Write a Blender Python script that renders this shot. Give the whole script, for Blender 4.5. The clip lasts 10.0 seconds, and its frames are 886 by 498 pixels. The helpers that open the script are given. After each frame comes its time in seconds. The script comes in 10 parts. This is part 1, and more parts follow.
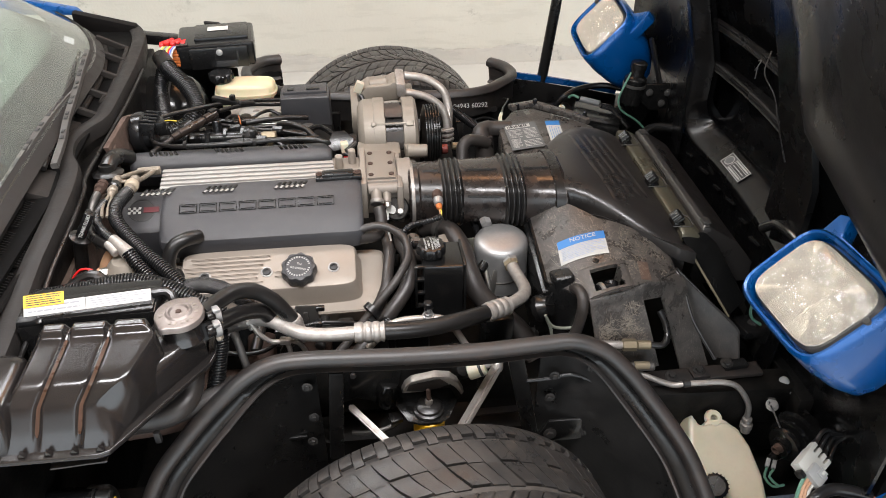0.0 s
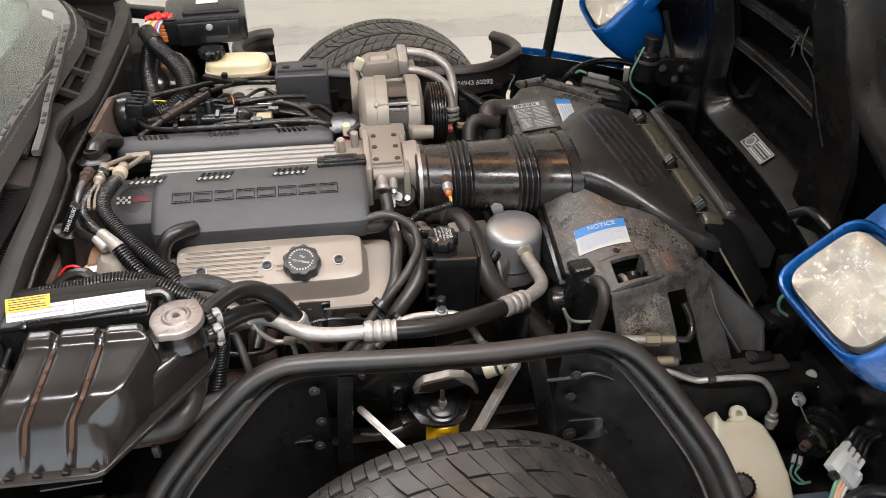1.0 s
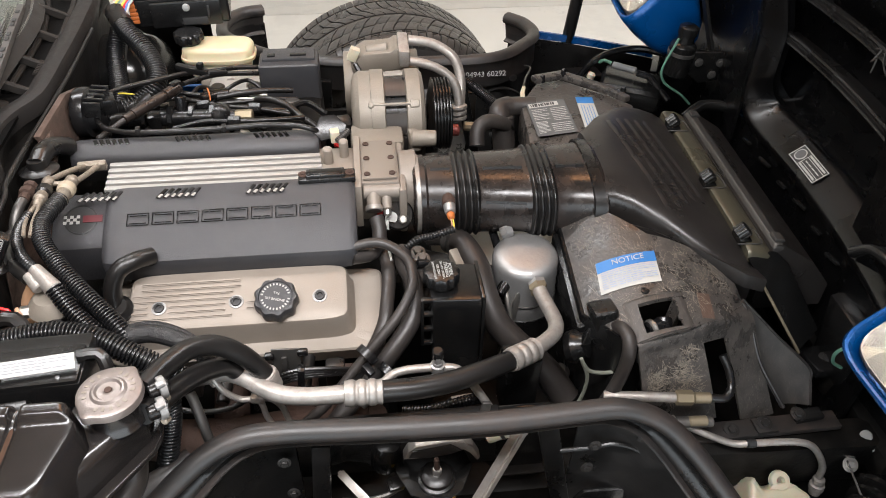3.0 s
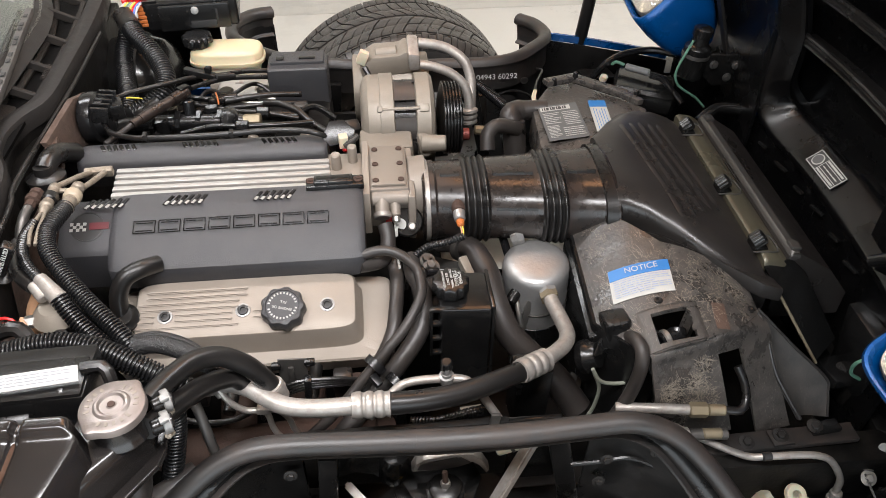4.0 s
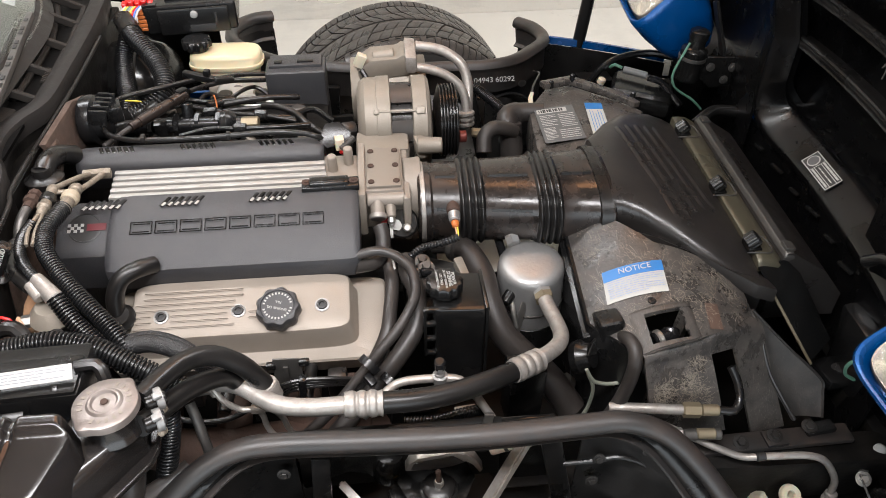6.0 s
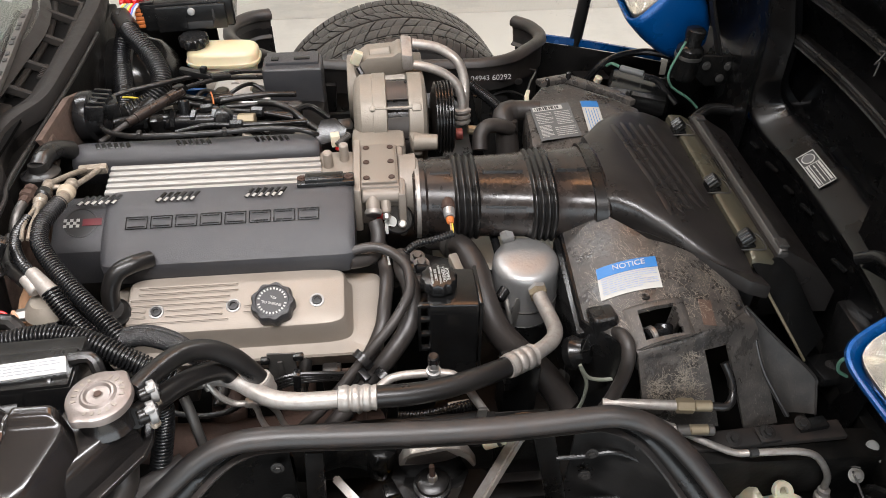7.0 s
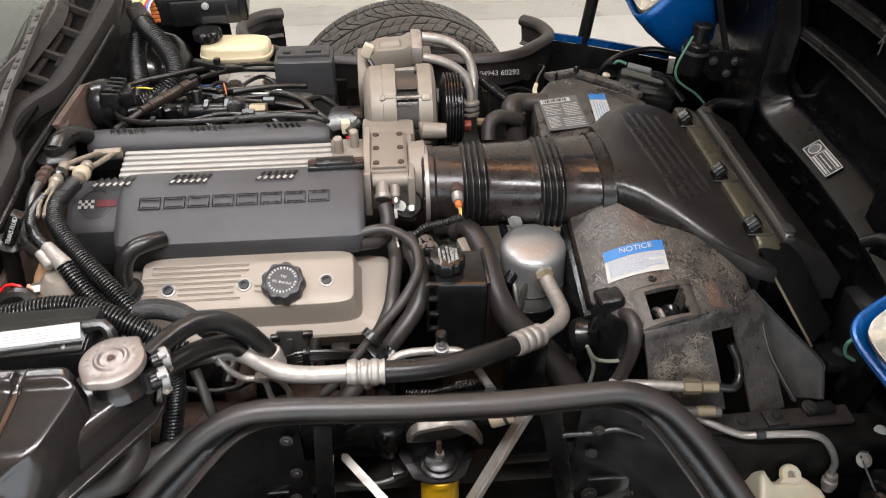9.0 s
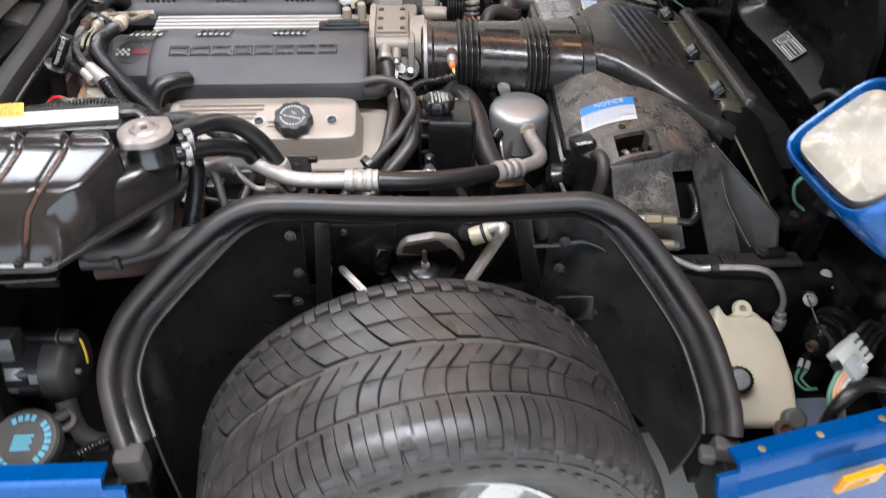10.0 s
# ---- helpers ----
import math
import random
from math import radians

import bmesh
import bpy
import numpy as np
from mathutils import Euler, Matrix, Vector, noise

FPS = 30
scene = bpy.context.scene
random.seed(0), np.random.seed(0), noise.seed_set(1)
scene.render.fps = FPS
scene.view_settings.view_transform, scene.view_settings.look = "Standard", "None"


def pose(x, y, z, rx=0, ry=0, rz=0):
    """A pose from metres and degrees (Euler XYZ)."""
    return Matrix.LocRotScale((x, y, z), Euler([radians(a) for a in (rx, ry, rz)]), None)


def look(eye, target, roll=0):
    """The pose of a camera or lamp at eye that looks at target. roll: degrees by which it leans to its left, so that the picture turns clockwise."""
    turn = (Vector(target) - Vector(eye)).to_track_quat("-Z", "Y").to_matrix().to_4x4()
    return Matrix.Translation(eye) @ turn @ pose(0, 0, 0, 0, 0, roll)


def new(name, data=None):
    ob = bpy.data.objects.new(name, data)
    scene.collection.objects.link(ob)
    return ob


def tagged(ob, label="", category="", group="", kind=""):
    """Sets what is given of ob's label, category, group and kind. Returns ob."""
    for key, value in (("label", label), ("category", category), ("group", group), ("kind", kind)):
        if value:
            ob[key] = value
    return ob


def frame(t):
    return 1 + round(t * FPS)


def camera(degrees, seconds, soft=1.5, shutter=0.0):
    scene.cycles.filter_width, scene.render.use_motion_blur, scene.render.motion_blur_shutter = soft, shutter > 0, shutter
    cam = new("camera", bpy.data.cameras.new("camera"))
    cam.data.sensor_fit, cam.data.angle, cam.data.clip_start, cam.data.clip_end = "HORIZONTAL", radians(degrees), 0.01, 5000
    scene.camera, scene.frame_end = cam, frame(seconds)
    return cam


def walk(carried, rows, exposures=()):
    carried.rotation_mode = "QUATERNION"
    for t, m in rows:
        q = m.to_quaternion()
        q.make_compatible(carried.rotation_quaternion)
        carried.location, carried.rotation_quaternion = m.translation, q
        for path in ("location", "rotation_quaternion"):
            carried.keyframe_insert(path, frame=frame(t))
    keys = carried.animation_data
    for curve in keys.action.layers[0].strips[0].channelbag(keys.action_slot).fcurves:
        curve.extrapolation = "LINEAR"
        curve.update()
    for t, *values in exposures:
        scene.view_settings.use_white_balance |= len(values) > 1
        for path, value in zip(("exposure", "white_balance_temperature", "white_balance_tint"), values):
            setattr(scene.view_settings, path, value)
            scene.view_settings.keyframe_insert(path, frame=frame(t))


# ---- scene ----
cam = camera(60.1, 10.0, soft=0.9, shutter=0.35)
METRES, EYE, TILT, LEAN, TURN = 0.82, 1.598, -36.0, 0.0, -6.5
ROWS = [
    (0.0, 0.0, 0.0, 0.0, 0.0, 0.0, -0.0),
    (0.3, 0.005, 0.0326, 0.0211, 0.08, -0.82, 0.24),
    (0.5, -0.0184, 0.0611, 0.0257, -0.46, -1.17, 0.22),
    (0.8, -0.0331, 0.0877, 0.0384, -0.59, -1.82, 0.44),
    (1.0, -0.055, 0.109, 0.0418, -0.97, -2.12, 0.37),
    (1.3, -0.0769, 0.1266, 0.0516, -1.01, -2.52, 0.43),
    (1.5, -0.0975, 0.1474, 0.061, -1.26, -2.9, 0.28),
    (1.8, -0.102, 0.2051, 0.0827, -1.38, -3.45, 0.12),
    (2.0, -0.089, 0.2416, 0.1027, -1.25, -3.77, -0.06),
    (2.3, -0.0619, 0.295, 0.1282, -0.99, -4.05, -0.29),
    (2.5, -0.0467, 0.3217, 0.1456, -0.73, -4.42, -0.47),
    (2.8, -0.0374, 0.3514, 0.1631, -0.4, -4.72, -0.69),
    (3.0, -0.031, 0.3664, 0.1737, -0.15, -4.92, -0.79),
    (4.5, -0.0212, 0.3921, 0.1935, 0.92, -5.13, -0.73),
    (5.0, -0.0102, 0.3904, 0.1941, 1.0, -4.96, -0.68),
    (5.5, -0.0089, 0.3861, 0.1898, 1.08, -4.82, -0.68),
    (7.0, 0.0046, 0.377, 0.176, 1.11, -4.69, -0.92),
    (7.5, 0.0086, 0.3731, 0.172, 1.04, -4.66, -0.97),
    (8.0, 0.0133, 0.3671, 0.1678, 1.07, -4.53, -1.04),
    (8.5, 0.0101, 0.3602, 0.162, 1.29, -4.14, -1.08),
    (8.8, 0.0042, 0.3599, 0.1439, 1.53, -3.87, -1.15),
    (9.0, 0.0067, 0.3562, 0.1109, 1.77, -3.5, -1.15),
    (9.3, 0.0194, 0.3249, 0.03, 2.26, -3.0, -1.29),
    (9.5, 0.0284, 0.2797, -0.0425, 2.45, -2.95, -1.56),
    (9.8, 0.0432, 0.2002, -0.1607, 2.7, -2.87, -2.2),
    (10.0, 0.0859, 0.1576, -0.2159, 3.26, -3.22, -2.88),
]
walk(cam, [(t, pose(-0.08, -1.447, EYE, TILT, LEAN, TURN) @ pose(METRES * x, METRES * y, METRES * z, 90 + pitch, roll, yaw)) for t, x, y, z, yaw, pitch, roll in ROWS],
     [(0.0, 0.0, 6500, 10), (8.8, 0.0, 6500, 10), (9.5, 0.08, 6400, 10), (10.0, 0.26, 6050, 10)])

# ---- world and light: a closed garage lit by ceiling tubes ----
world = bpy.data.worlds.new("garage_air")
scene.world = world
world.use_nodes = True
world.node_tree.nodes["Background"].inputs[0].default_value = (0.9, 0.95, 1.0, 1)
world.node_tree.nodes["Background"].inputs[1].default_value = 0.01


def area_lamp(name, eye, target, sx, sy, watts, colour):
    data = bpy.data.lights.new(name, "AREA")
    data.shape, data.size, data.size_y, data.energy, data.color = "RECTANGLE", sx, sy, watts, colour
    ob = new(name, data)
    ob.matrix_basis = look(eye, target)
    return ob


# ---- helpers of the build ----
def offset_of(ob):
    v = Vector((0, 0, 0))
    while ob is not None:
        v = v + ob.location
        ob = ob.parent
    return v


def part(name, bm, material, parent=None, label="", smooth=True, angle=35):
    me = bpy.data.meshes.new(name)
    if parent is not None:
        bmesh.ops.translate(bm, verts=bm.verts, vec=-offset_of(parent))
    bmesh.ops.recalc_face_normals(bm, faces=bm.faces)
    if smooth:
        lim = radians(angle)
        for f in bm.faces:
            f.smooth = True
        for e in bm.edges:
            if len(e.link_faces) == 2 and e.calc_face_angle(0) > lim:
                e.smooth = False
    bm.to_mesh(me)
    bm.free()
    me.materials.append(material)
    ob = new(name, me)
    ob.parent = parent
    if label:
        ob["label"] = label
    return ob


def thing(name, at, label, category, group="", kind=""):
    ob = new(name)
    ob.location = at
    ob.empty_display_size = 0.02
    return tagged(ob, label, category, group, kind)


def each(name, bm, material, parent, label="", **kw):
    """Links every loose piece of a bmesh as a part of its own."""
    left = set(bm.verts)
    order = list(bm.verts)
    for v0 in order:
        if v0 not in left:
            continue
        stack, comp = [v0], []
        left.discard(v0)
        while stack:
            v = stack.pop()
            comp.append(v)
            for e in v.link_edges:
                w = e.other_vert(v)
                if w in left:
                    left.discard(w)
                    stack.append(w)
        t = bmesh.new()
        m = {v: t.verts.new(v.co) for v in comp}
        for f in {f for v in comp for f in v.link_faces}:
            t.faces.new([m[v] for v in f.verts])
        part(name, t, material, parent, label, **kw)
    bm.free()


def single(name, bm, material, label, category, group="", kind="", smooth=True, angle=35):
    return tagged(part(name, bm, material, None, "", smooth, angle), label, category, group, kind)


def merge(bm, t, m=None):
    if m is not None:
        bmesh.ops.transform(t, matrix=m, verts=t.verts)
    table = {v: bm.verts.new(v.co) for v in t.verts}
    for f in t.faces:
        try:
            bm.faces.new([table[v] for v in f.verts])
        except ValueError:
            pass
    t.free()
    return bm


def BM():
    return bmesh.new()


def box(bm, c, s, r=(0, 0, 0), bev=0.003, seg=2, taper=1.0):
    t = BM()
    bmesh.ops.create_cube(t, size=1)
    for v in t.verts:
        k = taper if v.co.z > 0 else 1.0
        v.co = Vector((v.co.x * s[0] * k, v.co.y * s[1] * k, v.co.z * s[2]))
    if bev > 0:
        bmesh.ops.bevel(t, geom=t.edges[:], offset=min(bev, min(s) * 0.45), segments=seg, affect="EDGES", profile=0.6)
    return merge(bm, t, pose(*c, *r))


def axis_frame(axis):
    z = Vector(axis).normalized()
    x = z.orthogonal().normalized()
    return x, z.cross(x), z


def lathe(bm, at, axis, profile, n=24):
    """profile: (height along the axis, radius)."""
    x, y, z = axis_frame(axis)
    at = Vector(at)
    rings = []
    for hgt, r in profile:
        if r < 1e-5:
            rings.append([bm.verts.new(at + z * hgt)])
        else:
            rings.append([bm.verts.new(at + z * hgt + (x * math.cos(a) + y * math.sin(a)) * r)
                          for a in (2 * math.pi * i / n for i in range(n))])
    for a, b in zip(rings, rings[1:]):
        for i in range(n):
            j = (i + 1) % n
            if len(a) == 1 and len(b) == 1:
                continue
            if len(a) == 1:
                bm.faces.new((a[0], b[j], b[i]))
            elif len(b) == 1:
                bm.faces.new((a[i], a[j], b[0]))
            else:
                bm.faces.new((a[i], a[j], b[j], b[i]))
    for ring in (rings[0], rings[-1]):
        if len(ring) > 2:
            bm.faces.new(ring)
    return bm


def cyl(bm, p0, p1, r, r1=None, n=20, bev=0.002):
    p0, p1 = Vector(p0), Vector(p1)
    d = (p1 - p0).length
    r1 = r if r1 is None else r1
    b = min(bev, r * 0.4, r1 * 0.4, d * 0.3)
    return lathe(bm, p0, p1 - p0, [(0, r - b), (b, r), (d - b, r1), (d, r1 - b)], n)


def spline(pts, step):
    P = [Vector(p) for p in pts]
    P = [P[0] * 2 - P[1]] + P + [P[-1] * 2 - P[-2]]
    out = []
    for i in range(1, len(P) - 2):
        a, b, c, d = P[i - 1], P[i], P[i + 1], P[i + 2]
        k = max(2, int((c - b).length / step))
        for j in range(k):
            t = j / k
            out.append(0.5 * ((2 * b) + (c - a) * t + (2 * a - 5 * b + 4 * c - d) * t * t + (3 * b - a - 3 * c + d) * t ** 3))
    out.append(P[-2])
    return out


def sweep(bm, path, section, closed=True, caps=True):
    """section(i, s): 2D points round the path at step i, s metres along it."""
    z = (path[1] - path[0]).normalized()
    up = Vector((0, 0, 1)) if abs(z.z) < 0.9 else Vector((0, 1, 0))
    x = z.cross(up).normalized()
    rings, s = [], 0.0
    for i, p in enumerate(path):
        a, b = path[max(0, i - 1)], path[min(len(path) - 1, i + 1)]
        z = (b - a).normalized()
        x = (x - z * x.dot(z)).normalized()
        y = z.cross(x)
        if i:
            s += (p - path[i - 1]).length
        rings.append([bm.verts.new(p + x * u + y * v) for u, v in section(i, s)])
    n = len(rings[0])
    for a, b in zip(rings, rings[1:]):
        for i in range(n if closed else n - 1):
            j = (i + 1) % n
            bm.faces.new((a[i], a[j], b[j], b[i]))
    if caps and closed:
        bm.faces.new(rings[0])
        bm.faces.new(rings[-1])
    return bm


def tube(bm, pts, r, n=14, step=0.008, r_end=None):
    path = spline(pts, step)
    ring = [(math.cos(2 * math.pi * k / n), math.sin(2 * math.pi * k / n)) for k in range(n)]
    m = len(path) - 1
    return sweep(bm, path, lambda i, s: [(c * (r + ((r_end or r) - r) * i / m), d * (r + ((r_end or r) - r) * i / m)) for c, d in ring])


def loom(bm, pts, r, pitch=0.0055, depth=0.13, n=14):
    """A corrugated hose: flat-topped rings proud of a thinner core, evenly spaced."""
    line = spline(pts, pitch / 4)
    path, want, gone = [line[0]], pitch / 6, 0.0
    for a, b in zip(line, line[1:]):
        d = (b - a).length
        while gone + d >= want * len(path):
            path.append(a.lerp(b, (want * len(path) - gone) / d))
        gone += d
    ring = [(math.cos(2 * math.pi * k / n), math.sin(2 * math.pi * k / n)) for k in range(n)]
    shape = (1.0, 1.0, 0.98, 1 - depth, 1 - depth, 0.98)

    def section(i, s):
        q = r * shape[i % 6]
        return [(c * q, d * q) for c, d in ring]
    return sweep(bm, path, section)


def loft(bm, rings, caps=True):
    V = [[bm.verts.new(p) for p in ring] for ring in rings]
    n = len(V[0])
    for a, b in zip(V, V[1:]):
        for i in range(n):
            j = (i + 1) % n
            bm.faces.new((a[i], a[j], b[j], b[i]))
    if caps:
        bm.faces.new(V[0])
        bm.faces.new(V[-1])
    return bm


def prism(bm, pts, vec, bev=0.003, seg=2):
    t = BM()
    a = [t.verts.new(p) for p in pts]
    b = [t.verts.new(Vector(p) + Vector(vec)) for p in pts]
    n = len(a)
    t.faces.new(a)
    t.faces.new(b[::-1])
    for i in range(n):
        j = (i + 1) % n
        t.faces.new((a[j], a[i], b[i], b[j]))
    bmesh.ops.recalc_face_normals(t, faces=t.faces)
    if bev > 0:
        bmesh.ops.bevel(t, geom=t.edges[:], offset=bev, segments=seg, affect="EDGES", profile=0.6)
    return merge(bm, t)


def surf(bm, f, nu, nv, thick=0.0):
    """A sheet f(u, v), u and v from 0 to 1, given a thickness along its normals."""
    t = BM()
    V = [[t.verts.new(f(i / nu, j / nv)) for j in range(nv + 1)] for i in range(nu + 1)]
    for i in range(nu):
        for j in range(nv):
            t.faces.new((V[i][j], V[i + 1][j], V[i + 1][j + 1], V[i][j + 1]))
    if thick:
        bmesh.ops.recalc_face_normals(t, faces=t.faces)
        bmesh.ops.solidify(t, geom=t.faces[:], thickness=thick)
    return merge(bm, t)


def super_ring(c, ax, ay, rx, ry, power=4.0, n=32):
    c, ax, ay = Vector(c), Vector(ax), Vector(ay)
    out = []
    for k in range(n):
        a = 2 * math.pi * k / n
        ca, sa = math.cos(a), math.sin(a)
        out.append(c + ax * rx * math.copysign(abs(ca) ** (2 / power), ca) + ay * ry * math.copysign(abs(sa) ** (2 / power), sa))
    return out


def bolt(bm, at, axis, r=0.007, h=0.006, washer=True):
    at, z = Vector(at), Vector(axis).normalized()
    if washer:
        lathe(bm, at, z, [(0, r * 1.7), (0.0015, r * 1.7), (0.002, r * 1.3)], 18)
    lathe(bm, at, z, [(0, r), (h * 0.8, r), (h, r * 0.85), (h, 0)], 6)
    return bm


def flat_frame(o, x, y):
    """A matrix with origin o, x along x, y towards y, z out of the face."""
    x = Vector(x).normalized()
    z = x.cross(Vector(y)).normalized()
    y = z.cross(x)
    m = Matrix((x, y, z)).transposed().to_4x4()
    m.translation = Vector(o)
    return m


def lettering(name, body, size, m, material, parent, extrude=0.0002, align="CENTER", wide=1.0, label=""):
    cu = bpy.data.curves.new(name, "FONT")
    cu.body, cu.size, cu.extrude, cu.align_x, cu.align_y = body, size, extrude, align, "CENTER"
    tmp = new(name, cu)
    me = bpy.data.meshes.new_from_object(tmp)
    bpy.data.objects.remove(tmp)
    bpy.data.curves.remove(cu)
    me.transform(m @ Matrix.Diagonal((wide, 1, 1, 1)))
    me.transform(Matrix.Translation(-offset_of(parent)))
    me.materials.clear()
    me.materials.append(material)
    ob = new(name, me)
    ob.parent = parent
    if label:
        ob["label"] = label
    return ob


def bars(bm, m, x0, x1, y0, y1, rows, fill=0.45, seed=1, gaps=True, h=0.0003):
    """Lines of small print as plain bars on the face m."""
    rng = random.Random(seed)
    dy = (y1 - y0) / rows
    for i in range(rows):
        y = y0 + dy * (i + 0.5)
        x = x0
        end = x1 - (x1 - x0) * (rng.random() * 0.45 if gaps and i % 3 == 2 else rng.random() * 0.06)
        while x < end - 1e-4:
            w = min((0.05 + rng.random() * 0.16) * (x1 - x0), end - x)
            t = BM()
            bmesh.ops.create_cube(t, size=1)
            merge(bm, t, m @ Matrix.Translation((x + w / 2, y, h / 2)) @ Matrix.Diagonal((w, abs(dy) * fill, h, 1)))
            x += w + (x1 - x0) * 0.018
    return bm


def plate(bm, m, w, h, th, bev=0.0006):
    """A flat rectangle, its lower left corner at the origin of m."""
    t = BM()
    bmesh.ops.create_cube(t, size=1)
    for v in t.verts:
        v.co = Vector(((v.co.x + 0.5) * w, (v.co.y + 0.5) * h, (v.co.z + 0.5) * th))
    if bev:
        bmesh.ops.bevel(t, geom=t.edges[:], offset=min(bev, th * 0.45), segments=1, affect="EDGES")
    return merge(bm, t, m)


# ---- materials ----
def surface(name, colour, rough=0.5, metal=0.0, var=0.2, vscale=9.0, bump=0.08, bscale=260.0, coat=0.0, dust=0.0,
            dust_colour=(0.23, 0.2, 0.17), spec=0.5, rvar=0.12, trans=0.0, sss=0.0, scratch=0.0):
    m = bpy.data.materials.new(name)
    m.use_nodes = True
    N, L = m.node_tree.nodes, m.node_tree.links
    b = N["Principled BSDF"]
    tc = N.new("ShaderNodeTexCoord")
    big = N.new("ShaderNodeTexNoise")
    big.inputs["Scale"].default_value, big.inputs["Detail"].default_value, big.inputs["Roughness"].default_value = vscale, 5, 0.62
    fine = N.new("ShaderNodeTexNoise")
    fine.inputs["Scale"].default_value, fine.inputs["Detail"].default_value = bscale, 3
    L.new(tc.outputs["Object"], big.inputs["Vector"])
    L.new(tc.outputs["Object"], fine.inputs["Vector"])
    mix = N.new("ShaderNodeMix")
    mix.data_type = "RGBA"
    mix.inputs[6].default_value = (*[c * (1 - var) for c in colour], 1)
    mix.inputs[7].default_value = (*[min(1, c * (1 + var)) for c in colour], 1)
    L.new(big.outputs["Fac"], mix.inputs[0])
    out = mix.outputs[2]
    rr = N.new("ShaderNodeMapRange")
    rr.inputs["From Min"].default_value, rr.inputs["From Max"].default_value = 0.3, 0.7
    rr.inputs["To Min"].default_value, rr.inputs["To Max"].default_value = max(0.02, rough - rvar), min(1, rough + rvar)
    L.new(big.outputs["Fac"], rr.inputs["Value"])
    rough_out = rr.outputs[0]
    if dust > 0:
        dn = N.new("ShaderNodeTexNoise")
        dn.inputs["Scale"].default_value, dn.inputs["Detail"].default_value, dn.inputs["Roughness"].default_value = vscale * 2.3, 7, 0.7
        L.new(tc.outputs["Object"], dn.inputs["Vector"])
        ramp = N.new("ShaderNodeMapRange")
        ramp.inputs["From Min"].default_value, ramp.inputs["From Max"].default_value = 0.42, 0.75
        ramp.inputs["To Min"].default_value, ramp.inputs["To Max"].default_value = 0.0, dust
        L.new(dn.outputs["Fac"], ramp.inputs["Value"])
        dm = N.new("ShaderNodeMix")
        dm.data_type = "RGBA"
        L.new(ramp.outputs[0], dm.inputs[0])
        L.new(out, dm.inputs[6])
        dm.inputs[7].default_value = (*dust_colour, 1)
        out = dm.outputs[2]
        ra = N.new("ShaderNodeMath")
        ra.operation, ra.use_clamp = "ADD", True
        L.new(rough_out, ra.inputs[0])
        L.new(ramp.outputs[0], ra.inputs[1])
        rough_out = ra.outputs[0]
    if scratch > 0:
        acc = None
        for k, ang in enumerate((0.3, 0.85, 1.4, 2.0, 2.5, 2.95)):
            mp = N.new("ShaderNodeMapping")
            mp.inputs["Rotation"].default_value = (0.4 * k, 0.25 * k, ang)
            mp.inputs["Scale"].default_value = (430, 38, 120)
            L.new(tc.outputs["Object"], mp.inputs["Vector"])
            sn = N.new("ShaderNodeTexNoise")
            sn.inputs["Scale"].default_value, sn.inputs["Detail"].default_value, sn.inputs["Distortion"].default_value = 1.0, 1, 1.4
            L.new(mp.outputs[0], sn.inputs["Vector"])
            th = N.new("ShaderNodeMapRange")
            th.inputs["From Min"].default_value, th.inputs["From Max"].default_value = 0.69, 0.8
            th.inputs["To Max"].default_value = scratch
            L.new(sn.outputs["Fac"], th.inputs["Value"])
            if acc is None:
                acc = th.outputs[0]
            else:
                ad = N.new("ShaderNodeMath")
                ad.operation, ad.use_clamp = "ADD", True
                L.new(acc, ad.inputs[0])
                L.new(th.outputs[0], ad.inputs[1])
                acc = ad.outputs[0]
        sm = N.new("ShaderNodeMix")
        sm.data_type = "RGBA"
        L.new(acc, sm.inputs[0])
        L.new(out, sm.inputs[6])
        sm.inputs[7].default_value = (0.3, 0.27, 0.23, 1)
        out = sm.outputs[2]
    L.new(out, b.inputs["Base Color"])
    L.new(rough_out, b.inputs["Roughness"])
    b.inputs["Metallic"].default_value = metal
    b.inputs["Specular IOR Level"].default_value = spec
    b.inputs["Coat Weight"].default_value = coat
    b.inputs["Coat Roughness"].default_value = 0.06
    b.inputs["Transmission Weight"].default_value = trans
    b.inputs["Subsurface Weight"].default_value = sss
    b.inputs["Subsurface Scale"].default_value = 0.01
    if bump > 0:
        bp = N.new("ShaderNodeBump")
        bp.inputs["Strength"].default_value, bp.inputs["Distance"].default_value = bump, 0.002
        L.new(fine.outputs["Fac"], bp.inputs["Height"])
        L.new(bp.outputs[0], b.inputs["Normal"])
    return m


def plain_glass(name, tint=(1, 1, 1), rough=0.0, ior=1.45, bump=0.0, wave=0.0):
    m = bpy.data.materials.new(name)
    m.use_nodes = True
    N, L = m.node_tree.nodes, m.node_tree.links
    b = N["Principled BSDF"]
    b.inputs["Base Color"].default_value = (*tint, 1)
    b.inputs["Roughness"].default_value = rough
    b.inputs["Transmission Weight"].default_value = 1.0
    b.inputs["IOR"].default_value = ior
    return m


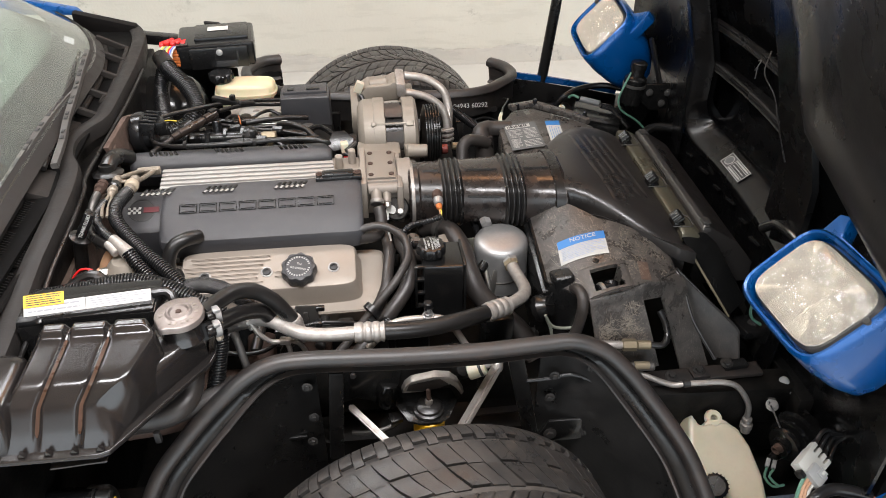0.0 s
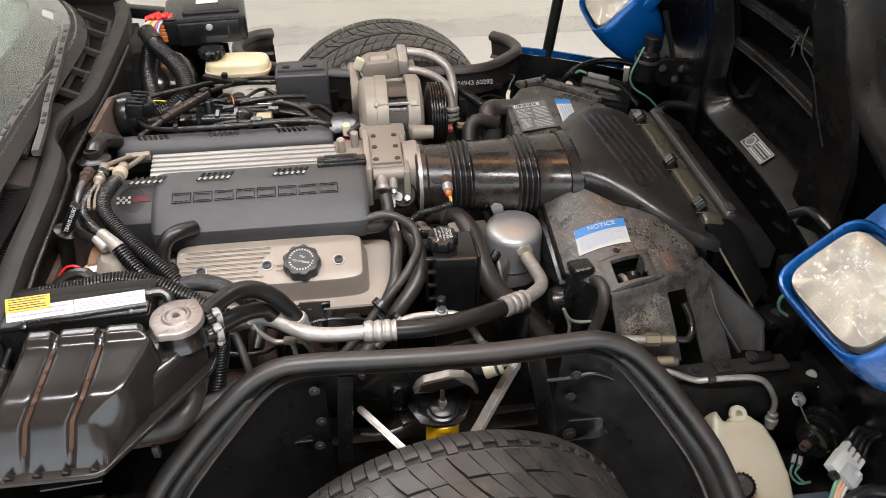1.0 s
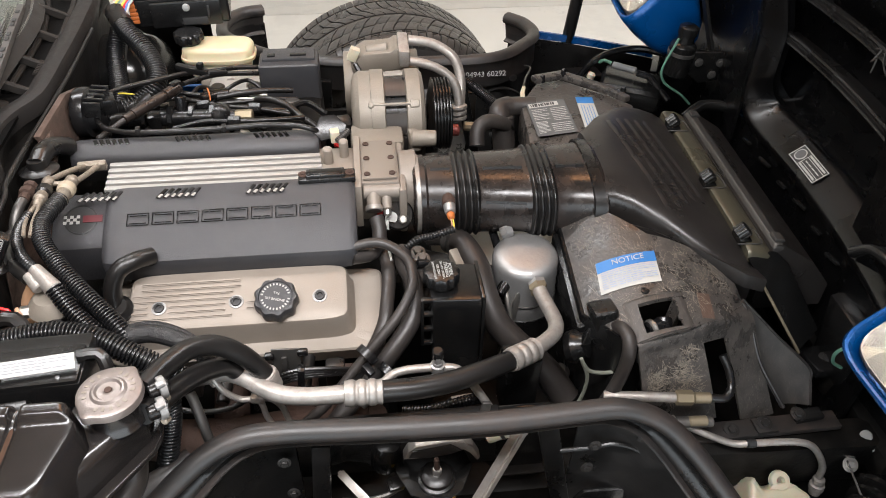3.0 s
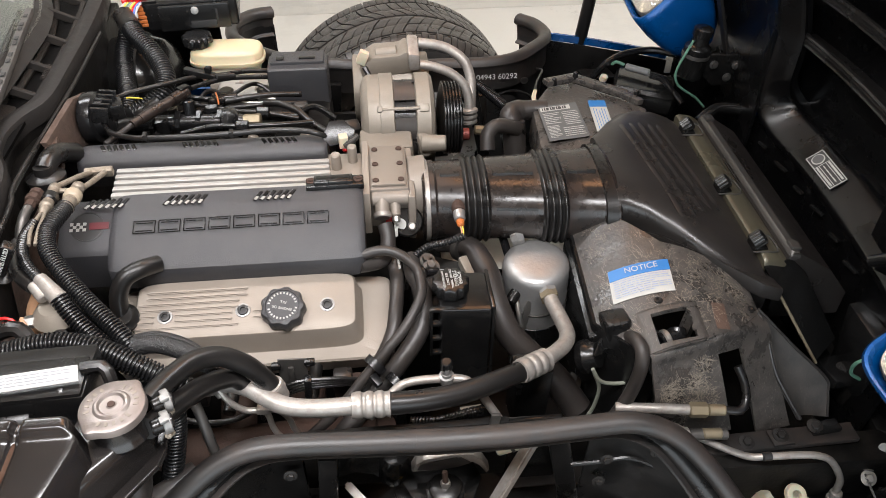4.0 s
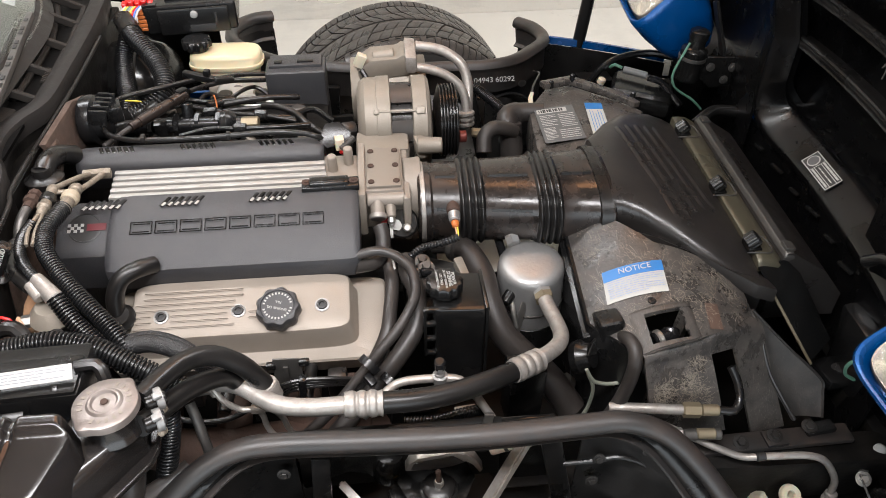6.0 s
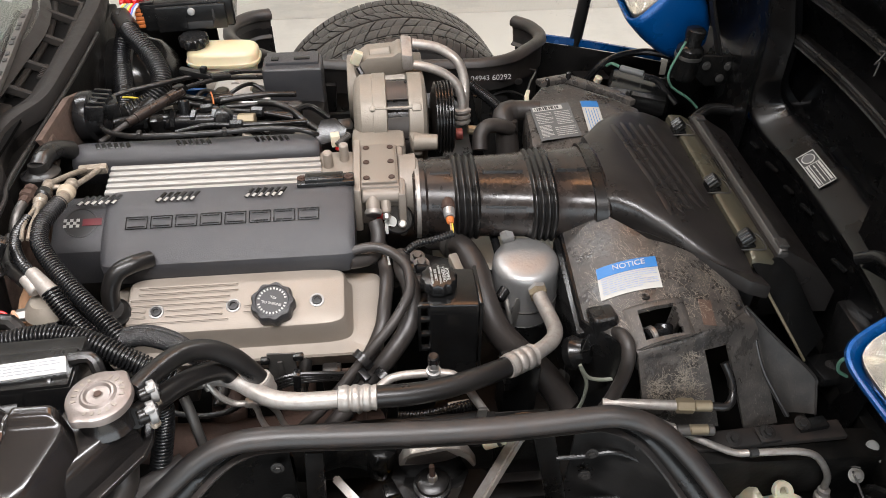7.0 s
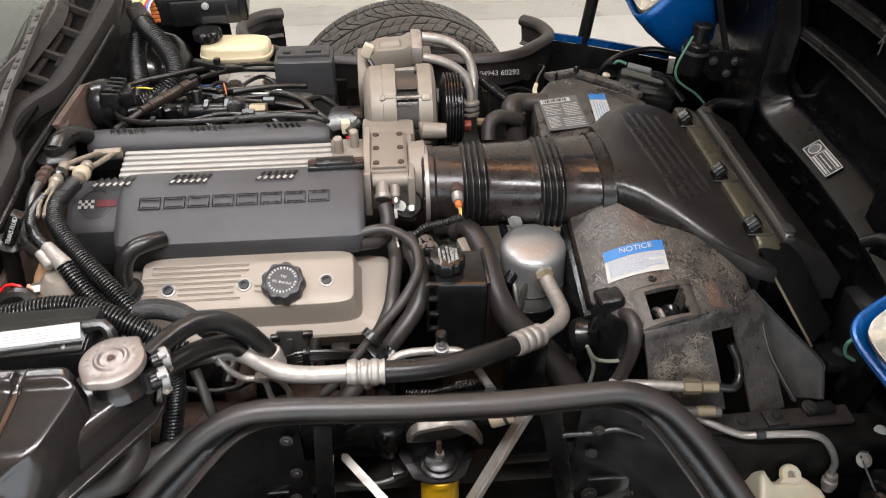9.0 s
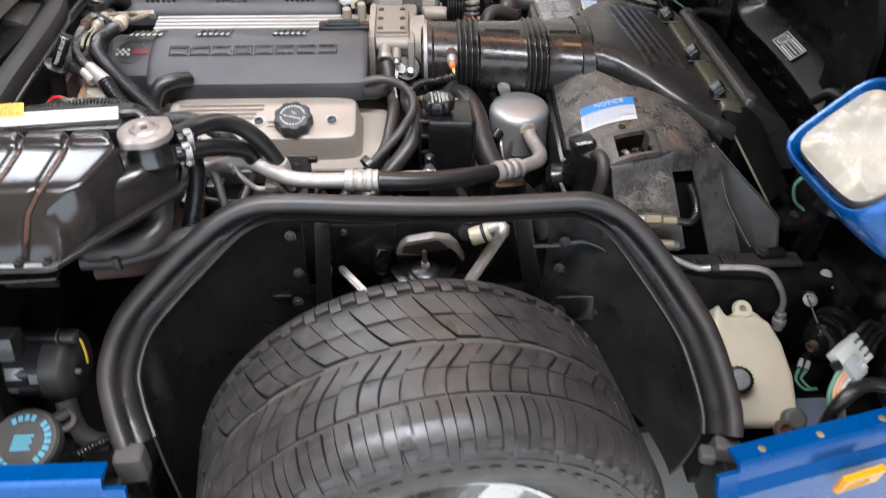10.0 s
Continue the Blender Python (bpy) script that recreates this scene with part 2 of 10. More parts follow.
BLACK = surface("black_moulded_plastic", (0.0060, 0.0060, 0.0062), 0.25, bump=0.07, bscale=420, dust=0.02, rvar=0.07)
TANK = surface("black_satin_plastic", (0.0115, 0.0102, 0.0098), 0.20, bump=0.03, bscale=300, dust=0.05, dust_colour=(0.10, 0.06, 0.046), rvar=0.05, spec=0.58)
PAINTED = surface("black_gloss_paint", (0.006, 0.006, 0.006), 0.2, bump=0.03, dust=0.02, rvar=0.08)
CHASSIS = surface("black_chassis_paint", (0.0062, 0.0059, 0.0058), 0.29, bump=0.12, bscale=180, dust=0.06, dust_colour=(0.08, 0.068, 0.06), spec=0.42)
# Brown flecks mix rubbed paint with warm reflections painted into the rail.
RAILBLACK = surface("rubbed_black_rail_brown_sheen", (0.0175, 0.0162, 0.0156), 0.43, bump=0.10, bscale=420, dust=0.16, dust_colour=(0.17, 0.098, 0.066), vscale=6, spec=0.55, rvar=0.08)
# Near-black colour carries the shade of the deep gaps in the bay.
BAYBLACK = surface("near_black_bay_fill", (0.004, 0.0038, 0.0036), 0.5, bump=0.3, bscale=120, dust=0.05, spec=0.2)
COVER = surface("charcoal_grained_plastic", (0.032, 0.032, 0.035), 0.39, bump=0.34, bscale=900, var=0.10, rvar=0.05, dust=0.05)
RUBBER = surface("black_rubber", (0.0085, 0.0080, 0.0078), 0.31, bump=0.08, bscale=300, dust=0.04, dust_colour=(0.10, 0.07, 0.055))
OLDRUBBER = surface("greyed_rubber", (0.024, 0.021, 0.0195), 0.40, bump=0.16, bscale=240, dust=0.15, dust_colour=(0.11, 0.082, 0.065))
BRAID = surface("black_braided_sleeve", (0.020, 0.020, 0.021), 0.34, bump=0.9, bscale=620, var=0.75, vscale=420, rvar=0.15)
LOOM = surface("black_ribbed_loom", (0.007, 0.007, 0.0075), 0.26, bump=0.04, rvar=0.08)
# Brown mottling covers patina and the duct's warm reflections, painted in together.
DUCT = surface("smoky_duct_brown_sheen", (0.016, 0.0135, 0.0125), 0.21, bump=0.08, bscale=120, dust=0.20, dust_colour=(0.10, 0.058, 0.042), vscale=16)
AIRBOX = surface("black_airbox_plastic", (0.0200, 0.0180, 0.0170), 0.32, bump=0.08, bscale=420, dust=0.06, dust_colour=(0.07, 0.055, 0.047))
SHROUD = surface("fibre_filled_black_plastic", (0.036, 0.033, 0.031), 0.25, bump=0.40, bscale=150, dust=0.40, dust_colour=(0.19, 0.16, 0.138), scratch=0.36, rvar=0.12)
FIBRE = surface("pale_glass_fibre", (0.25, 0.215, 0.175), 0.45, bump=0.0)
SMOOTHSHROUD = surface("smooth_black_shroud_plastic", (0.036, 0.034, 0.0325), 0.36, bump=0.2, bscale=160, dust=0.32, dust_colour=(0.14, 0.12, 0.104), rvar=0.10, scratch=0.10)
OLIVE = surface("dark_olive_metal", (0.088, 0.080, 0.056), 0.29, metal=0.4, bump=0.04, dust=0.12, dust_colour=(0.10, 0.085, 0.062))
TAN = surface("tan_cast_magnesium", (0.27, 0.232, 0.195), 0.46, metal=0.2, bump=0.2, bscale=500, var=0.12, dust=0.15, dust_colour=(0.2, 0.165, 0.135))
TANPLATE = surface("brown_grey_plate", (0.21, 0.18, 0.15), 0.5, metal=0.3, bump=0.14, bscale=300)
ALU = surface("cast_aluminium", (0.235, 0.207, 0.172), 0.48, metal=0.3, bump=0.28, bscale=330, var=0.14, dust=0.22, dust_colour=(0.17, 0.138, 0.110))
ALUTUBE = surface("aluminium_tube", (0.37, 0.345, 0.32), 0.40, metal=0.65, bump=0.15, bscale=200, var=0.25, vscale=26, dust=0.45, dust_colour=(0.22, 0.175, 0.145))
BRIGHT = surface("brushed_aluminium", (0.40, 0.39, 0.37), 0.50, metal=0.6, bump=0.25, bscale=300, var=0.12, dust=0.25, dust_colour=(0.3, 0.27, 0.24))
CANALU = surface("dull_grey_aluminium", (0.34, 0.335, 0.33), 0.36, metal=0.65, bump=0.22, bscale=160, var=0.14, vscale=22, dust=0.22, dust_colour=(0.25, 0.235, 0.22))
STEEL = surface("zinc_steel", (0.55, 0.53, 0.5), 0.35, metal=0.9, bump=0.08)
DARKSTEEL = surface("dark_steel", (0.10, 0.095, 0.09), 0.42, metal=0.7, bump=0.12, dust=0.15)
STAINED = surface("stained_zinc_fitting", (0.27, 0.235, 0.19), 0.42, metal=0.55, bump=0.3, bscale=300, var=0.4, vscale=70, dust=0.5, dust_colour=(0.11, 0.068, 0.042))
BRASS = surface("brass", (0.25, 0.205, 0.135), 0.42, metal=0.6, bump=0.1, dust=0.2)
RUST = surface("rusty_iron", (0.052, 0.029, 0.021), 0.7, metal=0.2, bump=0.5, bscale=160, dust=0.3, dust_colour=(0.09, 0.052, 0.036))
BOLTGREY = surface("blackened_bolt_steel", (0.024, 0.0225, 0.0215), 0.40, metal=0.4, bump=0.1, dust=0.3, dust_colour=(0.07, 0.06, 0.053))
# Orange-brown colour of a warm reflection, painted into the tank grooves.
GROOVESHEEN = surface("brown_groove_sheen", (0.095, 0.046, 0.027), 0.35, bump=0.2, bscale=200, var=0.7, vscale=55, rvar=0.2)
FOOT = surface("greyed_block_rubber", (0.050, 0.047, 0.042), 0.6, bump=0.25, bscale=120, var=0.25, vscale=20, dust=0.3, dust_colour=(0.12, 0.10, 0.085))
LINER = surface("dusty_liner_plastic", (0.0120, 0.0116, 0.0115), 0.32, bump=0.2, bscale=90, dust=0.32, dust_colour=(0.060, 0.055, 0.052), vscale=7, spec=0.5)
BROWN = surface("brown_sound_pad", (0.078, 0.049, 0.036), 0.7, bump=0.6, bscale=120, var=0.45, vscale=14, dust=0.6, dust_colour=(0.028, 0.022, 0.019))
BLUE = surface("blue_metallic_paint", (0.0, 0.072, 0.27), 0.28, metal=0.35, bump=0.0, var=0.05, coat=0.3, rvar=0.04)
CANBLACK = surface("gloss_black_steel_can", (0.028, 0.029, 0.032), 0.24, metal=0.35, bump=0.03, dust=0.08, rvar=0.06)
YELLOW = surface("yellow_damper_paint", (0.80, 0.47, 0.01), 0.4, bump=0.05, var=0.08)
CREAM = surface("cream_translucent_plastic", (0.49, 0.44, 0.335), 0.38, bump=0.10, bscale=60, var=0.10, vscale=14, sss=0.25, dust=0.2, dust_colour=(0.30, 0.25, 0.18))
WHITE = surface("white_sticker", (0.44, 0.435, 0.41), 0.5, bump=0.0, var=0.06)
LBLUE = surface("blue_sticker_print", (0.015, 0.15, 0.42), 0.4, bump=0.0, var=0.05)
LYEL = surface("yellow_sticker_print", (0.58, 0.35, 0.012), 0.45, bump=0.0, var=0.08)
PRINT = surface("grey_print", (0.22, 0.22, 0.24), 0.5, bump=0.0, var=0.1)
INK = surface("black_print", (0.02, 0.02, 0.02), 0.5, bump=0.0)
PALE = surface("pale_print", (0.42, 0.42, 0.40), 0.5, bump=0.0, var=0.1)
CYAN = surface("cyan_print", (0.055, 0.22, 0.29), 0.5, bump=0.0)
GREYLABEL = surface("dark_grey_sticker", (0.085, 0.088, 0.09), 0.4, bump=0.0)
RED = surface("red_plastic", (0.62, 0.015, 0.015), 0.4, bump=0.05)
ORANGE = surface("orange_plastic", (0.46, 0.13, 0.03), 0.45, bump=0.05, var=0.2)
GREEN = surface("green_wire_sheath", (0.10, 0.22, 0.16), 0.4, bump=0.0)
YELWIRE = surface("yellow_wire_sheath", (0.66, 0.5, 0.06), 0.4, bump=0.0)
BLUEWIRE = surface("blue_wire_sheath", (0.10, 0.16, 0.45), 0.4, bump=0.0)
TANWIRE = surface("tan_wire_sheath", (0.45, 0.26, 0.16), 0.45, bump=0.0)
PALEPLUG = surface("off_white_connector_plastic", (0.42, 0.42, 0.39), 0.42, bump=0.05, dust=0.25, dust_colour=(0.22, 0.19, 0.15))
PALELEAD = surface("pale_green_grey_sheath", (0.19, 0.20, 0.165), 0.42, bump=0.0)
GREYPL = surface("grey_connector_plastic", (0.27, 0.275, 0.27), 0.45, bump=0.05, dust=0.25, dust_colour=(0.16, 0.14, 0.12))
AMBER = surface("amber_lens", (0.95, 0.40, 0.01), 0.15, bump=0.0, var=0.1, trans=0.3)
TYRE = surface("tyre_rubber", (0.027, 0.0253, 0.0243), 0.33, bump=0.22, bscale=400, dust=0.24, dust_colour=(0.13, 0.107, 0.088), vscale=14)
GROOVE = surface("dusty_groove_rubber", (0.060, 0.053, 0.046), 0.7, bump=0.3, bscale=200, var=0.4, vscale=30)
HOODIN = surface("black_hood_liner", (0.0020, 0.0020, 0.0022), 0.26, bump=0.05, bscale=200, dust=0.006, spec=0.40)
HOODGREY = surface("dark_grey_inner_panel", (0.0060, 0.0056, 0.0055), 0.30, bump=0.06, bscale=200, dust=0.02, spec=0.40)
# Near-black and glossless: puts the shade of open wells and slots into the colour.
WELLSHADE = surface("well_shade_black", (0.0028, 0.0026, 0.0025), 0.7, bump=0.2, spec=0.08)
COWL = surface("weathered_cowl_plastic", (0.0055, 0.005, 0.0048), 0.6, bump=0.3, bscale=250, dust=0.10, dust_colour=(0.055, 0.042, 0.035), spec=0.12)
SEAL = surface("weatherstrip_rubber", (0.0165, 0.0150, 0.0142), 0.52, bump=0.2, dust=0.22, dust_colour=(0.050, 0.040, 0.034), spec=0.26)
ALLOY = surface("silver_wheel_paint", (0.62, 0.61, 0.6), 0.3, metal=0.6, bump=0.03)
BLUSHCLOTH = surface("grey_blue_splash_panel", (0.06, 0.075, 0.1), 0.6, bump=0.2)
# Pale grey-green of the room mirrored in the windscreen, painted as a surface.
GLASSPALE = surface("pale_glass_reflection", (0.062, 0.074, 0.060), 0.6, bump=0.1)
GLASS = plain_glass("windscreen_glass", (0.86, 0.92, 0.88), 0.0)
FRIT = surface("grey_ceramic_band", (0.016, 0.015, 0.014), 0.5, bump=0.0, var=0.08)
COWLGREY = surface("greyed_cowl_plastic", (0.020, 0.018, 0.0165), 0.6, bump=0.3, bscale=250, dust=0.2, dust_colour=(0.07, 0.052, 0.040), spec=0.15)
WIPER = surface("greyed_wiper_plastic", (0.055, 0.052, 0.049), 0.45, bump=0.15, dust=0.3)
# Beige tint puts the room's reflection into the silver bowl's colour.
REFLECT = surface("beige_tinted_reflector", (0.64, 0.55, 0.41), 0.34, metal=0.8, bump=0.05, bscale=40, dust=0.25, dust_colour=(0.45, 0.36, 0.25))
LABELINK = surface("pale_blue_print", (0.30, 0.36, 0.50), 0.5, bump=0.0)
# Same beige in the glass, for what the lens reflects.
LAMPGLASS = surface("beige_tinted_headlamp_glass", (0.93, 0.88, 0.78), 0.06, bump=0.0, var=0.05, vscale=30, trans=0.88, rvar=0.03)


def plaster(name, colour, speck, rough, bump):
    """Painted plaster or concrete: broad stains, grain and scattered dark pits."""
    m = surface(name, colour, rough, var=0.09, vscale=2.2, bump=bump, bscale=70, rvar=0.05)
    N, L = m.node_tree.nodes, m.node_tree.links
    b = N["Principled BSDF"]
    src = b.inputs["Base Color"].links[0].from_socket
    tc = N.new("ShaderNodeTexCoord")
    n1 = N.new("ShaderNodeTexNoise")
    n1.inputs["Scale"].default_value, n1.inputs["Detail"].default_value, n1.inputs["Roughness"].default_value = 26, 8, 0.75
    n2 = N.new("ShaderNodeTexNoise")
    n2.inputs["Scale"].default_value, n2.inputs["Detail"].default_value = 3.1, 3
    for n in (n1, n2):
        L.new(tc.outputs["Object"], n.inputs["Vector"])
    mul = N.new("ShaderNodeMath")
    mul.operation = "MULTIPLY"
    L.new(n1.outputs["Fac"], mul.inputs[0])
    L.new(n2.outputs["Fac"], mul.inputs[1])
    mr = N.new("ShaderNodeMapRange")
    mr.inputs["From Min"].default_value, mr.inputs["From Max"].default_value = 0.335, 0.42
    mr.inputs["To Max"].default_value = 0.7
    L.new(mul.outputs[0], mr.inputs["Value"])
    mx = N.new("ShaderNodeMix")
    mx.data_type = "RGBA"
    L.new(mr.outputs[0], mx.inputs[0])
    L.new(src, mx.inputs[6])
    mx.inputs[7].default_value = (*speck, 1)
    # smeared coats of paint that run along the wall
    mp = N.new("ShaderNodeMapping")
    mp.inputs["Scale"].default_value = (2.2, 2.2, 13.0)
    L.new(tc.outputs["Object"], mp.inputs["Vector"])
    n3 = N.new("ShaderNodeTexNoise")
    n3.inputs["Scale"].default_value, n3.inputs["Detail"].default_value, n3.inputs["Roughness"].default_value = 1.6, 9, 0.68
    L.new(mp.outputs[0], n3.inputs["Vector"])
    st = N.new("ShaderNodeMapRange")
    st.inputs["From Min"].default_value, st.inputs["From Max"].default_value = 0.52, 0.60
    st.inputs["To Max"].default_value = 0.22
    L.new(n3.outputs["Fac"], st.inputs["Value"])
    m3 = N.new("ShaderNodeMix")
    m3.data_type = "RGBA"
    L.new(st.outputs[0], m3.inputs[0])
    L.new(mx.outputs[2], m3.inputs[6])
    m3.inputs[7].default_value = (*[0.30 * c + 0.70 * d for c, d in zip(colour, speck)], 1)
    L.new(m3.outputs[2], b.inputs["Base Color"])
    return m


WALL = plaster("cream_painted_plaster", (0.60, 0.597, 0.535), (0.36, 0.36, 0.31), 0.8, 0.6)
ROOM = surface("brown_shaded_plaster", (0.46, 0.33, 0.235), 0.8, bump=0.2, bscale=60)
BASEBAND = plaster("chipped_grey_plaster", (0.50, 0.49, 0.45), (0.22, 0.22, 0.22), 0.9, 0.6)
FLOOR = plaster("pale_worn_concrete", (0.53, 0.525, 0.49), (0.33, 0.33, 0.32), 0.6, 0.2)
CEIL = surface("brown_ceiling_board", (0.52, 0.40, 0.30), 0.8, bump=0.05)

# ---- lamps of the garage: two rows of ceiling tubes, an added side fill, and daylight in the open garage door ----
area_lamp("tube_lamp_front", (0.15, -1.10, 2.72), (0.15, -1.10, 0), 2.8, 0.36, 132, (1.0, 0.985, 1.0))
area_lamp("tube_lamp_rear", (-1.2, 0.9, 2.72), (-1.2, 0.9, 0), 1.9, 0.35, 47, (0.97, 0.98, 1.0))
# Unseen fill lamp, added to brighten the right-hand half of the bay.
area_lamp("side_fill_lamp", (1.75, 0.9, 2.72), (1.75, 0.9, 0), 1.5, 0.40, 58, (0.97, 0.98, 1.0))
area_lamp("warm_bulb_panel", (0.35, 0.95, 2.74), (0.35, 0.95, 0), 1.2, 0.40, 10, (1.0, 0.46, 0.20))
area_lamp("garage_door_daylight", (-0.6, -3.33, 1.12), (-0.6, 0.0, 1.12), 4.6, 2.1, 98, (0.86, 0.94, 1.0))

# ---- the room ----
single("floor", box(BM(), (0, -0.4, -0.05), (9.0, 5.75, 0.1), bev=0), FLOOR, "pale worn concrete garage floor under the car", "floor", kind="structure")
single("wall_north", box(BM(), (0, 2.47, 1.4), (9.0, 0.14, 2.8), bev=0), WALL, "cream painted plaster garage wall with dark specks", "wall", kind="structure")
bm = BM()
box(bm, (-3.75, -3.35, 1.4), (1.5, 0.14, 2.8), bev=0)
box(bm, (3.15, -3.35, 1.4), (2.7, 0.14, 2.8), bev=0)
box(bm, (-0.6, -3.35, 2.5), (4.80, 0.14, 0.6), bev=0)
single("wall_south", bm, ROOM, "plain brown garage wall with a wide door opening", "wall", kind="structure")
single("wall_west", box(BM(), (-4.57, -0.4, 1.4), (0.14, 5.75, 2.8), bev=0), ROOM, "plain brown garage wall", "wall", kind="structure")
single("wall_east", box(BM(), (4.57, -0.4, 1.4), (0.14, 5.75, 2.8), bev=0), ROOM, "plain brown garage wall", "wall", kind="structure")
single("ceiling", box(BM(), (0, -0.4, 2.85), (9.3, 6.0, 0.1), bev=0), CEIL, "plain brown garage ceiling", "ceiling", kind="structure")


def base_band():
    """The ragged lower edge of the plaster, a little proud of the wall."""
    noise_at = lambda x, k: noise.noise(Vector((x * k, 3.1, 0.7)))

    def f(u, v):
        x = -2.8 + 5.6 * u
        top = 0.075 + 0.028 * noise_at(x, 3.0) + 0.016 * noise_at(x, 11.0) + 0.008 * noise_at(x, 31.0)
        return Vector((x, 2.398 - 0.012 * (1 - v) - 0.004 * noise_at(x + v, 17.0), top * v))
    return single("baseboard", surf(BM(), f, 420, 4, 0.006), BASEBAND, "ragged chipped plaster edge along the foot of the wall", "wall base", kind="structure")


base_band()

# ---- wheels ----
def wheel(name, at, out, label, R=0.327, wide=1.0, steer=0.0):
    root = thing(name, at, label, "wheel", "front wheels")
    X, Y, Z = at
    side = 1 if out > 0 else -1

    def P(r, y, a):
        k = R / 0.327
        return Vector((X + r * k * math.sin(a), Y + side * y * wide, Z + r * k * math.cos(a)))
    # carcass; y runs from the inner bead to the outer bead
    prof = [(0.200, -0.105), (0.218, -0.122), (0.258, -0.138), (0.292, -0.1375), (0.308, -0.129), (0.3165, -0.112), (0.3185, -0.06), (0.319, 0),
            (0.3185, 0.06), (0.3165, 0.112), (0.308, 0.129), (0.292, 0.1375), (0.258, 0.138), (0.218, 0.122), (0.200, 0.105)]
    bm, n = BM(), 96
    rings = [[bm.verts.new(P(r, y, 2 * math.pi * k / n)) for k in range(n)] for r, y in prof]
    for a, b in zip(rings, rings[1:]):
        for i in range(n):
            bm.faces.new((a[i], a[(i + 1) % n], b[(i + 1) % n], b[i]))
    tyre = part("tyre", bm, TYRE, root, "worn black road tyre with directional tread", angle=60)

    def crown(y):
        q = abs(y) / 0.136
        return 0.327 - 0.0028 * q * q - 0.0165 * max(0, q - 0.74) ** 1.6 / 0.115

    bm = BM()

    def block(a0, a1, y0, y1, lean, nu=6, curve=0.0, nv=2):
        top, bot = [], []
        for i in range(nu + 1):
            y = y0 + (y1 - y0) * i / nu
            t = i / nu
            s = lean * t + curve * t * t
            rt, rb = [], []
            for j in range(nv + 1):
                a = a0 + (a1 - a0) * j / nv + s
                edge = 0.0012 if i in (0, nu) else 0
                rt.append(bm.verts.new(P(crown(y) - edge, y, a)))
                rb.append(bm.verts.new(P(crown(y) - 0.0095, y, a)))
            top.append(rt)
            bot.append(rb)
        for i in range(nu):
            for j in range(nv):
                bm.faces.new((top[i][j], top[i][j + 1], top[i + 1][j + 1], top[i + 1][j]))
            bm.faces.new((top[i][0], top[i + 1][0], bot[i + 1][0], bot[i][0]))
            bm.faces.new((top[i][nv], bot[i][nv], bot[i + 1][nv], top[i + 1][nv]))
        for j in range(nv):
            bm.faces.new((top[0][j], bot[0][j], bot[0][j + 1], top[0][j + 1]))
            bm.faces.new((top[nu][j], top[nu][j + 1], bot[nu][j + 1], bot[nu][j]))

    # outer half leans one way, inner half the other; the outermost band carries close lateral cuts
    for rows, y0, y1, lean, curve, gap, start in ((108, -0.137, -0.093, 0.014, 0.0, 0.09, 0.0), (72, -0.089, -0.050, 0.042, 0.020, 0.08, 0.0), (72, -0.0485, -0.010, 0.056, 0.025, 0.10, 0.060),
                                                  (78, 0.0, 0.034, -0.080, -0.01, 0.14, 0.0), (78, 0.0355, 0.073, -0.062, 0.030, 0.13, -0.09), (120, 0.0785, 0.137, 0.004, 0.0, 0.12, 0.0)):
        a = start
        step = 2 * math.pi / rows
        for k in range(rows):
            w = step * (1.16 if k % 2 else 0.84) if rows > 100 else step * (1 + (0.10 if k % 3 == 0 else -0.05))
            if rows > 100:
                block(a, a + w * (1 - gap * (1.5 if k % 2 else 0.8)), y0, y1 - (0.010 if k % 2 else 0.0), lean, 7, curve)
            else:
                jag = 0.0028 * ((k * 7) % 3 - 1)
                block(a, a + w * (1 - gap), y0 + (jag if y0 > 0 else 0), y1 + (0 if y0 > 0 else jag), lean, 6, curve)
            a += w
    part("tread", bm, TYRE, tyre, angle=30)
    for g0, g1 in ((-0.0930, -0.0890), (-0.0100, 0.0), (0.0730, 0.0785)):
        bm = BM()
        rings = [[bm.verts.new(P(crown(g) - 0.0045, g, 2 * math.pi * k / n)) for k in range(n)] for g in (g0, g1)]
        for i in range(n):
            bm.faces.new((rings[0][i], rings[0][(i + 1) % n], rings[1][(i + 1) % n], rings[1][i]))
        part("groove_floor", bm, GROOVE, tyre, "dusty pale floor of a tread groove")
    # raised scalloped bars and small blocks on the outer wall
    bm = BM()

    def arc_bar(a0, a1, r0, r1, y0, y1, rise, n=7):
        rings = []
        for j in range(n + 1):
            a = a0 + (a1 - a0) * j / n
            e = 0.3 if j in (0, n) else 1.0
            rm, hr = (r0 + r1) / 2, (r1 - r0) / 2 * (0.45 if j in (0, n) else 1.0)
            rings.append([P(rm - hr, y0 - 0.004, a), P(rm - hr, y0 + rise * e, a), P(rm + hr, y1 + rise * e, a), P(rm + hr, y1 - 0.004, a)])
        loft(bm, rings)
    for k in range(30):
        a, st = 2 * math.pi * (k + 0.3) / 30, 2 * math.pi / 30
        arc_bar(a, a + st * 0.88, 0.2820, 0.2880, 0.1376, 0.1372, 0.0030)
        arc_bar(a + st * 0.90, a + st * 1.00, 0.2860, 0.3130, 0.1374, 0.1255, 0.0030, 2)
        arc_bar(a + st * 0.12, a + st * 0.76, 0.2960, 0.3010, 0.1352, 0.1332, 0.0018)
        for j in range(2):
            arc_bar(a + st * (0.10 + 0.45 * j), a + st * (0.36 + 0.45 * j), 0.268, 0.276, 0.1382, 0.1380, 0.0020, 2)
    part("shoulder_lug", bm, TYRE, tyre, smooth=False)["kind"] = "stuff"
    bm = BM()
    ax = (0, side, 0)
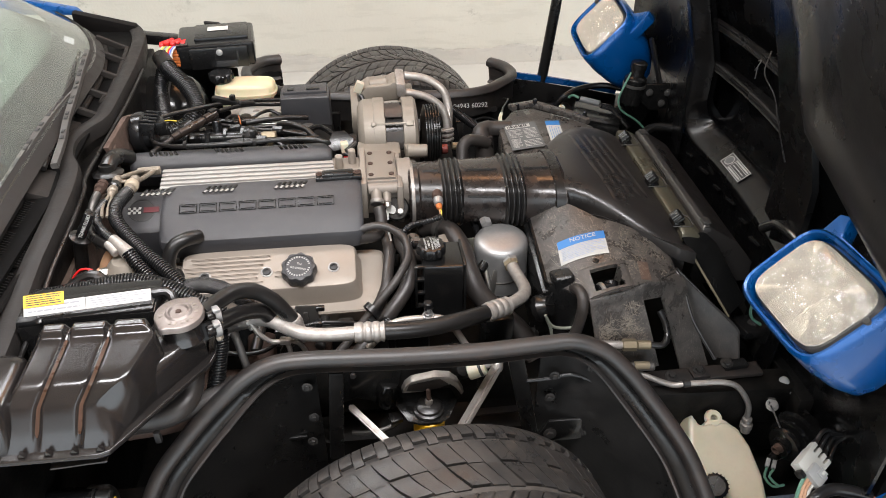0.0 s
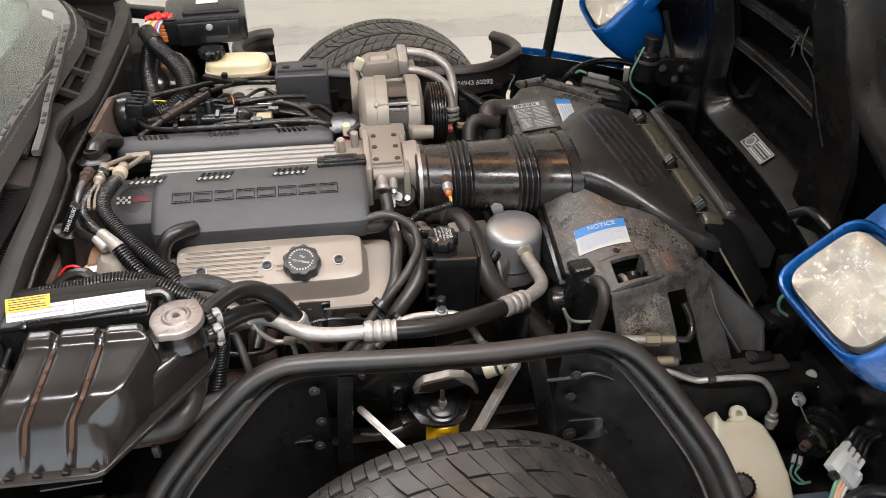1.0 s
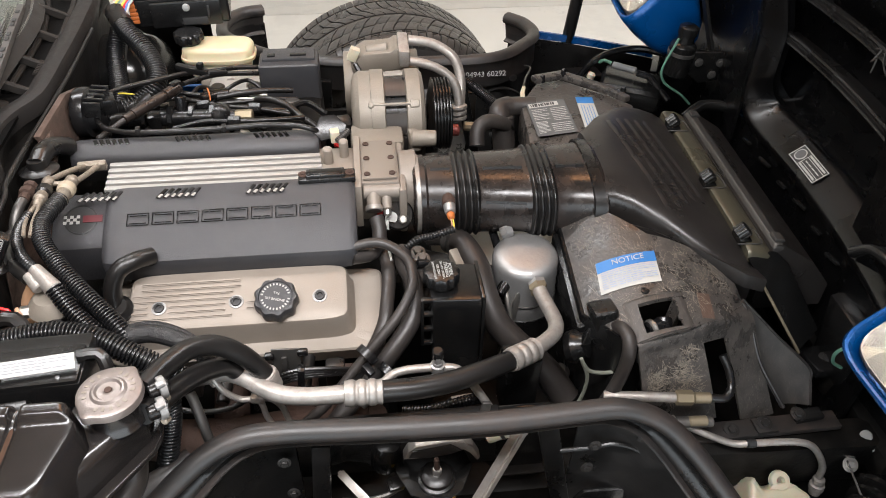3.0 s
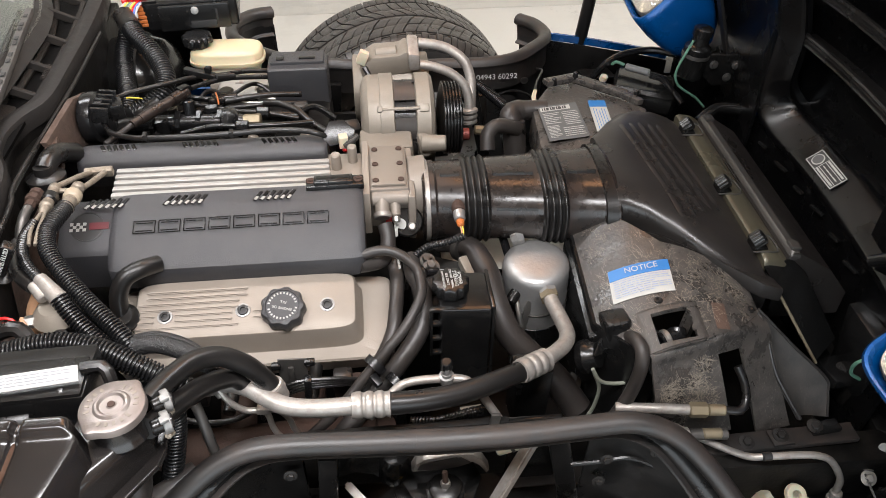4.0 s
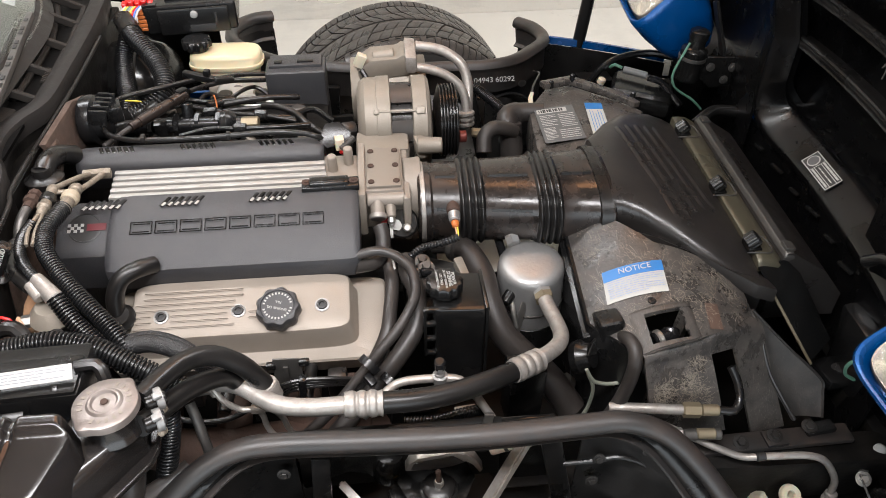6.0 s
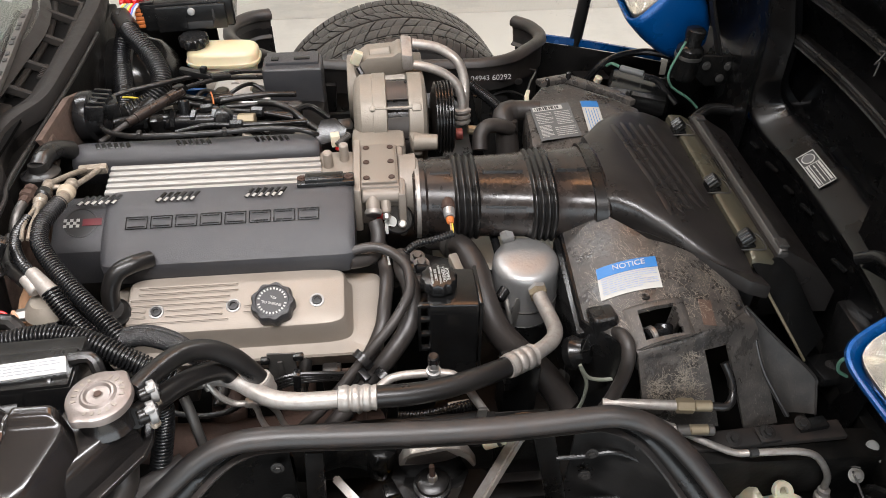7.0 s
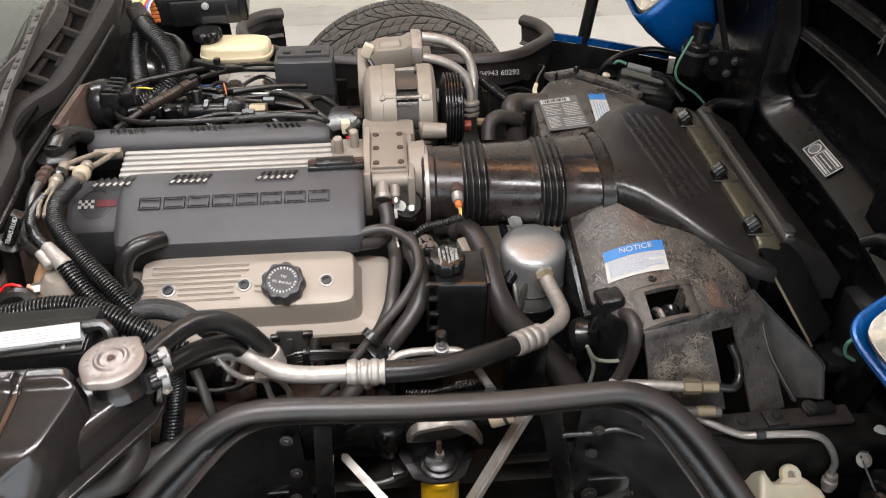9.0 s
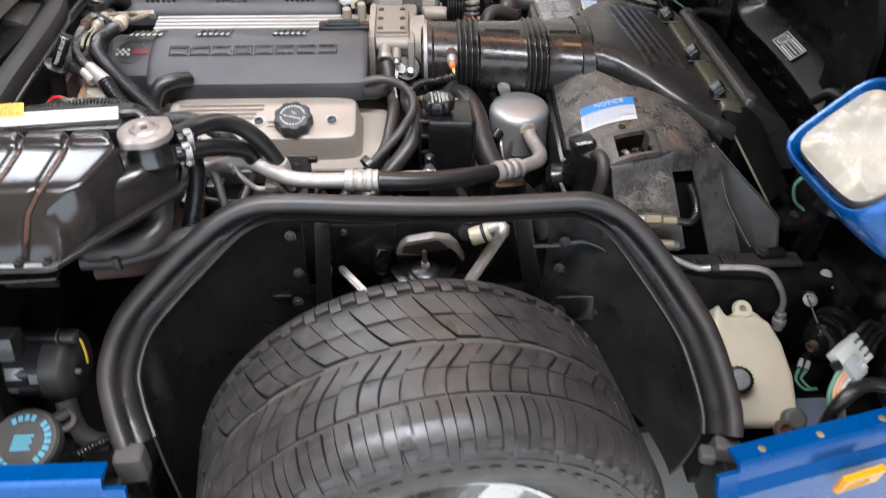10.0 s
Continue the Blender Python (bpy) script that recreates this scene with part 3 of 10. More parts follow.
    lathe(bm, (X, Y, Z), ax, [(-0.11, 0.18), (-0.105, 0.200), (0.105, 0.202), (0.112, 0.199), (0.110, 0.190), (0.09, 0.178), (0.05, 0.17), (0.02, 0.165), (0.02, 0.03)], 64)
    rim = part("rim", bm, ALLOY, root, "silver alloy rim")
    bm = BM()
    for k in range(5):
        a = 2 * math.pi * k / 5
        box(bm, P(0.10, 0.075, a + 0.6), (0.06, 0.03, 0.15), (0, math.degrees(a + 0.6), 0), 0.008)
    lathe(bm, (X, Y, Z), ax, [(0.05, 0.07), (0.10, 0.06), (0.105, 0.0)], 32)
    each("spoke", bm, ALLOY, root)
    root.rotation_euler = (0, 0, radians(steer))
    return root


wheel("wheel", (-0.003, -0.783, 0.338), -1, "front wheel with worn black tyre, slightly steered, in open arch", 0.338, 1.09, 9.1)
wheel("wheel", (0.0, 0.80, 0.345), 1, "front wheel with black treaded tyre beside the wall", 0.345, 1.09, 8.0)

# ---- wheel arch rails and liners ----
RAIL = [(-0.432, -0.775, 0.468), (-0.452, -0.735, 0.50), (-0.463, -0.69, 0.54), (-0.445, -0.635, 0.587), (-0.40, -0.59, 0.627), (-0.352, -0.552, 0.66),
        (-0.300, -0.520, 0.688), (-0.255, -0.506, 0.700), (-0.20, -0.503, 0.701), (-0.10, -0.505, 0.697), (0.0, -0.507, 0.694), (0.10, -0.507, 0.693), (0.20, -0.505, 0.696), (0.255, -0.506, 0.697),
        (0.305, -0.520, 0.683), (0.345, -0.550, 0.655), (0.387, -0.597, 0.612), (0.425, -0.648, 0.565), (0.443, -0.70, 0.525), (0.452, -0.748, 0.487), (0.450, -0.775, 0.462)]


FAR_RAIL = [(-0.335, 0.945, 0.648), (-0.385, 0.915, 0.654), (-0.425, 0.845, 0.660), (-0.415, 0.755, 0.668), (-0.36, 0.665, 0.680), (-0.29, 0.585, 0.693), (-0.205, 0.538, 0.700), (-0.10, 0.515, 0.700), (0.0, 0.507, 0.700),
            (0.10, 0.503, 0.700), (0.20, 0.503, 0.700), (0.27, 0.530, 0.697), (0.325, 0.60, 0.685), (0.365, 0.67, 0.670), (0.378, 0.73, 0.660), (0.365, 0.79, 0.655), (0.330, 0.84, 0.650)]


def arch(name, s, label):
    root = thing(name, (0, s * 0.5, 0.3), label, "wheel arch", "wheel arches")
    path = [Vector(p) for p in spline(RAIL if s < 0 else FAR_RAIL, 0.012)]
    sec = [(-0.015, 0.006), (-0.0135, -0.006), (-0.007, -0.012), (0.003, -0.0125), (0.012, -0.0095), (0.0175, -0.002), (0.0178, 0.0065), (0.0140, 0.0125), (0.0060, 0.0150), (-0.004, 0.0165), (-0.009, 0.0200), (-0.010, 0.0385),
           (-0.005, 0.0425), (0.001, 0.0440), (0.0045, 0.0465), (0.0040, 0.0500), (-0.001, 0.0520), (-0.010, 0.0510), (-0.0155, 0.018)]
    if s > 0:
        sec = [(-0.015, 0.006), (-0.0135, -0.006), (-0.007, -0.012), (0.003, -0.0125), (0.012, -0.0095), (0.0175, -0.002), (0.0178, 0.0065), (0.0140, 0.0125), (0.0070, 0.0155), (0.0055, 0.055), (0.0055, 0.071), (0.0085, 0.076),
               (0.0125, 0.0785), (0.0145, 0.0815), (0.0135, 0.0850), (0.0085, 0.0870), (0.0, 0.0850), (-0.004, 0.016)]

    def width(i):
        q = min(1.0, max(0.0, (abs(path[i].x) - 0.22) / 0.14)) if s < 0 else 0.6
        return 0.58 + (0.46 * q if s < 0 else 0.156)
    wide = lambda i, form=sec: [(u, v if v < 0.014 else 0.014 + (v - 0.014) * width(i)) for u, v in form]

    def axes(i):
        p = path[i]
        d = (path[min(len(path) - 1, i + 1)] - path[max(0, i - 1)]).normalized()
        inward = Vector((-p.x, 0, 0.40 - p.z))
        inward = (inward - d * inward.dot(d)).normalized()
        out = d.cross(inward)
        return (out if out.y * s > 0 else -out), inward

    def along(i0, i1, k=1.0, form=sec):
        rings = []
        for i in range(i0, i1):
            out, inward = axes(i)
            rings.append([path[i] + out * u * k * 0.9 + inward * v * 0.92 * (k if v < 0.014 else 1.0) for u, v in wide(i, form)])
        return loft(BM(), rings)
    bm = along(0, len(path)) if s < 0 else sweep(BM(), path, lambda i, d: [(-s * u, v) for u, v in wide(i)])
    rail = part("rail", bm, RAILBLACK, root, "rolled black arch rail, rubbed, its warm reflections put in as brown flecks", angle=50)
    mid = [i for i, p in enumerate(path) if -0.040 < p.x < -0.016]
    if s < 0:
        # The recess gets darker paint than the bead, its shade put into colour.
        part("channel", along(0, len(path), 1.0, [(-0.0045, 0.0175), (-0.0088, 0.0235), (-0.0085, 0.0380), (-0.0045, 0.0415), (-0.0120, 0.0415), (-0.0120, 0.0175)]), CHASSIS, rail, "rail channel in a darker black that paints its shade", angle=50)
        part("weld_sleeve", along(mid[0], mid[-1] + 1, 1.04), RAILBLACK, rail, angle=50)
    # the near ends stand in rubber blocks
    if s < 0:
        bm = BM()
        box(bm, (-0.420, -0.786, 0.452), (0.042, 0.034, 0.056), (0, 0, 4), 0.010, 3)
        box(bm, (0.441, -0.778, 0.436), (0.040, 0.030, 0.034), (0, 8, -12), 0.009, 3)
        box(bm, (0.412, -0.786, 0.434), (0.024, 0.026, 0.020), (0, 0, -12), 0.007, 3)
        each("rail_foot", bm, FOOT, root, "greyed rubber block")

    def curtain(i0, i1, zlow, dz, inn):
        sub = path[i0:i1]
        m = len(sub) - 1

        def f(u, v):
            p = sub[min(m, int(round(u * m)))]
            top = p + (axes(path.index(p))[1] * (dz + 0.004) - axes(path.index(p))[0] * 0.011 if s < 0 else Vector((0, -s * 0.002, -dz)))
            low = Vector((top.x * (1 - 0.03 * v), top.y - s * inn * v, zlow))
            return top.lerp(low, v)
        return surf(BM(), f, m, 4, 0.004)
    k0 = min(i for i, p in enumerate(path) if p.x > -0.185)
    k1 = max(i for i, p in enumerate(path) if p.x < 0.205)
    part("liner", curtain(1 if s < 0 else min(i for i, p in enumerate(path) if p.z > 0.52), k0, 0.10, 0.036, 0.025), CHASSIS, root, "black wheel arch liner panel")
    part("liner", curtain(k1, len(path) - 1 if s < 0 else max(i for i, p in enumerate(path) if p.z > 0.52), 0.30, 0.036, 0.025), LINER, root, "black wheel arch liner panel")
    part("liner", curtain(k0 - 1, k1 + 1, 0.652, 0.03, 0.0), CHASSIS, root)
    bm = BM()
    box(bm, (-0.163, s * 0.500, 0.555), (0.026, 0.018, 0.22), (0, 4, 0), 0.004)
    box(bm, (0.176, s * 0.500, 0.555), (0.029, 0.018, 0.22), (0, -11, 0), 0.004)
    each("stiffener", bm, CHASSIS, root)
    for i, (x, y, z) in enumerate(((-0.206, 0.4975, 0.641), (-0.202, 0.4955, 0.563), (-0.21, 0.495, 0.50), (0.225, 0.498, 0.62), (0.222, 0.4955, 0.563), (0.33, 0.53, 0.45), (0.29, 0.505, 0.64))):
        part("bolt", bolt(BM(), (x, s * (y + 0.013), z), (0, s, 0.15), 0.0054, 0.005), BOLTGREY, root)
    part("gusset", prism(BM(), [(0.212, s * 0.512, 0.445), (0.206, s * 0.512, 0.465), (0.225, s * 0.512, 0.500), (0.30, s * 0.516, 0.505), (0.318, s * 0.52, 0.47), (0.30, s * 0.516, 0.448)], (0, -s * 0.008, 0), 0.003), PAINTED, root)
    for x in (0.228, 0.298):
        part("bolt", bolt(BM(), (x, s * 0.516, 0.472), (0, s, 0.15), 0.0074, 0.006), BOLTGREY, root)
    bm = BM()
    tube(bm, [(x, s * y, z) for x, y, z in ((0.176, 0.508, 0.610), (0.221, 0.508, 0.611), (0.257, 0.511, 0.619), (0.296, 0.520, 0.603), (0.325, 0.536, 0.567), (0.348, 0.556, 0.510))], 0.0036, 8)
    for z, w in ((0.505, 0.10),):
        box(bm, (-0.27, s * 0.50, z), (w, 0.006, 0.006), (0, 0, 0), 0.002)
    each("pressed_rib", bm, CHASSIS, root)
    return root


bm = BM()
box(bm, (0.437, -0.815, 0.36), (0.006, 0.13, 0.12), (0, 2, 0), 0.002)
box(bm, (-0.430, -0.815, 0.27), (0.006, 0.13, 0.34), (0, -2, 0), 0.002)
near_arch = arch("wheel_arch", -1, "black wheel arch with rolled rail round the front tyre")
each("liner_end", bm, LINER, near_arch)
far_arch = arch("wheel_arch", 1, "black wheel arch rail with stencilled digits beside the far tyre")
part("side_sheet", prism(BM(), [(-0.62, 0.700, 0.748), (-0.432, 0.700, 0.722), (-0.432, 0.700, 0.56), (-0.62, 0.700, 0.56)], (0, 0.006, 0), 0.002), CHASSIS, far_arch, "black inner fender sheet")
lettering("stencil", "04943 60292", 0.0175, flat_frame((0.218, 0.4905, 0.668), (1, 0.03, 0), (0, 0.2, 1)), PALE, far_arch, 0.0003, "CENTER", 1.05, "pale stencilled digits")

# ---- chassis pan, frame and bulkhead below the engine ----
def chassis():
    root = thing("chassis_frame", (0, 0, 0.1), "black steel chassis frame and pan with added panels that keep the gaps dark", "chassis", kind="")
    bm = BM()
    box(bm, (0.05, 0, 0.13), (1.75, 0.80, 0.03), bev=0.005)
    part("pan", bm, BAYBLACK, root)
    for s in (-1, 1):
        bm = BM()
        box(bm, (0.16, s * 0.425, 0.36), (1.25, 0.07, 0.15), bev=0.01)
        box(bm, (0.55, s * 0.435, 0.44), (0.45, 0.06, 0.10), (0, 3, 0), bev=0.01)
        part("side_rail", bm, BAYBLACK, root)
        bm = BM()
        box(bm, (-0.05, s * 0.435, 0.56), (0.30, 0.012, 0.13), (0, 0, 0), 0.003)
        part("tower_plate", bm, BAYBLACK, root)
    bm = BM()
    box(bm, (-0.665, 0, 0.46), (0.04, 1.36, 0.68), bev=0.006)
    part("bulkhead", bm, BAYBLACK, root)
    # Added panels block the view of the floor so front gaps stay black.
    bm = BM()
    box(bm, (0.86, 0, 0.35), (0.05, 1.3, 0.35), bev=0.01)
    box(bm, (0.66, 0.44, 0.30), (0.55, 0.62, 0.02), bev=0.004)
    box(bm, (0.68, -0.50, 0.24), (0.46, 0.40, 0.02), bev=0.004)
    box(bm, (0.76, 0.0, 0.45), (0.06, 1.0, 0.06), bev=0.01)
    each("front_gap_fill", bm, BAYBLACK, root)
    bm = BM()
    box(bm, (-0.56, -0.62, 0.33), (0.26, 0.34, 0.03), bev=0.005)
    box(bm, (-0.56, 0.62, 0.40), (0.26, 0.34, 0.03), bev=0.005)
    each("side_shelf", bm, BAYBLACK, root)
    # More unseen panels, added to cover floor that showed beside the wheel.
    bm = BM()
    box(bm, (0.30, -0.45, 0.125), (0.50, 0.11, 0.02), bev=0.004)
    box(bm, (-0.41, -0.60, 0.110), (0.52, 0.46, 0.02), bev=0.004)
    each("under_gap_fill", bm, BAYBLACK, root)
    return root


chassis()


def damper(s):
    root = thing("shock_absorber", (0.002, s * 0.49, 0.36), "yellow shock absorber with black rubber top mount", "shock absorber", "front shock absorbers")
    y, x = s * 0.492, 0.003
    part("body", lathe(BM(), (x, y, 0.30), (0, 0, 1), [(0, 0.029), (0.218, 0.029), (0.219, 0.0315), (0.229, 0.0315), (0.231, 0.029), (0.233, 0.0)], 28), YELLOW, root, "yellow painted damper body")
    part("mount", lathe(BM(), (x, y, 0.538), (0, 0, 1), [(0, 0.026), (0.003, 0.028), (0.007, 0.028), (0.009, 0.024), (0.014, 0.023), (0.018, 0.017), (0.019, 0.009)], 28), RUBBER, root)
    part("nut", bolt(BM(), (x, y, 0.556), (0, 0, 1), 0.0075, 0.012, False), STEEL, root)
    part("stud", cyl(BM(), (x, y, 0.565), (x - 0.001, y, 0.592), 0.0045, 0.004, 10), RUST, root)
    pts = [(x - 0.060, y - s * 0.020, 0.534), (x - 0.040, y + s * 0.022, 0.534), (x - 0.018, y + s * 0.031, 0.534), (x + 0.018, y + s * 0.031, 0.534), (x + 0.036, y + s * 0.020, 0.534), (x + 0.056, y - s * 0.020, 0.534), (x + 0.045, y - s * 0.05, 0.534), (x - 0.05, y - s * 0.05, 0.534)]
    part("bracket", prism(BM(), pts, (0, 0, 0.005), 0.0015), PAINTED, root)
    return root


def flat_bar(p0, p1, w, face, th=0.012):
    p0, p1 = Vector(p0), Vector(p1)
    d = p1 - p0
    t = BM()
    bmesh.ops.create_cube(t, size=1)
    for v in t.verts:
        v.co = Vector((v.co.x * d.length, v.co.y * w, v.co.z * th))
    bmesh.ops.bevel(t, geom=t.edges[:], offset=0.003, segments=2, affect="EDGES")
    return merge(BM(), t, flat_frame(p0, d, face) @ pose(d.length / 2, 0, 0))


damper(-1)
arm = thing("suspension_wishbone", (0, -0.47, 0.5), "bare aluminium upper wishbone with two bars and a bushing", "suspension arm")
part("rear_bar", flat_bar((-0.140, -0.460, 0.530), (-0.060, -0.550, 0.503), 0.021, (0.5, -1, 0.6)), ALUTUBE, arm, "bare aluminium bar")
part("front_bar", flat_bar((0.134, -0.458, 0.604), (0.040, -0.543, 0.500), 0.023, (0.5, -1, 0.6)), ALUTUBE, arm, "bare aluminium bar")
part("knuckle", tube(BM(), [(0.130, -0.462, 0.598), (0.134, -0.455, 0.606), (0.124, -0.448, 0.606), (0.108, -0.448, 0.600)], 0.011, 14), ALUTUBE, arm)
part("bushing", cyl(BM(), (0.112, -0.452, 0.598), (0.080, -0.452, 0.586), 0.0155), CREAM, arm)
part("bushing_band", cyl(BM(), (0.106, -0.452, 0.596), (0.099, -0.452, 0.593), 0.0165), INK, arm)
up = [(-0.045, 0.567), (-0.038, 0.584), (-0.026, 0.595), (0.017, 0.603), (0.044, 0.598), (0.058, 0.583), (0.070, 0.556)]
lo = [(0.065, 0.549), (0.054, 0.570), (0.044, 0.580), (0.025, 0.573), (-0.008, 0.566)]
part("spring_seat", prism(BM(), [(x, -0.455, z) for x, z in up + lo], (0, -0.018, 0), 0.003), ALUTUBE, arm, "bare aluminium crescent")
part("seat_face", prism(BM(), [(-0.036, -0.4735, 0.574), (-0.031, -0.4735, 0.588), (0.025, -0.4735, 0.5985), (0.041, -0.4735, 0.583), (0.024, -0.4735, 0.5755), (-0.008, -0.4735, 0.5705)], (0, -0.002, 0), 0.0005), OLDRUBBER, arm, "dark rubbed face of the crescent")
tower = thing("suspension_tower", (0.0, -0.44, 0.5), "black pressed steel tower plates behind the wishbone", "chassis plate")
part("rear_plate", prism(BM(), [(-0.172, -0.446, 0.610), (-0.166, -0.446, 0.505), (-0.154, -0.446, 0.525), (-0.128, -0.446, 0.536), (-0.102, -0.446, 0.527), (-0.088, -0.446, 0.510), (-0.066, -0.446, 0.520), (-0.048, -0.446, 0.554), (-0.043, -0.446, 0.590), (-0.041, -0.446, 0.610)], (0, 0.010, 0), 0.003), PAINTED, tower)
part("rear_bulge", lathe(BM(), (-0.075, -0.447, 0.508), (0.15, 0.1, 1), [(0, 0.010), (0.012, 0.020), (0.045, 0.023), (0.058, 0.018), (0.064, 0.0)], 20), PAINTED, tower)
part("front_plate", prism(BM(), [(0.062, -0.432, 0.612), (0.046, -0.432, 0.540), (0.098, -0.432, 0.462), (0.182, -0.432, 0.461), (0.182, -0.432, 0.612)], (0, 0.010, 0), 0.003), PAINTED, tower)
part("front_flange", box(BM(), (0.140, -0.438, 0.4625), (0.085, 0.020, 0.004), (0, 0, 0), 0.0015), RAILBLACK, tower)
part("top_tab", box(BM(), (0.078, -0.442, 0.628), (0.014, 0.006, 0.040), (0, 6, 0), 0.002), DARKSTEEL, tower)
part("bulge", lathe(BM(), (0.072, -0.440, 0.588), (0.1, -0.6, 0.4), [(-0.02, 0.024), (0.0, 0.022), (0.012, 0.014), (0.016, 0.0)], 20), BAYBLACK, tower)
for p in ((-0.083, -0.449, 0.523), (-0.13, -0.449, 0.60)):
    part("bolt", bolt(BM(), p, (0, -1, 0.15), 0.006, 0.006, False), STEEL if p[2] < 0.55 else BOLTGREY, tower)
part("brake_line", tube(BM(), [(-0.14, -0.47, 0.47), (-0.11, -0.478, 0.475), (-0.07, -0.475, 0.482), (-0.045, -0.465, 0.492)], 0.0045, 8), DARKSTEEL, tower)
part("rubber_block", box(BM(), (-0.058, -0.468, 0.498), (0.024, 0.022, 0.014), (10, 0, 12), 0.004), RUBBER, tower)

# ---- lower body sides that stay when the hood is open ----
def body_side(s):
    root = thing("lower_fender", (0, s * 0.84, 0.3), "blue painted lower body side along the sill", "fender", "lower body sides")
    bm = BM()
    # behind the wheel
    sec = [(0.0, 0.0), (0.0, 0.006), (0.028, 0.008), (0.034, 0.0), (0.036, -0.03), (0.050, -0.045), (0.052, -0.23), (0.046, -0.23), (0.044, -0.05), (0.03, -0.04), (0.028, -0.002)]
    path = [Vector((x, s * (0.812 + d), z)) for x, d, z in ((-1.3, 0.01, 0.495), (-1.0, 0.008, 0.493), (-0.7, 0.004, 0.490), (-0.437, 0.0, 0.486))]
    sweep(bm, path, lambda i, d: [(u if s < 0 else -u, -v) for u, v in sec])
    step = [(0.026, -0.012), (0.034, -0.010), (0.040, -0.034), (0.050, -0.045), (0.052, -0.23), (0.046, -0.23), (0.044, -0.05), (0.034, -0.040), (0.028, -0.018)]
    sweep(bm, [Vector((x, s * 0.812, 0.486)) for x in (-0.439, -0.424, -0.408)], lambda i, d: [(u if s < 0 else -u, -v) for u, v in step])
    part("rear_section", bm, BLUE, root, "blue painted sill section")
    bm = BM()
    path = [Vector((x, s * y, z)) for x, y, z in ((0.428, 0.803, 0.468), (0.557, 0.772, 0.470), (0.69, 0.741, 0.472), (0.86, 0.69, 0.476), (1.0, 0.625, 0.480))]
    sweep(bm, path, lambda i, d: [(u if s < 0 else -u, -v) for u, v in sec])
    sweep(bm, [Vector((x, s * y, 0.468)) for x, y in ((0.398, 0.810), (0.414, 0.806), (0.431, 0.802))], lambda i, d: [(u if s < 0 else -u, -v) for u, v in step])
    front = part("front_section", bm, BLUE, root, "blue painted front corner section")
    bm = BM()
    for x, y, z in ((0.474, 0.809, 0.4755), (0.566, 0.789, 0.478), (0.668, 0.765, 0.480)):
        lathe(bm, (x, s * y, z), (0, 0, 1), [(0, 0.006), (0.002, 0.006), (0.003, 0.003), (0.003, 0)], 12)
    each("rivet", bm, BRASS, front)
    m = flat_frame((0.627, s * 0.826, 0.421), (0.965, s * -0.26, 0.03), (0, s * 0.15, 1))
    bm = BM()
    t = BM()
    bmesh.ops.create_cube(t, size=1)
    for v in t.verts:
        v.co = Vector((v.co.x * 0.078, v.co.y * 0.046, v.co.z * 0.010))
    bmesh.ops.bevel(t, geom=t.edges[:], offset=0.0045, segments=3, affect="EDGES")
    merge(bm, t, m)
    marker = part("marker_lamp", bm, AMBER, root, "amber side marker lamp")
    bm = BM()
    for k in range(7):
        plate(bm, m @ pose(-0.024 + 0.006 * k, -0.013, 0.0052), 0.0028, 0.020 if k % 3 else 0.012, 0.0006, 0)
    each("prism", bm, LYEL, marker)
    return root


body_side(-1)
body_side(1)
lip = thing("far_fender_lip", (0.5, 0.74, 0.62), "thin blue painted fender edge beside the far arch", "fender edge")
part("edge", sweep(BM(), spline([(0.37, 0.742, 0.645), (0.396, 0.740, 0.642), (0.496, 0.740, 0.624), (0.646, 0.740, 0.592), (0.72, 0.738, 0.575)], 0.02), lambda i, d: [(-0.004, -0.010), (0.004, -0.010), (0.005, 0.008), (0.0, 0.011), (-0.005, 0.008)]), BLUE, lip)
part("inner_flange", prism(BM(), [(0.36, 0.732, 0.640), (0.396, 0.730, 0.634), (0.496, 0.730, 0.615), (0.646, 0.730, 0.583), (0.72, 0.728, 0.566), (0.72, 0.728, 0.42), (0.36, 0.732, 0.42)], (0, 0.004, 0), 0.001), CHASSIS, lip)

# ---- windscreen, cowl and wipers ----
def cowl_x(y):
    return -0.690 - 0.04 * (y / 0.7) ** 2


def glass_x(y):
    return -0.712 - 0.90 * max(0.0, abs(y) - 0.33) ** 2


def glass_at(y, v, down=0.0):
    return Vector((glass_x(y) - 0.95 * v, y * (1 - 0.10 * v), 0.866 + 0.020 * (1 - (y / 0.8) ** 2) + 0.47 * v - 0.06 * v * v - down))


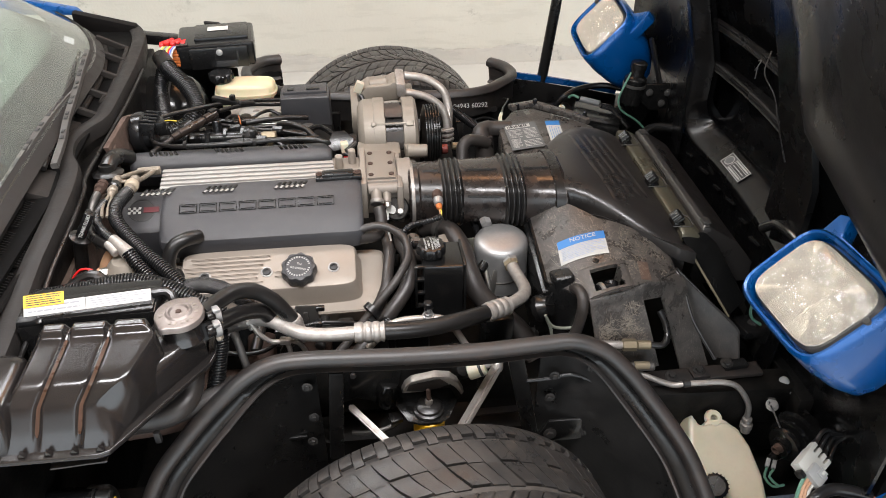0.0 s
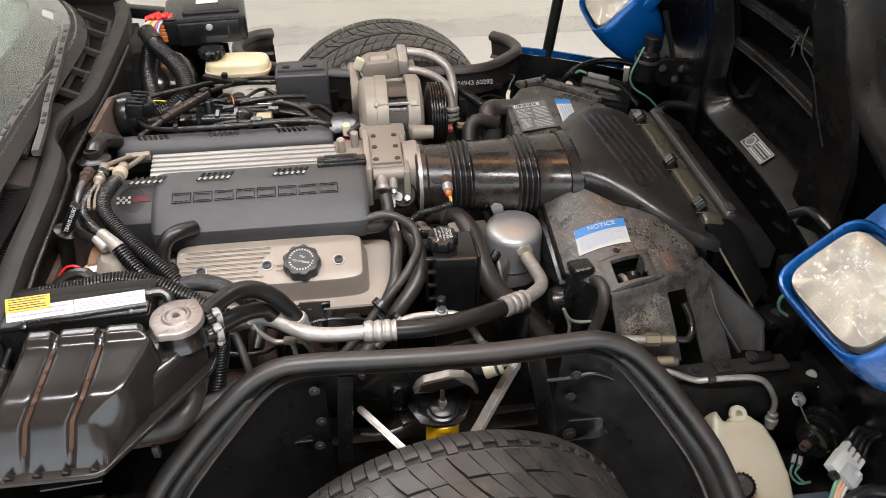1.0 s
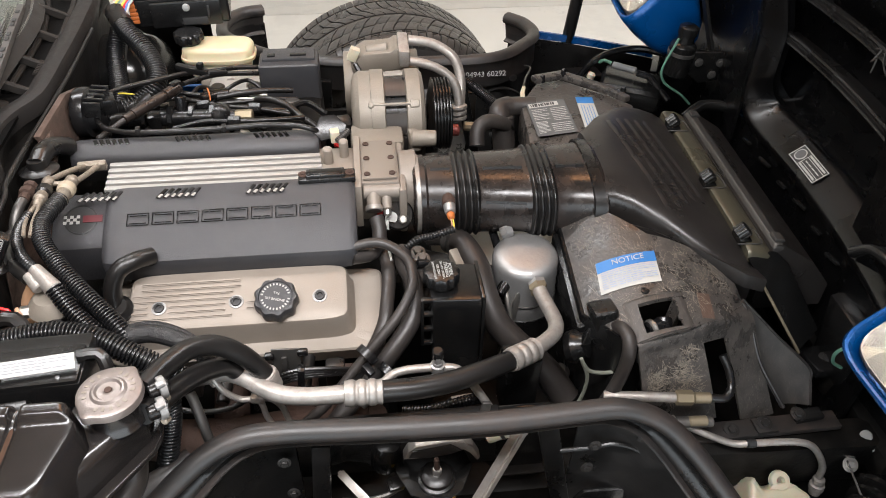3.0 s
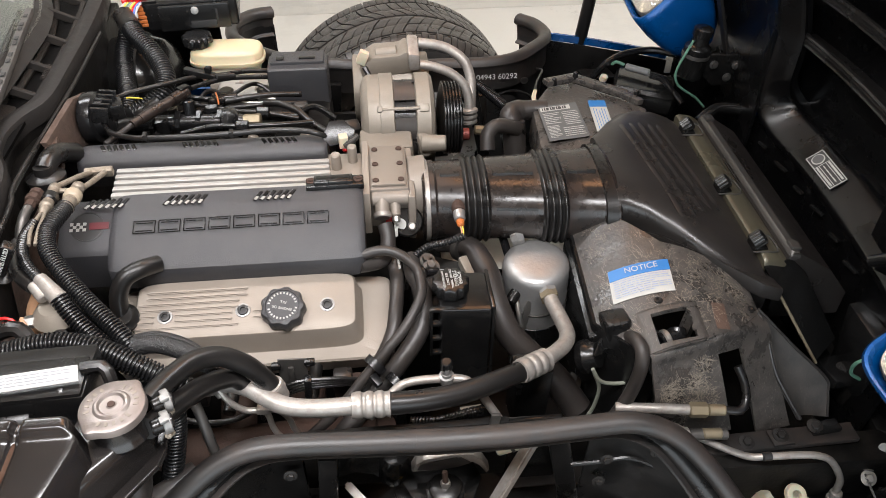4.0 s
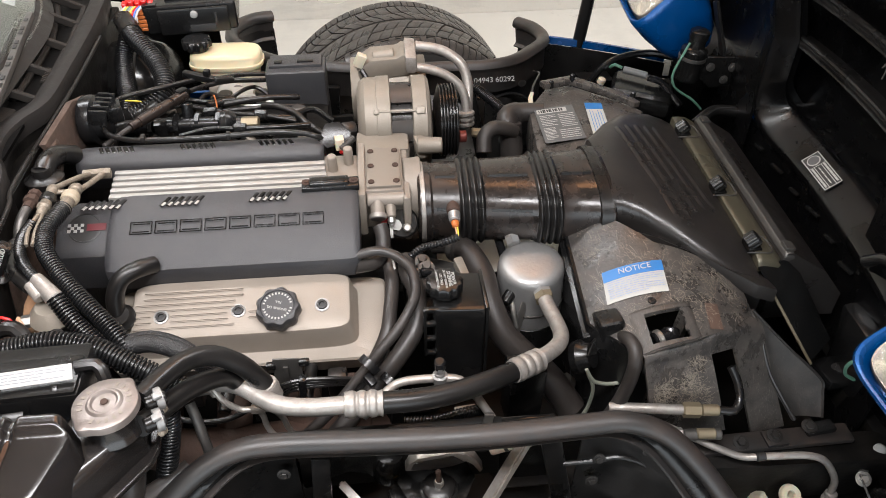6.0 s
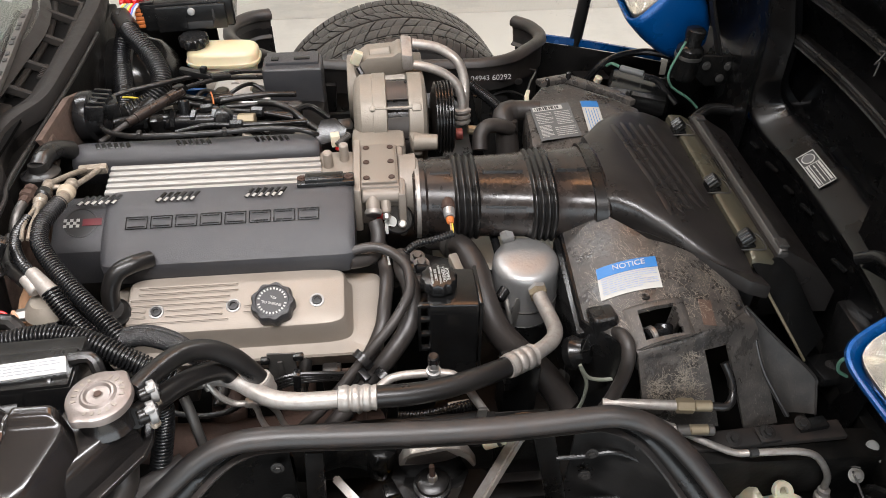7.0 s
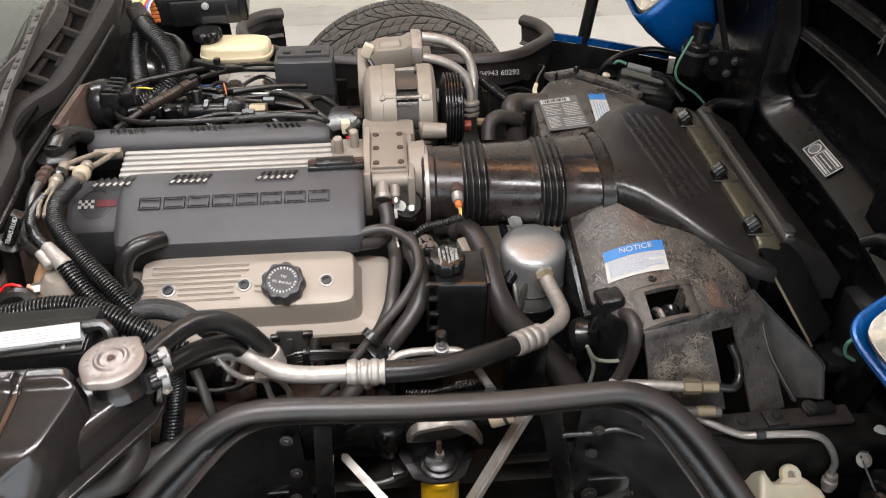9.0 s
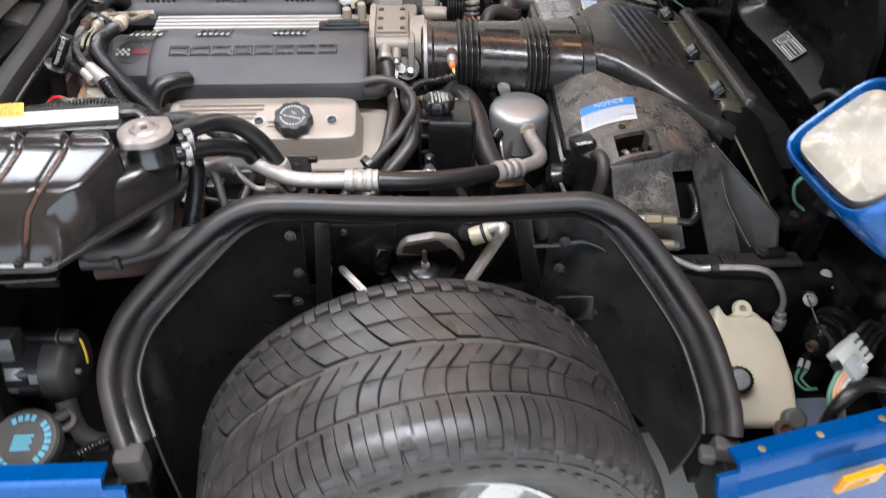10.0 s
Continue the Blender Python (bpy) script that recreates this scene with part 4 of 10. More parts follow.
def windscreen():
    root = thing("windscreen", (-0.75, 0, 0.9), "grey raked windscreen glass with a dark ceramic border", "windscreen")
    ob = part("glass", surf(BM(), lambda u, v: glass_at(1.72 * u - 0.86, v), 40, 12, 0.005), GLASS, root)
    ob.visible_shadow = False
    part("ceramic_band", surf(BM(), lambda u, v: glass_at(1.72 * u - 0.86, -0.01 + (0.105 + 0.05 * abs(2 * u - 1) ** 4) * v, 0.009), 40, 4, 0.002), FRIT, root, "dark ceramic border of the glass")
    # Made-up sheet follows the glass and carries its pale reflection.
    part("reflection_sheet", surf(BM(), lambda u, v: glass_at((1.72 * u - 0.86) * 0.94, 0.04 + 0.93 * v, 0.045), 30, 8, 0.006), GLASSPALE, root, "pale sheet close under the glass, standing in for its reflection")
    part("lower_trim", surf(BM(), lambda u, v: glass_at(1.72 * u - 0.86, 0.012 - 0.030 * v, -0.003 + 0.012 * v), 40, 2, 0.008), SEAL, root, "greyed rubber edge of the glass")
    tag = [glass_at(0.455, 0.050, 0.004), glass_at(0.500, 0.050, 0.004), glass_at(0.500, 0.072, 0.004), glass_at(0.455, 0.072, 0.004)]
    part("inspection_tag", prism(BM(), tag, (0, 0, -0.001), 0), GREYPL, root, "small pale tag behind the glass")
    return root


windscreen()


def cowl():
    root = thing("windscreen_cowl", (-0.70, 0, 0.85), "weathered black cowl with air grilles below the windscreen", "cowl")

    def top(u, v):
        y = -0.78 + 1.56 * u
        x0 = glass_x(y) - 0.016
        x1 = -0.648 - 0.03 * (y / 0.7) ** 2 - 0.036 * math.exp(-((y - 0.04) / 0.07) ** 2)
        return Vector((x0 + (x1 - x0) * v, y, 0.850 + 0.016 * (1 - (y / 0.78) ** 2) - 0.035 * v - 0.025 * math.sin(math.pi * v)))
    part("panel", surf(BM(), top, 40, 6, 0.006), COWL, root)
    part("well_shade_sheet", surf(BM(), lambda u, v: top((0.17 + 0.44 * u + 0.78) / 1.56, 0.22 + 0.74 * v) + Vector((0, 0, 0.005)), 12, 6, 0.003), WELLSHADE, root, "near-black sheet standing in for the shaded open wells of the cowl")
    # Added sheet closes the gap under the glass foot, coloured like deep shade.
    part("plenum", surf(BM(), lambda u, v: Vector((cowl_x(1.6 * u - 0.8) - 0.14 + 0.17 * v, 1.6 * u - 0.8, 0.822 + 0.02 * (1 - (2 * u - 1) ** 2))), 24, 2, 0.006), WELLSHADE, root)

    def at(y, v):
        return top((y + 0.78) / 1.56, v)
    # open webs towards the far side; the near-black sheet between them paints shaded wells
    bm = BM()
    for y in (0.17, 0.27, 0.385, 0.50, 0.60):
        p0, p1 = at(y, 0.22), at(y, 0.98)
        box(bm, (p0 + p1) / 2 + Vector((0, 0, 0.014)), ((p1 - p0).length * 1.1, 0.011, 0.016), (0, 30, 8), 0.002, 1)
    for v in (0.35, 0.8):
        for y0, y1 in ((0.17, 0.28), (0.28, 0.41), (0.41, 0.54), (0.54, 0.60)):
            c = (at(y0, v) + at(y1, v)) / 2
            d = at(y1, v) - at(y0, v)
            box(bm, c + Vector((0, 0, 0.015)), (0.012, d.length, 0.014), (0, 20, -math.degrees(math.atan2(d.x, d.y))), 0.003, 1)
    each("web", bm, COWLGREY, root)
    bm = BM()
    for k in range(9):
        box(bm, at(0.235 + 0.0062 * k, 0.86) + Vector((0, 0, 0.016)), (0.030, 0.0028, 0.006), (0, 30, 8), 0.0006, 1)
    each("louvre", bm, COWLGREY, root)
    # fine slats towards the near side
    bm = BM()
    for y0 in (-0.46, -0.36, -0.262):
        for k in range(13):
            y = y0 + k * 0.0066
            p0, p1 = at(y, 0.28), at(y, 0.86)
            box(bm, (p0 + p1) / 2 + Vector((0, 0, 0.005)), ((p1 - p0).length, 0.0018, 0.005), (0, 24, 0), 0.0005, 1)
    each("slat", bm, COWL, root)
    # Backing painted near-black for the shade between the slats.
    bm = BM()
    for y0 in (-0.46, -0.36, -0.262):
        box(bm, at(y0 + 0.040, 0.57) + Vector((0, 0, 0.0008)), (0.036, 0.086, 0.010), (0, 24, 0), 0.001, 1)
    each("slot_backing", bm, WELLSHADE, root)
    part("pivot_cover", box(BM(), at(0.10, 0.45) + Vector((0, 0, 0.012)), (0.05, 0.085, 0.022), (0, 24, 12), 0.006), COWLGREY, root)
    part("pivot_cover", box(BM(), at(-0.12, 0.40) + Vector((0, 0, 0.012)), (0.045, 0.10, 0.02), (0, 24, 6), 0.006), COWLGREY, root)
    part("rust_patch", box(BM(), at(-0.10, 0.75) + Vector((0, 0, 0.006)), (0.02, 0.05, 0.010), (0, 30, 14), 0.003), RUST, root)
    return root


cowl()
seal_pts = [(-0.66, -0.76, 0.775), (-0.645, -0.62, 0.795), (-0.645, -0.50, 0.805), (-0.648, -0.367, 0.820), (-0.646, -0.302, 0.828), (-0.645, -0.212, 0.835), (-0.648, -0.127, 0.840), (-0.657, -0.069, 0.842), (-0.680, -0.019, 0.842), (-0.689, 0.045, 0.842),
            (-0.677, 0.099, 0.842), (-0.651, 0.159, 0.842), (-0.649, 0.276, 0.842), (-0.653, 0.456, 0.840), (-0.667, 0.62, 0.835), (-0.69, 0.72, 0.828), (-0.72, 0.79, 0.82)]


def weatherstrip():
    root = thing("hood_weatherstrip", (-0.65, 0, 0.83), "grey dusty rubber hood seal along the cowl edge", "weatherstrip")
    sec = [(-0.0135, 0.005), (-0.0125, -0.004), (-0.006, -0.008), (0.003, -0.009), (0.011, -0.006), (0.013, 0.002), (0.012, 0.034), (0.008, 0.034), (0.007, 0.010), (-0.010, 0.010)]
    sec = [(u * 1.40, v * 1.15 if v < 0.012 else v * 0.70) for u, v in sec]
    path = spline(seal_pts, 0.015)
    part("seal", sweep(BM(), path, lambda i, d: sec), SEAL, root, angle=50)
    part("wire", tube(BM(), [(p[0] + 0.028, p[1], p[2] - 0.012) for p in seal_pts[1:-1] if p[0] > -0.665], 0.004, 8), RUBBER, root)
    # Added near-black sheet stands in for the shaded gap below the seal.
    part("gap_sheet", surf(BM(), lambda u, v: path[int(u * (len(path) - 1))] + Vector((0.012 - 0.01 * v, 0, -0.01 - 0.26 * v)), 40, 2, 0.004), BAYBLACK, root)
    return root


weatherstrip()


def wiper(pts, label):
    root = thing("windscreen_wiper", pts[0], label, "wiper", "wipers")
    path = spline(pts, 0.02)
    sec = [(-0.0075, 0.0), (-0.006, -0.007), (0.006, -0.007), (0.0075, 0.0), (0.006, 0.005), (-0.006, 0.005)]
    part("arm", sweep(BM(), path, lambda i, d: sec), WIPER, root, "greyed wiper arm with a pierced spine")
    bm = BM()
    for i in range(3, len(path) - 2):
        if i % 3:
            d = (path[i + 1] - path[i - 1]).normalized()
            box(bm, path[i] + Vector((0, 0, 0.0085)), (0.013, 0.0078, 0.0024), (0, 0, math.degrees(math.atan2(d.y, d.x))), 0.001, 1)
    each("hole", bm, INK, root)
    part("blade", tube(BM(), [Vector(p) + Vector((-0.022, 0, -0.004)) for p in pts], 0.006, 8), RUBBER, root)
    return root


wiper([(-0.715, 0.245, 0.878), (-0.722, 0.16, 0.884), (-0.724, 0.028, 0.889), (-0.727, -0.091, 0.885), (-0.728, -0.214, 0.880), (-0.735, -0.40, 0.874), (-0.75, -0.60, 0.866)], "greyed black wiper arm lying along the foot of the windscreen")
wiper([(-0.674, -0.092, 0.864), (-0.682, 0.0, 0.871), (-0.691, 0.07, 0.880), (-0.704, 0.203, 0.890), (-0.719, 0.31, 0.892), (-0.737, 0.43, 0.890)], "greyed black wiper arm lying along the foot of the windscreen")

pillar = thing("fender_corner", (-0.9, 0.79, 0.8), "dark blue painted fender corner behind the cowl", "fender")
part("edge", prism(BM(), [(-1.30, 0.835, 0.922), (-0.994, 0.815, 0.897), (-0.867, 0.787, 0.879), (-0.85, 0.787, 0.862), (-1.30, 0.835, 0.865)], (0, 0.03, 0), 0.005), BLUE, pillar)
part("inner_trim", prism(BM(), [(-0.87, 0.765, 0.878), (-0.70, 0.74, 0.842), (-0.69, 0.74, 0.80), (-0.87, 0.765, 0.83)], (0, 0.03, 0), 0.005), COWL, pillar)
sidetrim = thing("cowl_corner_panel", (-0.72, 0.72, 0.78), "black plastic corner panel beside the cowl", "panel")
part("panel", box(BM(), (-0.60, 0.735, 0.80), (0.24, 0.035, 0.03), (0, 6, -4), 0.008), BLACK, sidetrim)
part("fin", prism(BM(), [(-0.50, 0.73, 0.80), (-0.40, 0.73, 0.80), (-0.47, 0.73, 0.845), (-0.51, 0.73, 0.85)], (0, 0.012, 0), 0.003), HOODGREY, sidetrim)

# ---- hood, standing open on its front hinge ----
def hood_x(y, z):
    return 0.752 - 0.28 * y * y - 0.30 * max(0.0, z - 0.88)


def hood():
    root = thing("open_hood", (0.95, 0, 0.4), "blue clamshell hood tipped open, its black inner side towards the engine", "car hood")

    def inner(u, v):
        y, z = 0.30 - 0.70 * u, 0.720 + 0.96 * v
        return Vector((hood_x(y, z) + 0.085, y, z))
    part("recess_panel", surf(BM(), inner, 24, 20, 0.004), HOODIN, root, "black recessed inner hood panel")

    # flange round the recess, turning up at its rounded corner
    route = spline([(0, -0.42, 0.700), (0, -0.30, 0.695), (0, -0.10, 0.692), (0, 0.10, 0.692), (0, 0.165, 0.693), (0, 0.205, 0.700), (0, 0.230, 0.718), (0, 0.240, 0.750), (0, 0.242, 0.82), (0, 0.242, 0.95), (0, 0.240, 1.15), (0, 0.235, 1.40), (0, 0.23, 1.68)], 0.012)
    prof = ((0.092, 0.022), (0.062, 0.025), (0.052, 0.030), (0.046, 0.0325), (0.041, 0.0305), (0.001, 0.0), (-0.003, -0.005), (-0.002, -0.012), (0.006, -0.028))
    nr = len(route) - 1

    def flange(u, v):
        i = int(round(u * nr))
        p = route[i]
        d = (route[min(nr, i + 1)] - route[max(0, i - 1)]).normalized()
        nrm = Vector((0, -d.z, d.y))
        k = min(7.999, v * 8)
        a, b = prof[int(k)], prof[int(k) + 1]
        t = k - int(k)
        q = p + nrm * (a[1] + (b[1] - a[1]) * t)
        depth = 1.0 - 0.55 * min(1.0, max(0.0, (p.z - 0.70) / 0.08))
        return Vector((hood_x(q.y, q.z) + (a[0] + (b[0] - a[0]) * t) * depth, q.y, q.z))
    part("recess_flange", surf(BM(), flange, nr, 24, 0.004), HOODIN, root, "black pressed flange round the recess", angle=60)

    def under(u, v):
        y = 0.27 - 0.66 * u
        return Vector((hood_x(y, 0.7) + 0.02 - 0.01 * v, y, 0.668 - 0.30 * v))
    part("hinge_panel", surf(BM(), under, 24, 4, 0.005), HOODIN, root)
    bm = BM()
    for k in range(7):
        y = 0.20 - 0.075 * k
        box(bm, (hood_x(y, 0.7) + 0.004, y, 0.640 - 0.004 * (k % 3)), (0.008, 0.026 + 0.01 * (k % 2), 0.006), (0, 0, 12), 0.002)
    each("hinge_tab", bm, PAINTED, root)

    for a, b, deep in (((0.31, 0.873), (-0.30, 0.865), 0.022), ((0.24, 0.968), (-0.30, 0.966), 0.045)):
        path = []
        for i in range(25):
            y, z = a[0] + (b[0] - a[0]) * i / 24, a[1] + (b[1] - a[1]) * i / 24 + 0.002 * math.sin(math.pi * i / 24)
            path.append(Vector((hood_x(min(y, 0.24), z) + deep, y, z)))
        sec = [(0.07, -0.014), (0.004, -0.011), (0.001, -0.008), (0.004, -0.005), (0.0, -0.002), (0.0, 0.003), (0.004, 0.005), (0.001, 0.008), (0.004, 0.011), (0.010, 0.012), (0.028, -0.011), (0.07, -0.012)]
        part("stiffening_rib", loft(BM(), [[p + Vector((u, 0, v)) for u, v in sec] for p in path]), HOODGREY, root)
    # side flanks that carry the headlamps
    for s in (-1, 1):
        def flank(u, v, s=s):
            y = 0.245 + 0.475 * u
            z = 0.40 + 1.3 * v
            return Vector((0.735 + 0.03 * math.sin(3 * u) - 0.28 * max(0, z - 0.95), s * y, z))
        part("flank_panel", surf(BM(), flank, 10, 16, 0.006), HOODIN, root)
    # inner fender skin of the near side, its free edge running down towards the camera
    EDGE = [(0.0, -0.186, 1.19), (0.22, -0.316, 1.095), (0.42, -0.409, 0.997), (0.62, -0.516, 0.972), (0.82, -0.656, 0.938), (1.0, -0.86, 0.90)]

    def skin(u, v):
        for (a, ya, za), (b, yb, zb) in zip(EDGE, EDGE[1:]):
            if u <= b:
                t = (u - a) / (b - a)
                y0, z0 = ya + (yb - ya) * t, za + (zb - za) * t
                break
        x0 = 0.662 - 0.06 * max(0.0, u - 0.4)
        bulge = 0.045 * math.sin(min(1.0, v * 2.2) * math.pi / 2) + 0.03 * math.exp(-((v - 0.24 - 0.1 * u) / 0.07) ** 2) * min(1.0, 3 * u)
        return Vector((x0 - bulge - 0.22 * v * v, y0 - 0.30 * v + 0.10 * v * v, z0 + 0.10 * v + 0.62 * v * v))
    part("inner_fender", surf(BM(), skin, 40, 30, 0.006), HOODGREY, root, "dark grey inner fender skin", angle=60)

    def column(u, v):
        z = 0.74 + 0.75 * v
        return Vector((0.735 - 0.24 * max(0, z - 0.88) - 0.02 * u, -0.215 - 0.16 * u + 0.16 * v * v, z))
    part("arch_column", surf(BM(), column, 8, 16, 0.012), HOODIN, root)

    # outer skin, towards the nose

    def outer(u, v):
        y = -0.86 + 1.72 * u
        return Vector((1.06 - 0.25 * y * y + 0.06 * math.sin(math.pi * v) - 0.28 * v, y, 0.34 + 1.40 * v))
    part("outer_skin", surf(BM(), outer, 24, 16, 0.006), BLUE, root, "blue outer hood skin")
    # wire lead with spring clip along the column
    part("lead_wire", tube(BM(), [(0.645, -0.22, 1.085), (0.618, -0.262, 1.062), (0.625, -0.30, 1.035), (0.63, -0.335, 0.985), (0.64, -0.36, 0.94)], 0.0013, 6), RUBBER, root)
    bm = BM()
    tube(bm, [(0.612, -0.243, 1.078), (0.606, -0.262, 1.086), (0.602, -0.256, 1.066), (0.596, -0.272, 1.078), (0.600, -0.266, 1.056)], 0.0012, 6)
    part("spring_clip", bm, DARKSTEEL, root)
    # plate with the emblem bars
    m = flat_frame((0.7555, 0.057, 0.6945), (0.0, -1, 0.0), (0.80, 0.0, 0.60)) @ pose(0, 0, 0.003)
    lab = part("data_plate", plate(BM(), m @ pose(0, 0, 0.004), 0.099, 0.036, 0.0015), INK, root, "small black and silver data plate")
    bm = BM()
    for x0, y0, w, hh in ((0.001, 0.001, 0.097, 0.0015), (0.001, 0.0335, 0.097, 0.0015), (0.001, 0.001, 0.0015, 0.034), (0.0965, 0.001, 0.0015, 0.034), (0.034, 0.0105, 0.062, 0.0012), (0.034, 0.0240, 0.062, 0.0012), (0.034, 0.001, 0.0012, 0.034), (0.040, 0.0165, 0.008, 0.0022), (0.051, 0.0165, 0.010, 0.0022), (0.064, 0.0165, 0.009, 0.0022), (0.076, 0.0165, 0.013, 0.0022)):
        plate(bm, m @ pose(x0, y0, 0.0056), w, hh, 0.0004, 0)
    lathe(bm, m @ Vector((0.018, 0.018, 0.0055)), m.to_3x3() @ Vector((0, 0, 1)), [(0, 0.0125), (0.0006, 0.0125), (0.0006, 0.0095), (0.0002, 0.0095)], 24)
    plate(bm, m @ pose(0.006, 0.0155, 0.0056), 0.025, 0.005, 0.0005, 0)
    bars(bm, m @ pose(0, 0, 0.0055), 0.036, 0.094, 0.0095, 0.0035, 1, 0.6, 3, False)
    bars(bm, m @ pose(0, 0, 0.0055), 0.036, 0.094, 0.0325, 0.0265, 1, 0.6, 5, False)
    part("plate_print", bm, PALE, lab, smooth=False)
    part("emblem_disc", lathe(BM(), m @ Vector((0.018, 0.018, 0.0058)), m.to_3x3() @ Vector((0, 0, 1)), [(0, 0.0105), (0.0008, 0.0105), (0.0008, 0.0)], 24), GREYLABEL, lab)
    return root


hood()


def headlamp(s):
    root = thing("pop_up_headlamp", (0.60, s * 0.60, 0.72), "rectangular sealed headlamp in a blue painted pop-up housing", "headlamp", "headlamps")
    l = Vector((0.548, s * 0.504, 0.79))
    ex, ey = Vector((0.03, s * 0.995, 0.07)).normalized(), Vector((0.69, s * 0.0, 0.72)).normalized()
    n = Vector((-0.715, 0, 0.70)).normalized()
    c = l + ex * 0.0935 + ey * 0.066
    hx, hy = 0.0970, 0.0705

    def ring(mx, my, w, sh=0.0, power=5.0):
        return super_ring(c + n * w + ey * sh, ex, ey, hx + mx, hy + my, power, 48)
    bm = loft(BM(), [ring(0.006, 0.006, -0.04), ring(0.006, 0.006, 0.004), ring(0.008, 0.008, 0.009), ring(0.012, 0.011, 0.010), ring(0.016, 0.015, 0.006), ring(0.018, 0.017, -0.01),
                     ring(0.018, 0.016, -0.05, -0.002), ring(0.012, 0.008, -0.10, -0.006), ring(-0.002, -0.008, -0.15, -0.012), ring(-0.022, -0.032, -0.185, -0.016)], True)
    part("housing", bm, BLUE, root, "blue painted headlamp housing", angle=50)
    bm = BM()
    prism(bm, [c - ex * (hx + 0.018) + ey * (hy - 0.02) - n * 0.02, c - ex * (hx + 0.02) + ey * (hy + 0.045) - n * 0.015, c - ex * (hx + 0.002) + ey * (hy + 0.055) - n * 0.02,
               c - ex * (hx - 0.03) + ey * (hy + 0.02) - n * 0.01, c + ex * (hx - 0.01) + ey * (hy + 0.016) - n * 0.01, c + ex * (hx - 0.01) + ey * (hy + 0.005) - n * 0.02], -n * 0.03, 0.004)
    part("mounting_ear", bm, BLUE, root)
    bm = loft(BM(), [ring(0.0, 0.0, -0.012), ring(0.001, 0.001, -0.004), ring(-0.004, -0.004, 0.0)], True)
    part("bezel", bm, INK, root)
    part("adjuster_notch", cyl(BM(), c + ex * (hx + 0.008) + ey * hy * 0.36 + n * 0.002, c + ex * (hx + 0.008) + ey * hy * 0.36 + n * 0.0112, 0.0065, n=20), INK, root)
    # reflector bowl behind the lens

    def bowl(u, v):
        a, b = 2 * u - 1, 2 * v - 1
        r = (abs(a) ** 5 + abs(b) ** 5) ** 0.2
        k = max(abs(a), abs(b)) / r if r > 1e-6 else 1.0
        return c + ex * a * k * (hx - 0.008) + ey * b * k * (hy - 0.008) + n * (-0.040 + 0.040 * max(abs(a), abs(b)) ** 2.5)
    part("reflector", surf(BM(), bowl, 20, 16, 0.002), REFLECT, root)

    def glass(u, v):
        a, b = 2 * u - 1, 2 * v - 1
        col, row = int((a + 1) * 3.0), int((b + 1) * 2.5)
        kind = (col * 7 + row * 5 + col * row) % 4
        flute = (0.0004, 0.00025, 0.0004, 0.0001)[kind] * math.sin(a * 165)
        seam = -0.0004 if abs((a + 1) * 3.0 - round((a + 1) * 3.0)) < 0.03 or abs((b + 1) * 2.5 - round((b + 1) * 2.5)) < 0.04 else 0.0
        r = (abs(a) ** 5 + abs(b) ** 5) ** 0.2
        k = max(abs(a), abs(b)) / r if r > 1e-6 else 1.0
        return c + ex * a * k * (hx - 0.005) + ey * b * k * (hy - 0.005) + n * (0.011 - 0.007 * max(abs(a), abs(b)) ** 6 + flute + seam)
    ob = part("lens", surf(BM(), glass, 250, 50, 0.003), LAMPGLASS, root, "fluted clear glass lens, tinted beige for the reflected room", angle=80)
    ob.visible_shadow = False
    bm = BM()
    cyl(bm, c - n * 0.04, c - n * 0.012, 0.018, 0.014)
    part("bulb_cap", bm, DARKSTEEL, root)
    # motor, bracket and lead on the inner side
    o = Vector((0.685, s * 0.44, 0.60))
    if s < 0:
        bm = BM()
        cyl(bm, o + Vector((0, 0, 0.02)), o + Vector((0.02, 0, 0.13)), 0.030, 0.028, 24, 0.005)
        cyl(bm, o + Vector((0.021, 0, 0.128)), o + Vector((0.026, 0, 0.16)), 0.019, 0.017, 20, 0.004)
        part("motor", bm, PAINTED, root, "gloss black headlamp motor")
        part("bracket", prism(BM(), [o + Vector(p) for p in ((-0.02, 0.045, 0.05), (0.02, 0.045, 0.075), (0.085, 0.06, 0.07), (0.095, 0.06, 0.03), (0.05, 0.05, -0.02), (0.0, 0.045, -0.01))], (0, 0.008, 0.002), 0.002), PAINTED, root)
        spots = [o + Vector((dx, 0.055, dz)) for dx, dz in ((0.02, 0.035), (0.075, 0.05), (0.05, 0.0))]
        lead = [o + Vector(p) for p in ((-0.035, 0.02, 0.09), (-0.05, 0.04, 0.05), (-0.03, 0.06, 0.0), (0.0, 0.07, -0.03))]
    else:
        motor = part("motor", lathe(BM(), (0.654, 0.435, 0.680), (0.10, 0, 1), [(0, 0.0), (0, 0.027), (0.004, 0.030), (0.072, 0.030), (0.076, 0.027), (0.080, 0.020), (0.098, 0.019), (0.100, 0.022), (0.116, 0.022), (0.120, 0.016), (0.120, 0)], 32), PAINTED, root, "gloss black headlamp motor")
        part("band", lathe(BM(), (0.659, 0.435, 0.730), (0.10, 0, 1), [(0, 0.030), (0.001, 0.0315), (0.008, 0.0315), (0.009, 0.030)], 32), DARKSTEEL, motor)
        part("bracket", prism(BM(), [(0.668, 0.422, 0.723), (0.690, 0.420, 0.738), (0.760, 0.420, 0.735), (0.800, 0.420, 0.696), (0.770, 0.420, 0.668), (0.710, 0.420, 0.660), (0.676, 0.422, 0.690)], (0, 0.008, 0.002), 0.002), PAINTED, root)
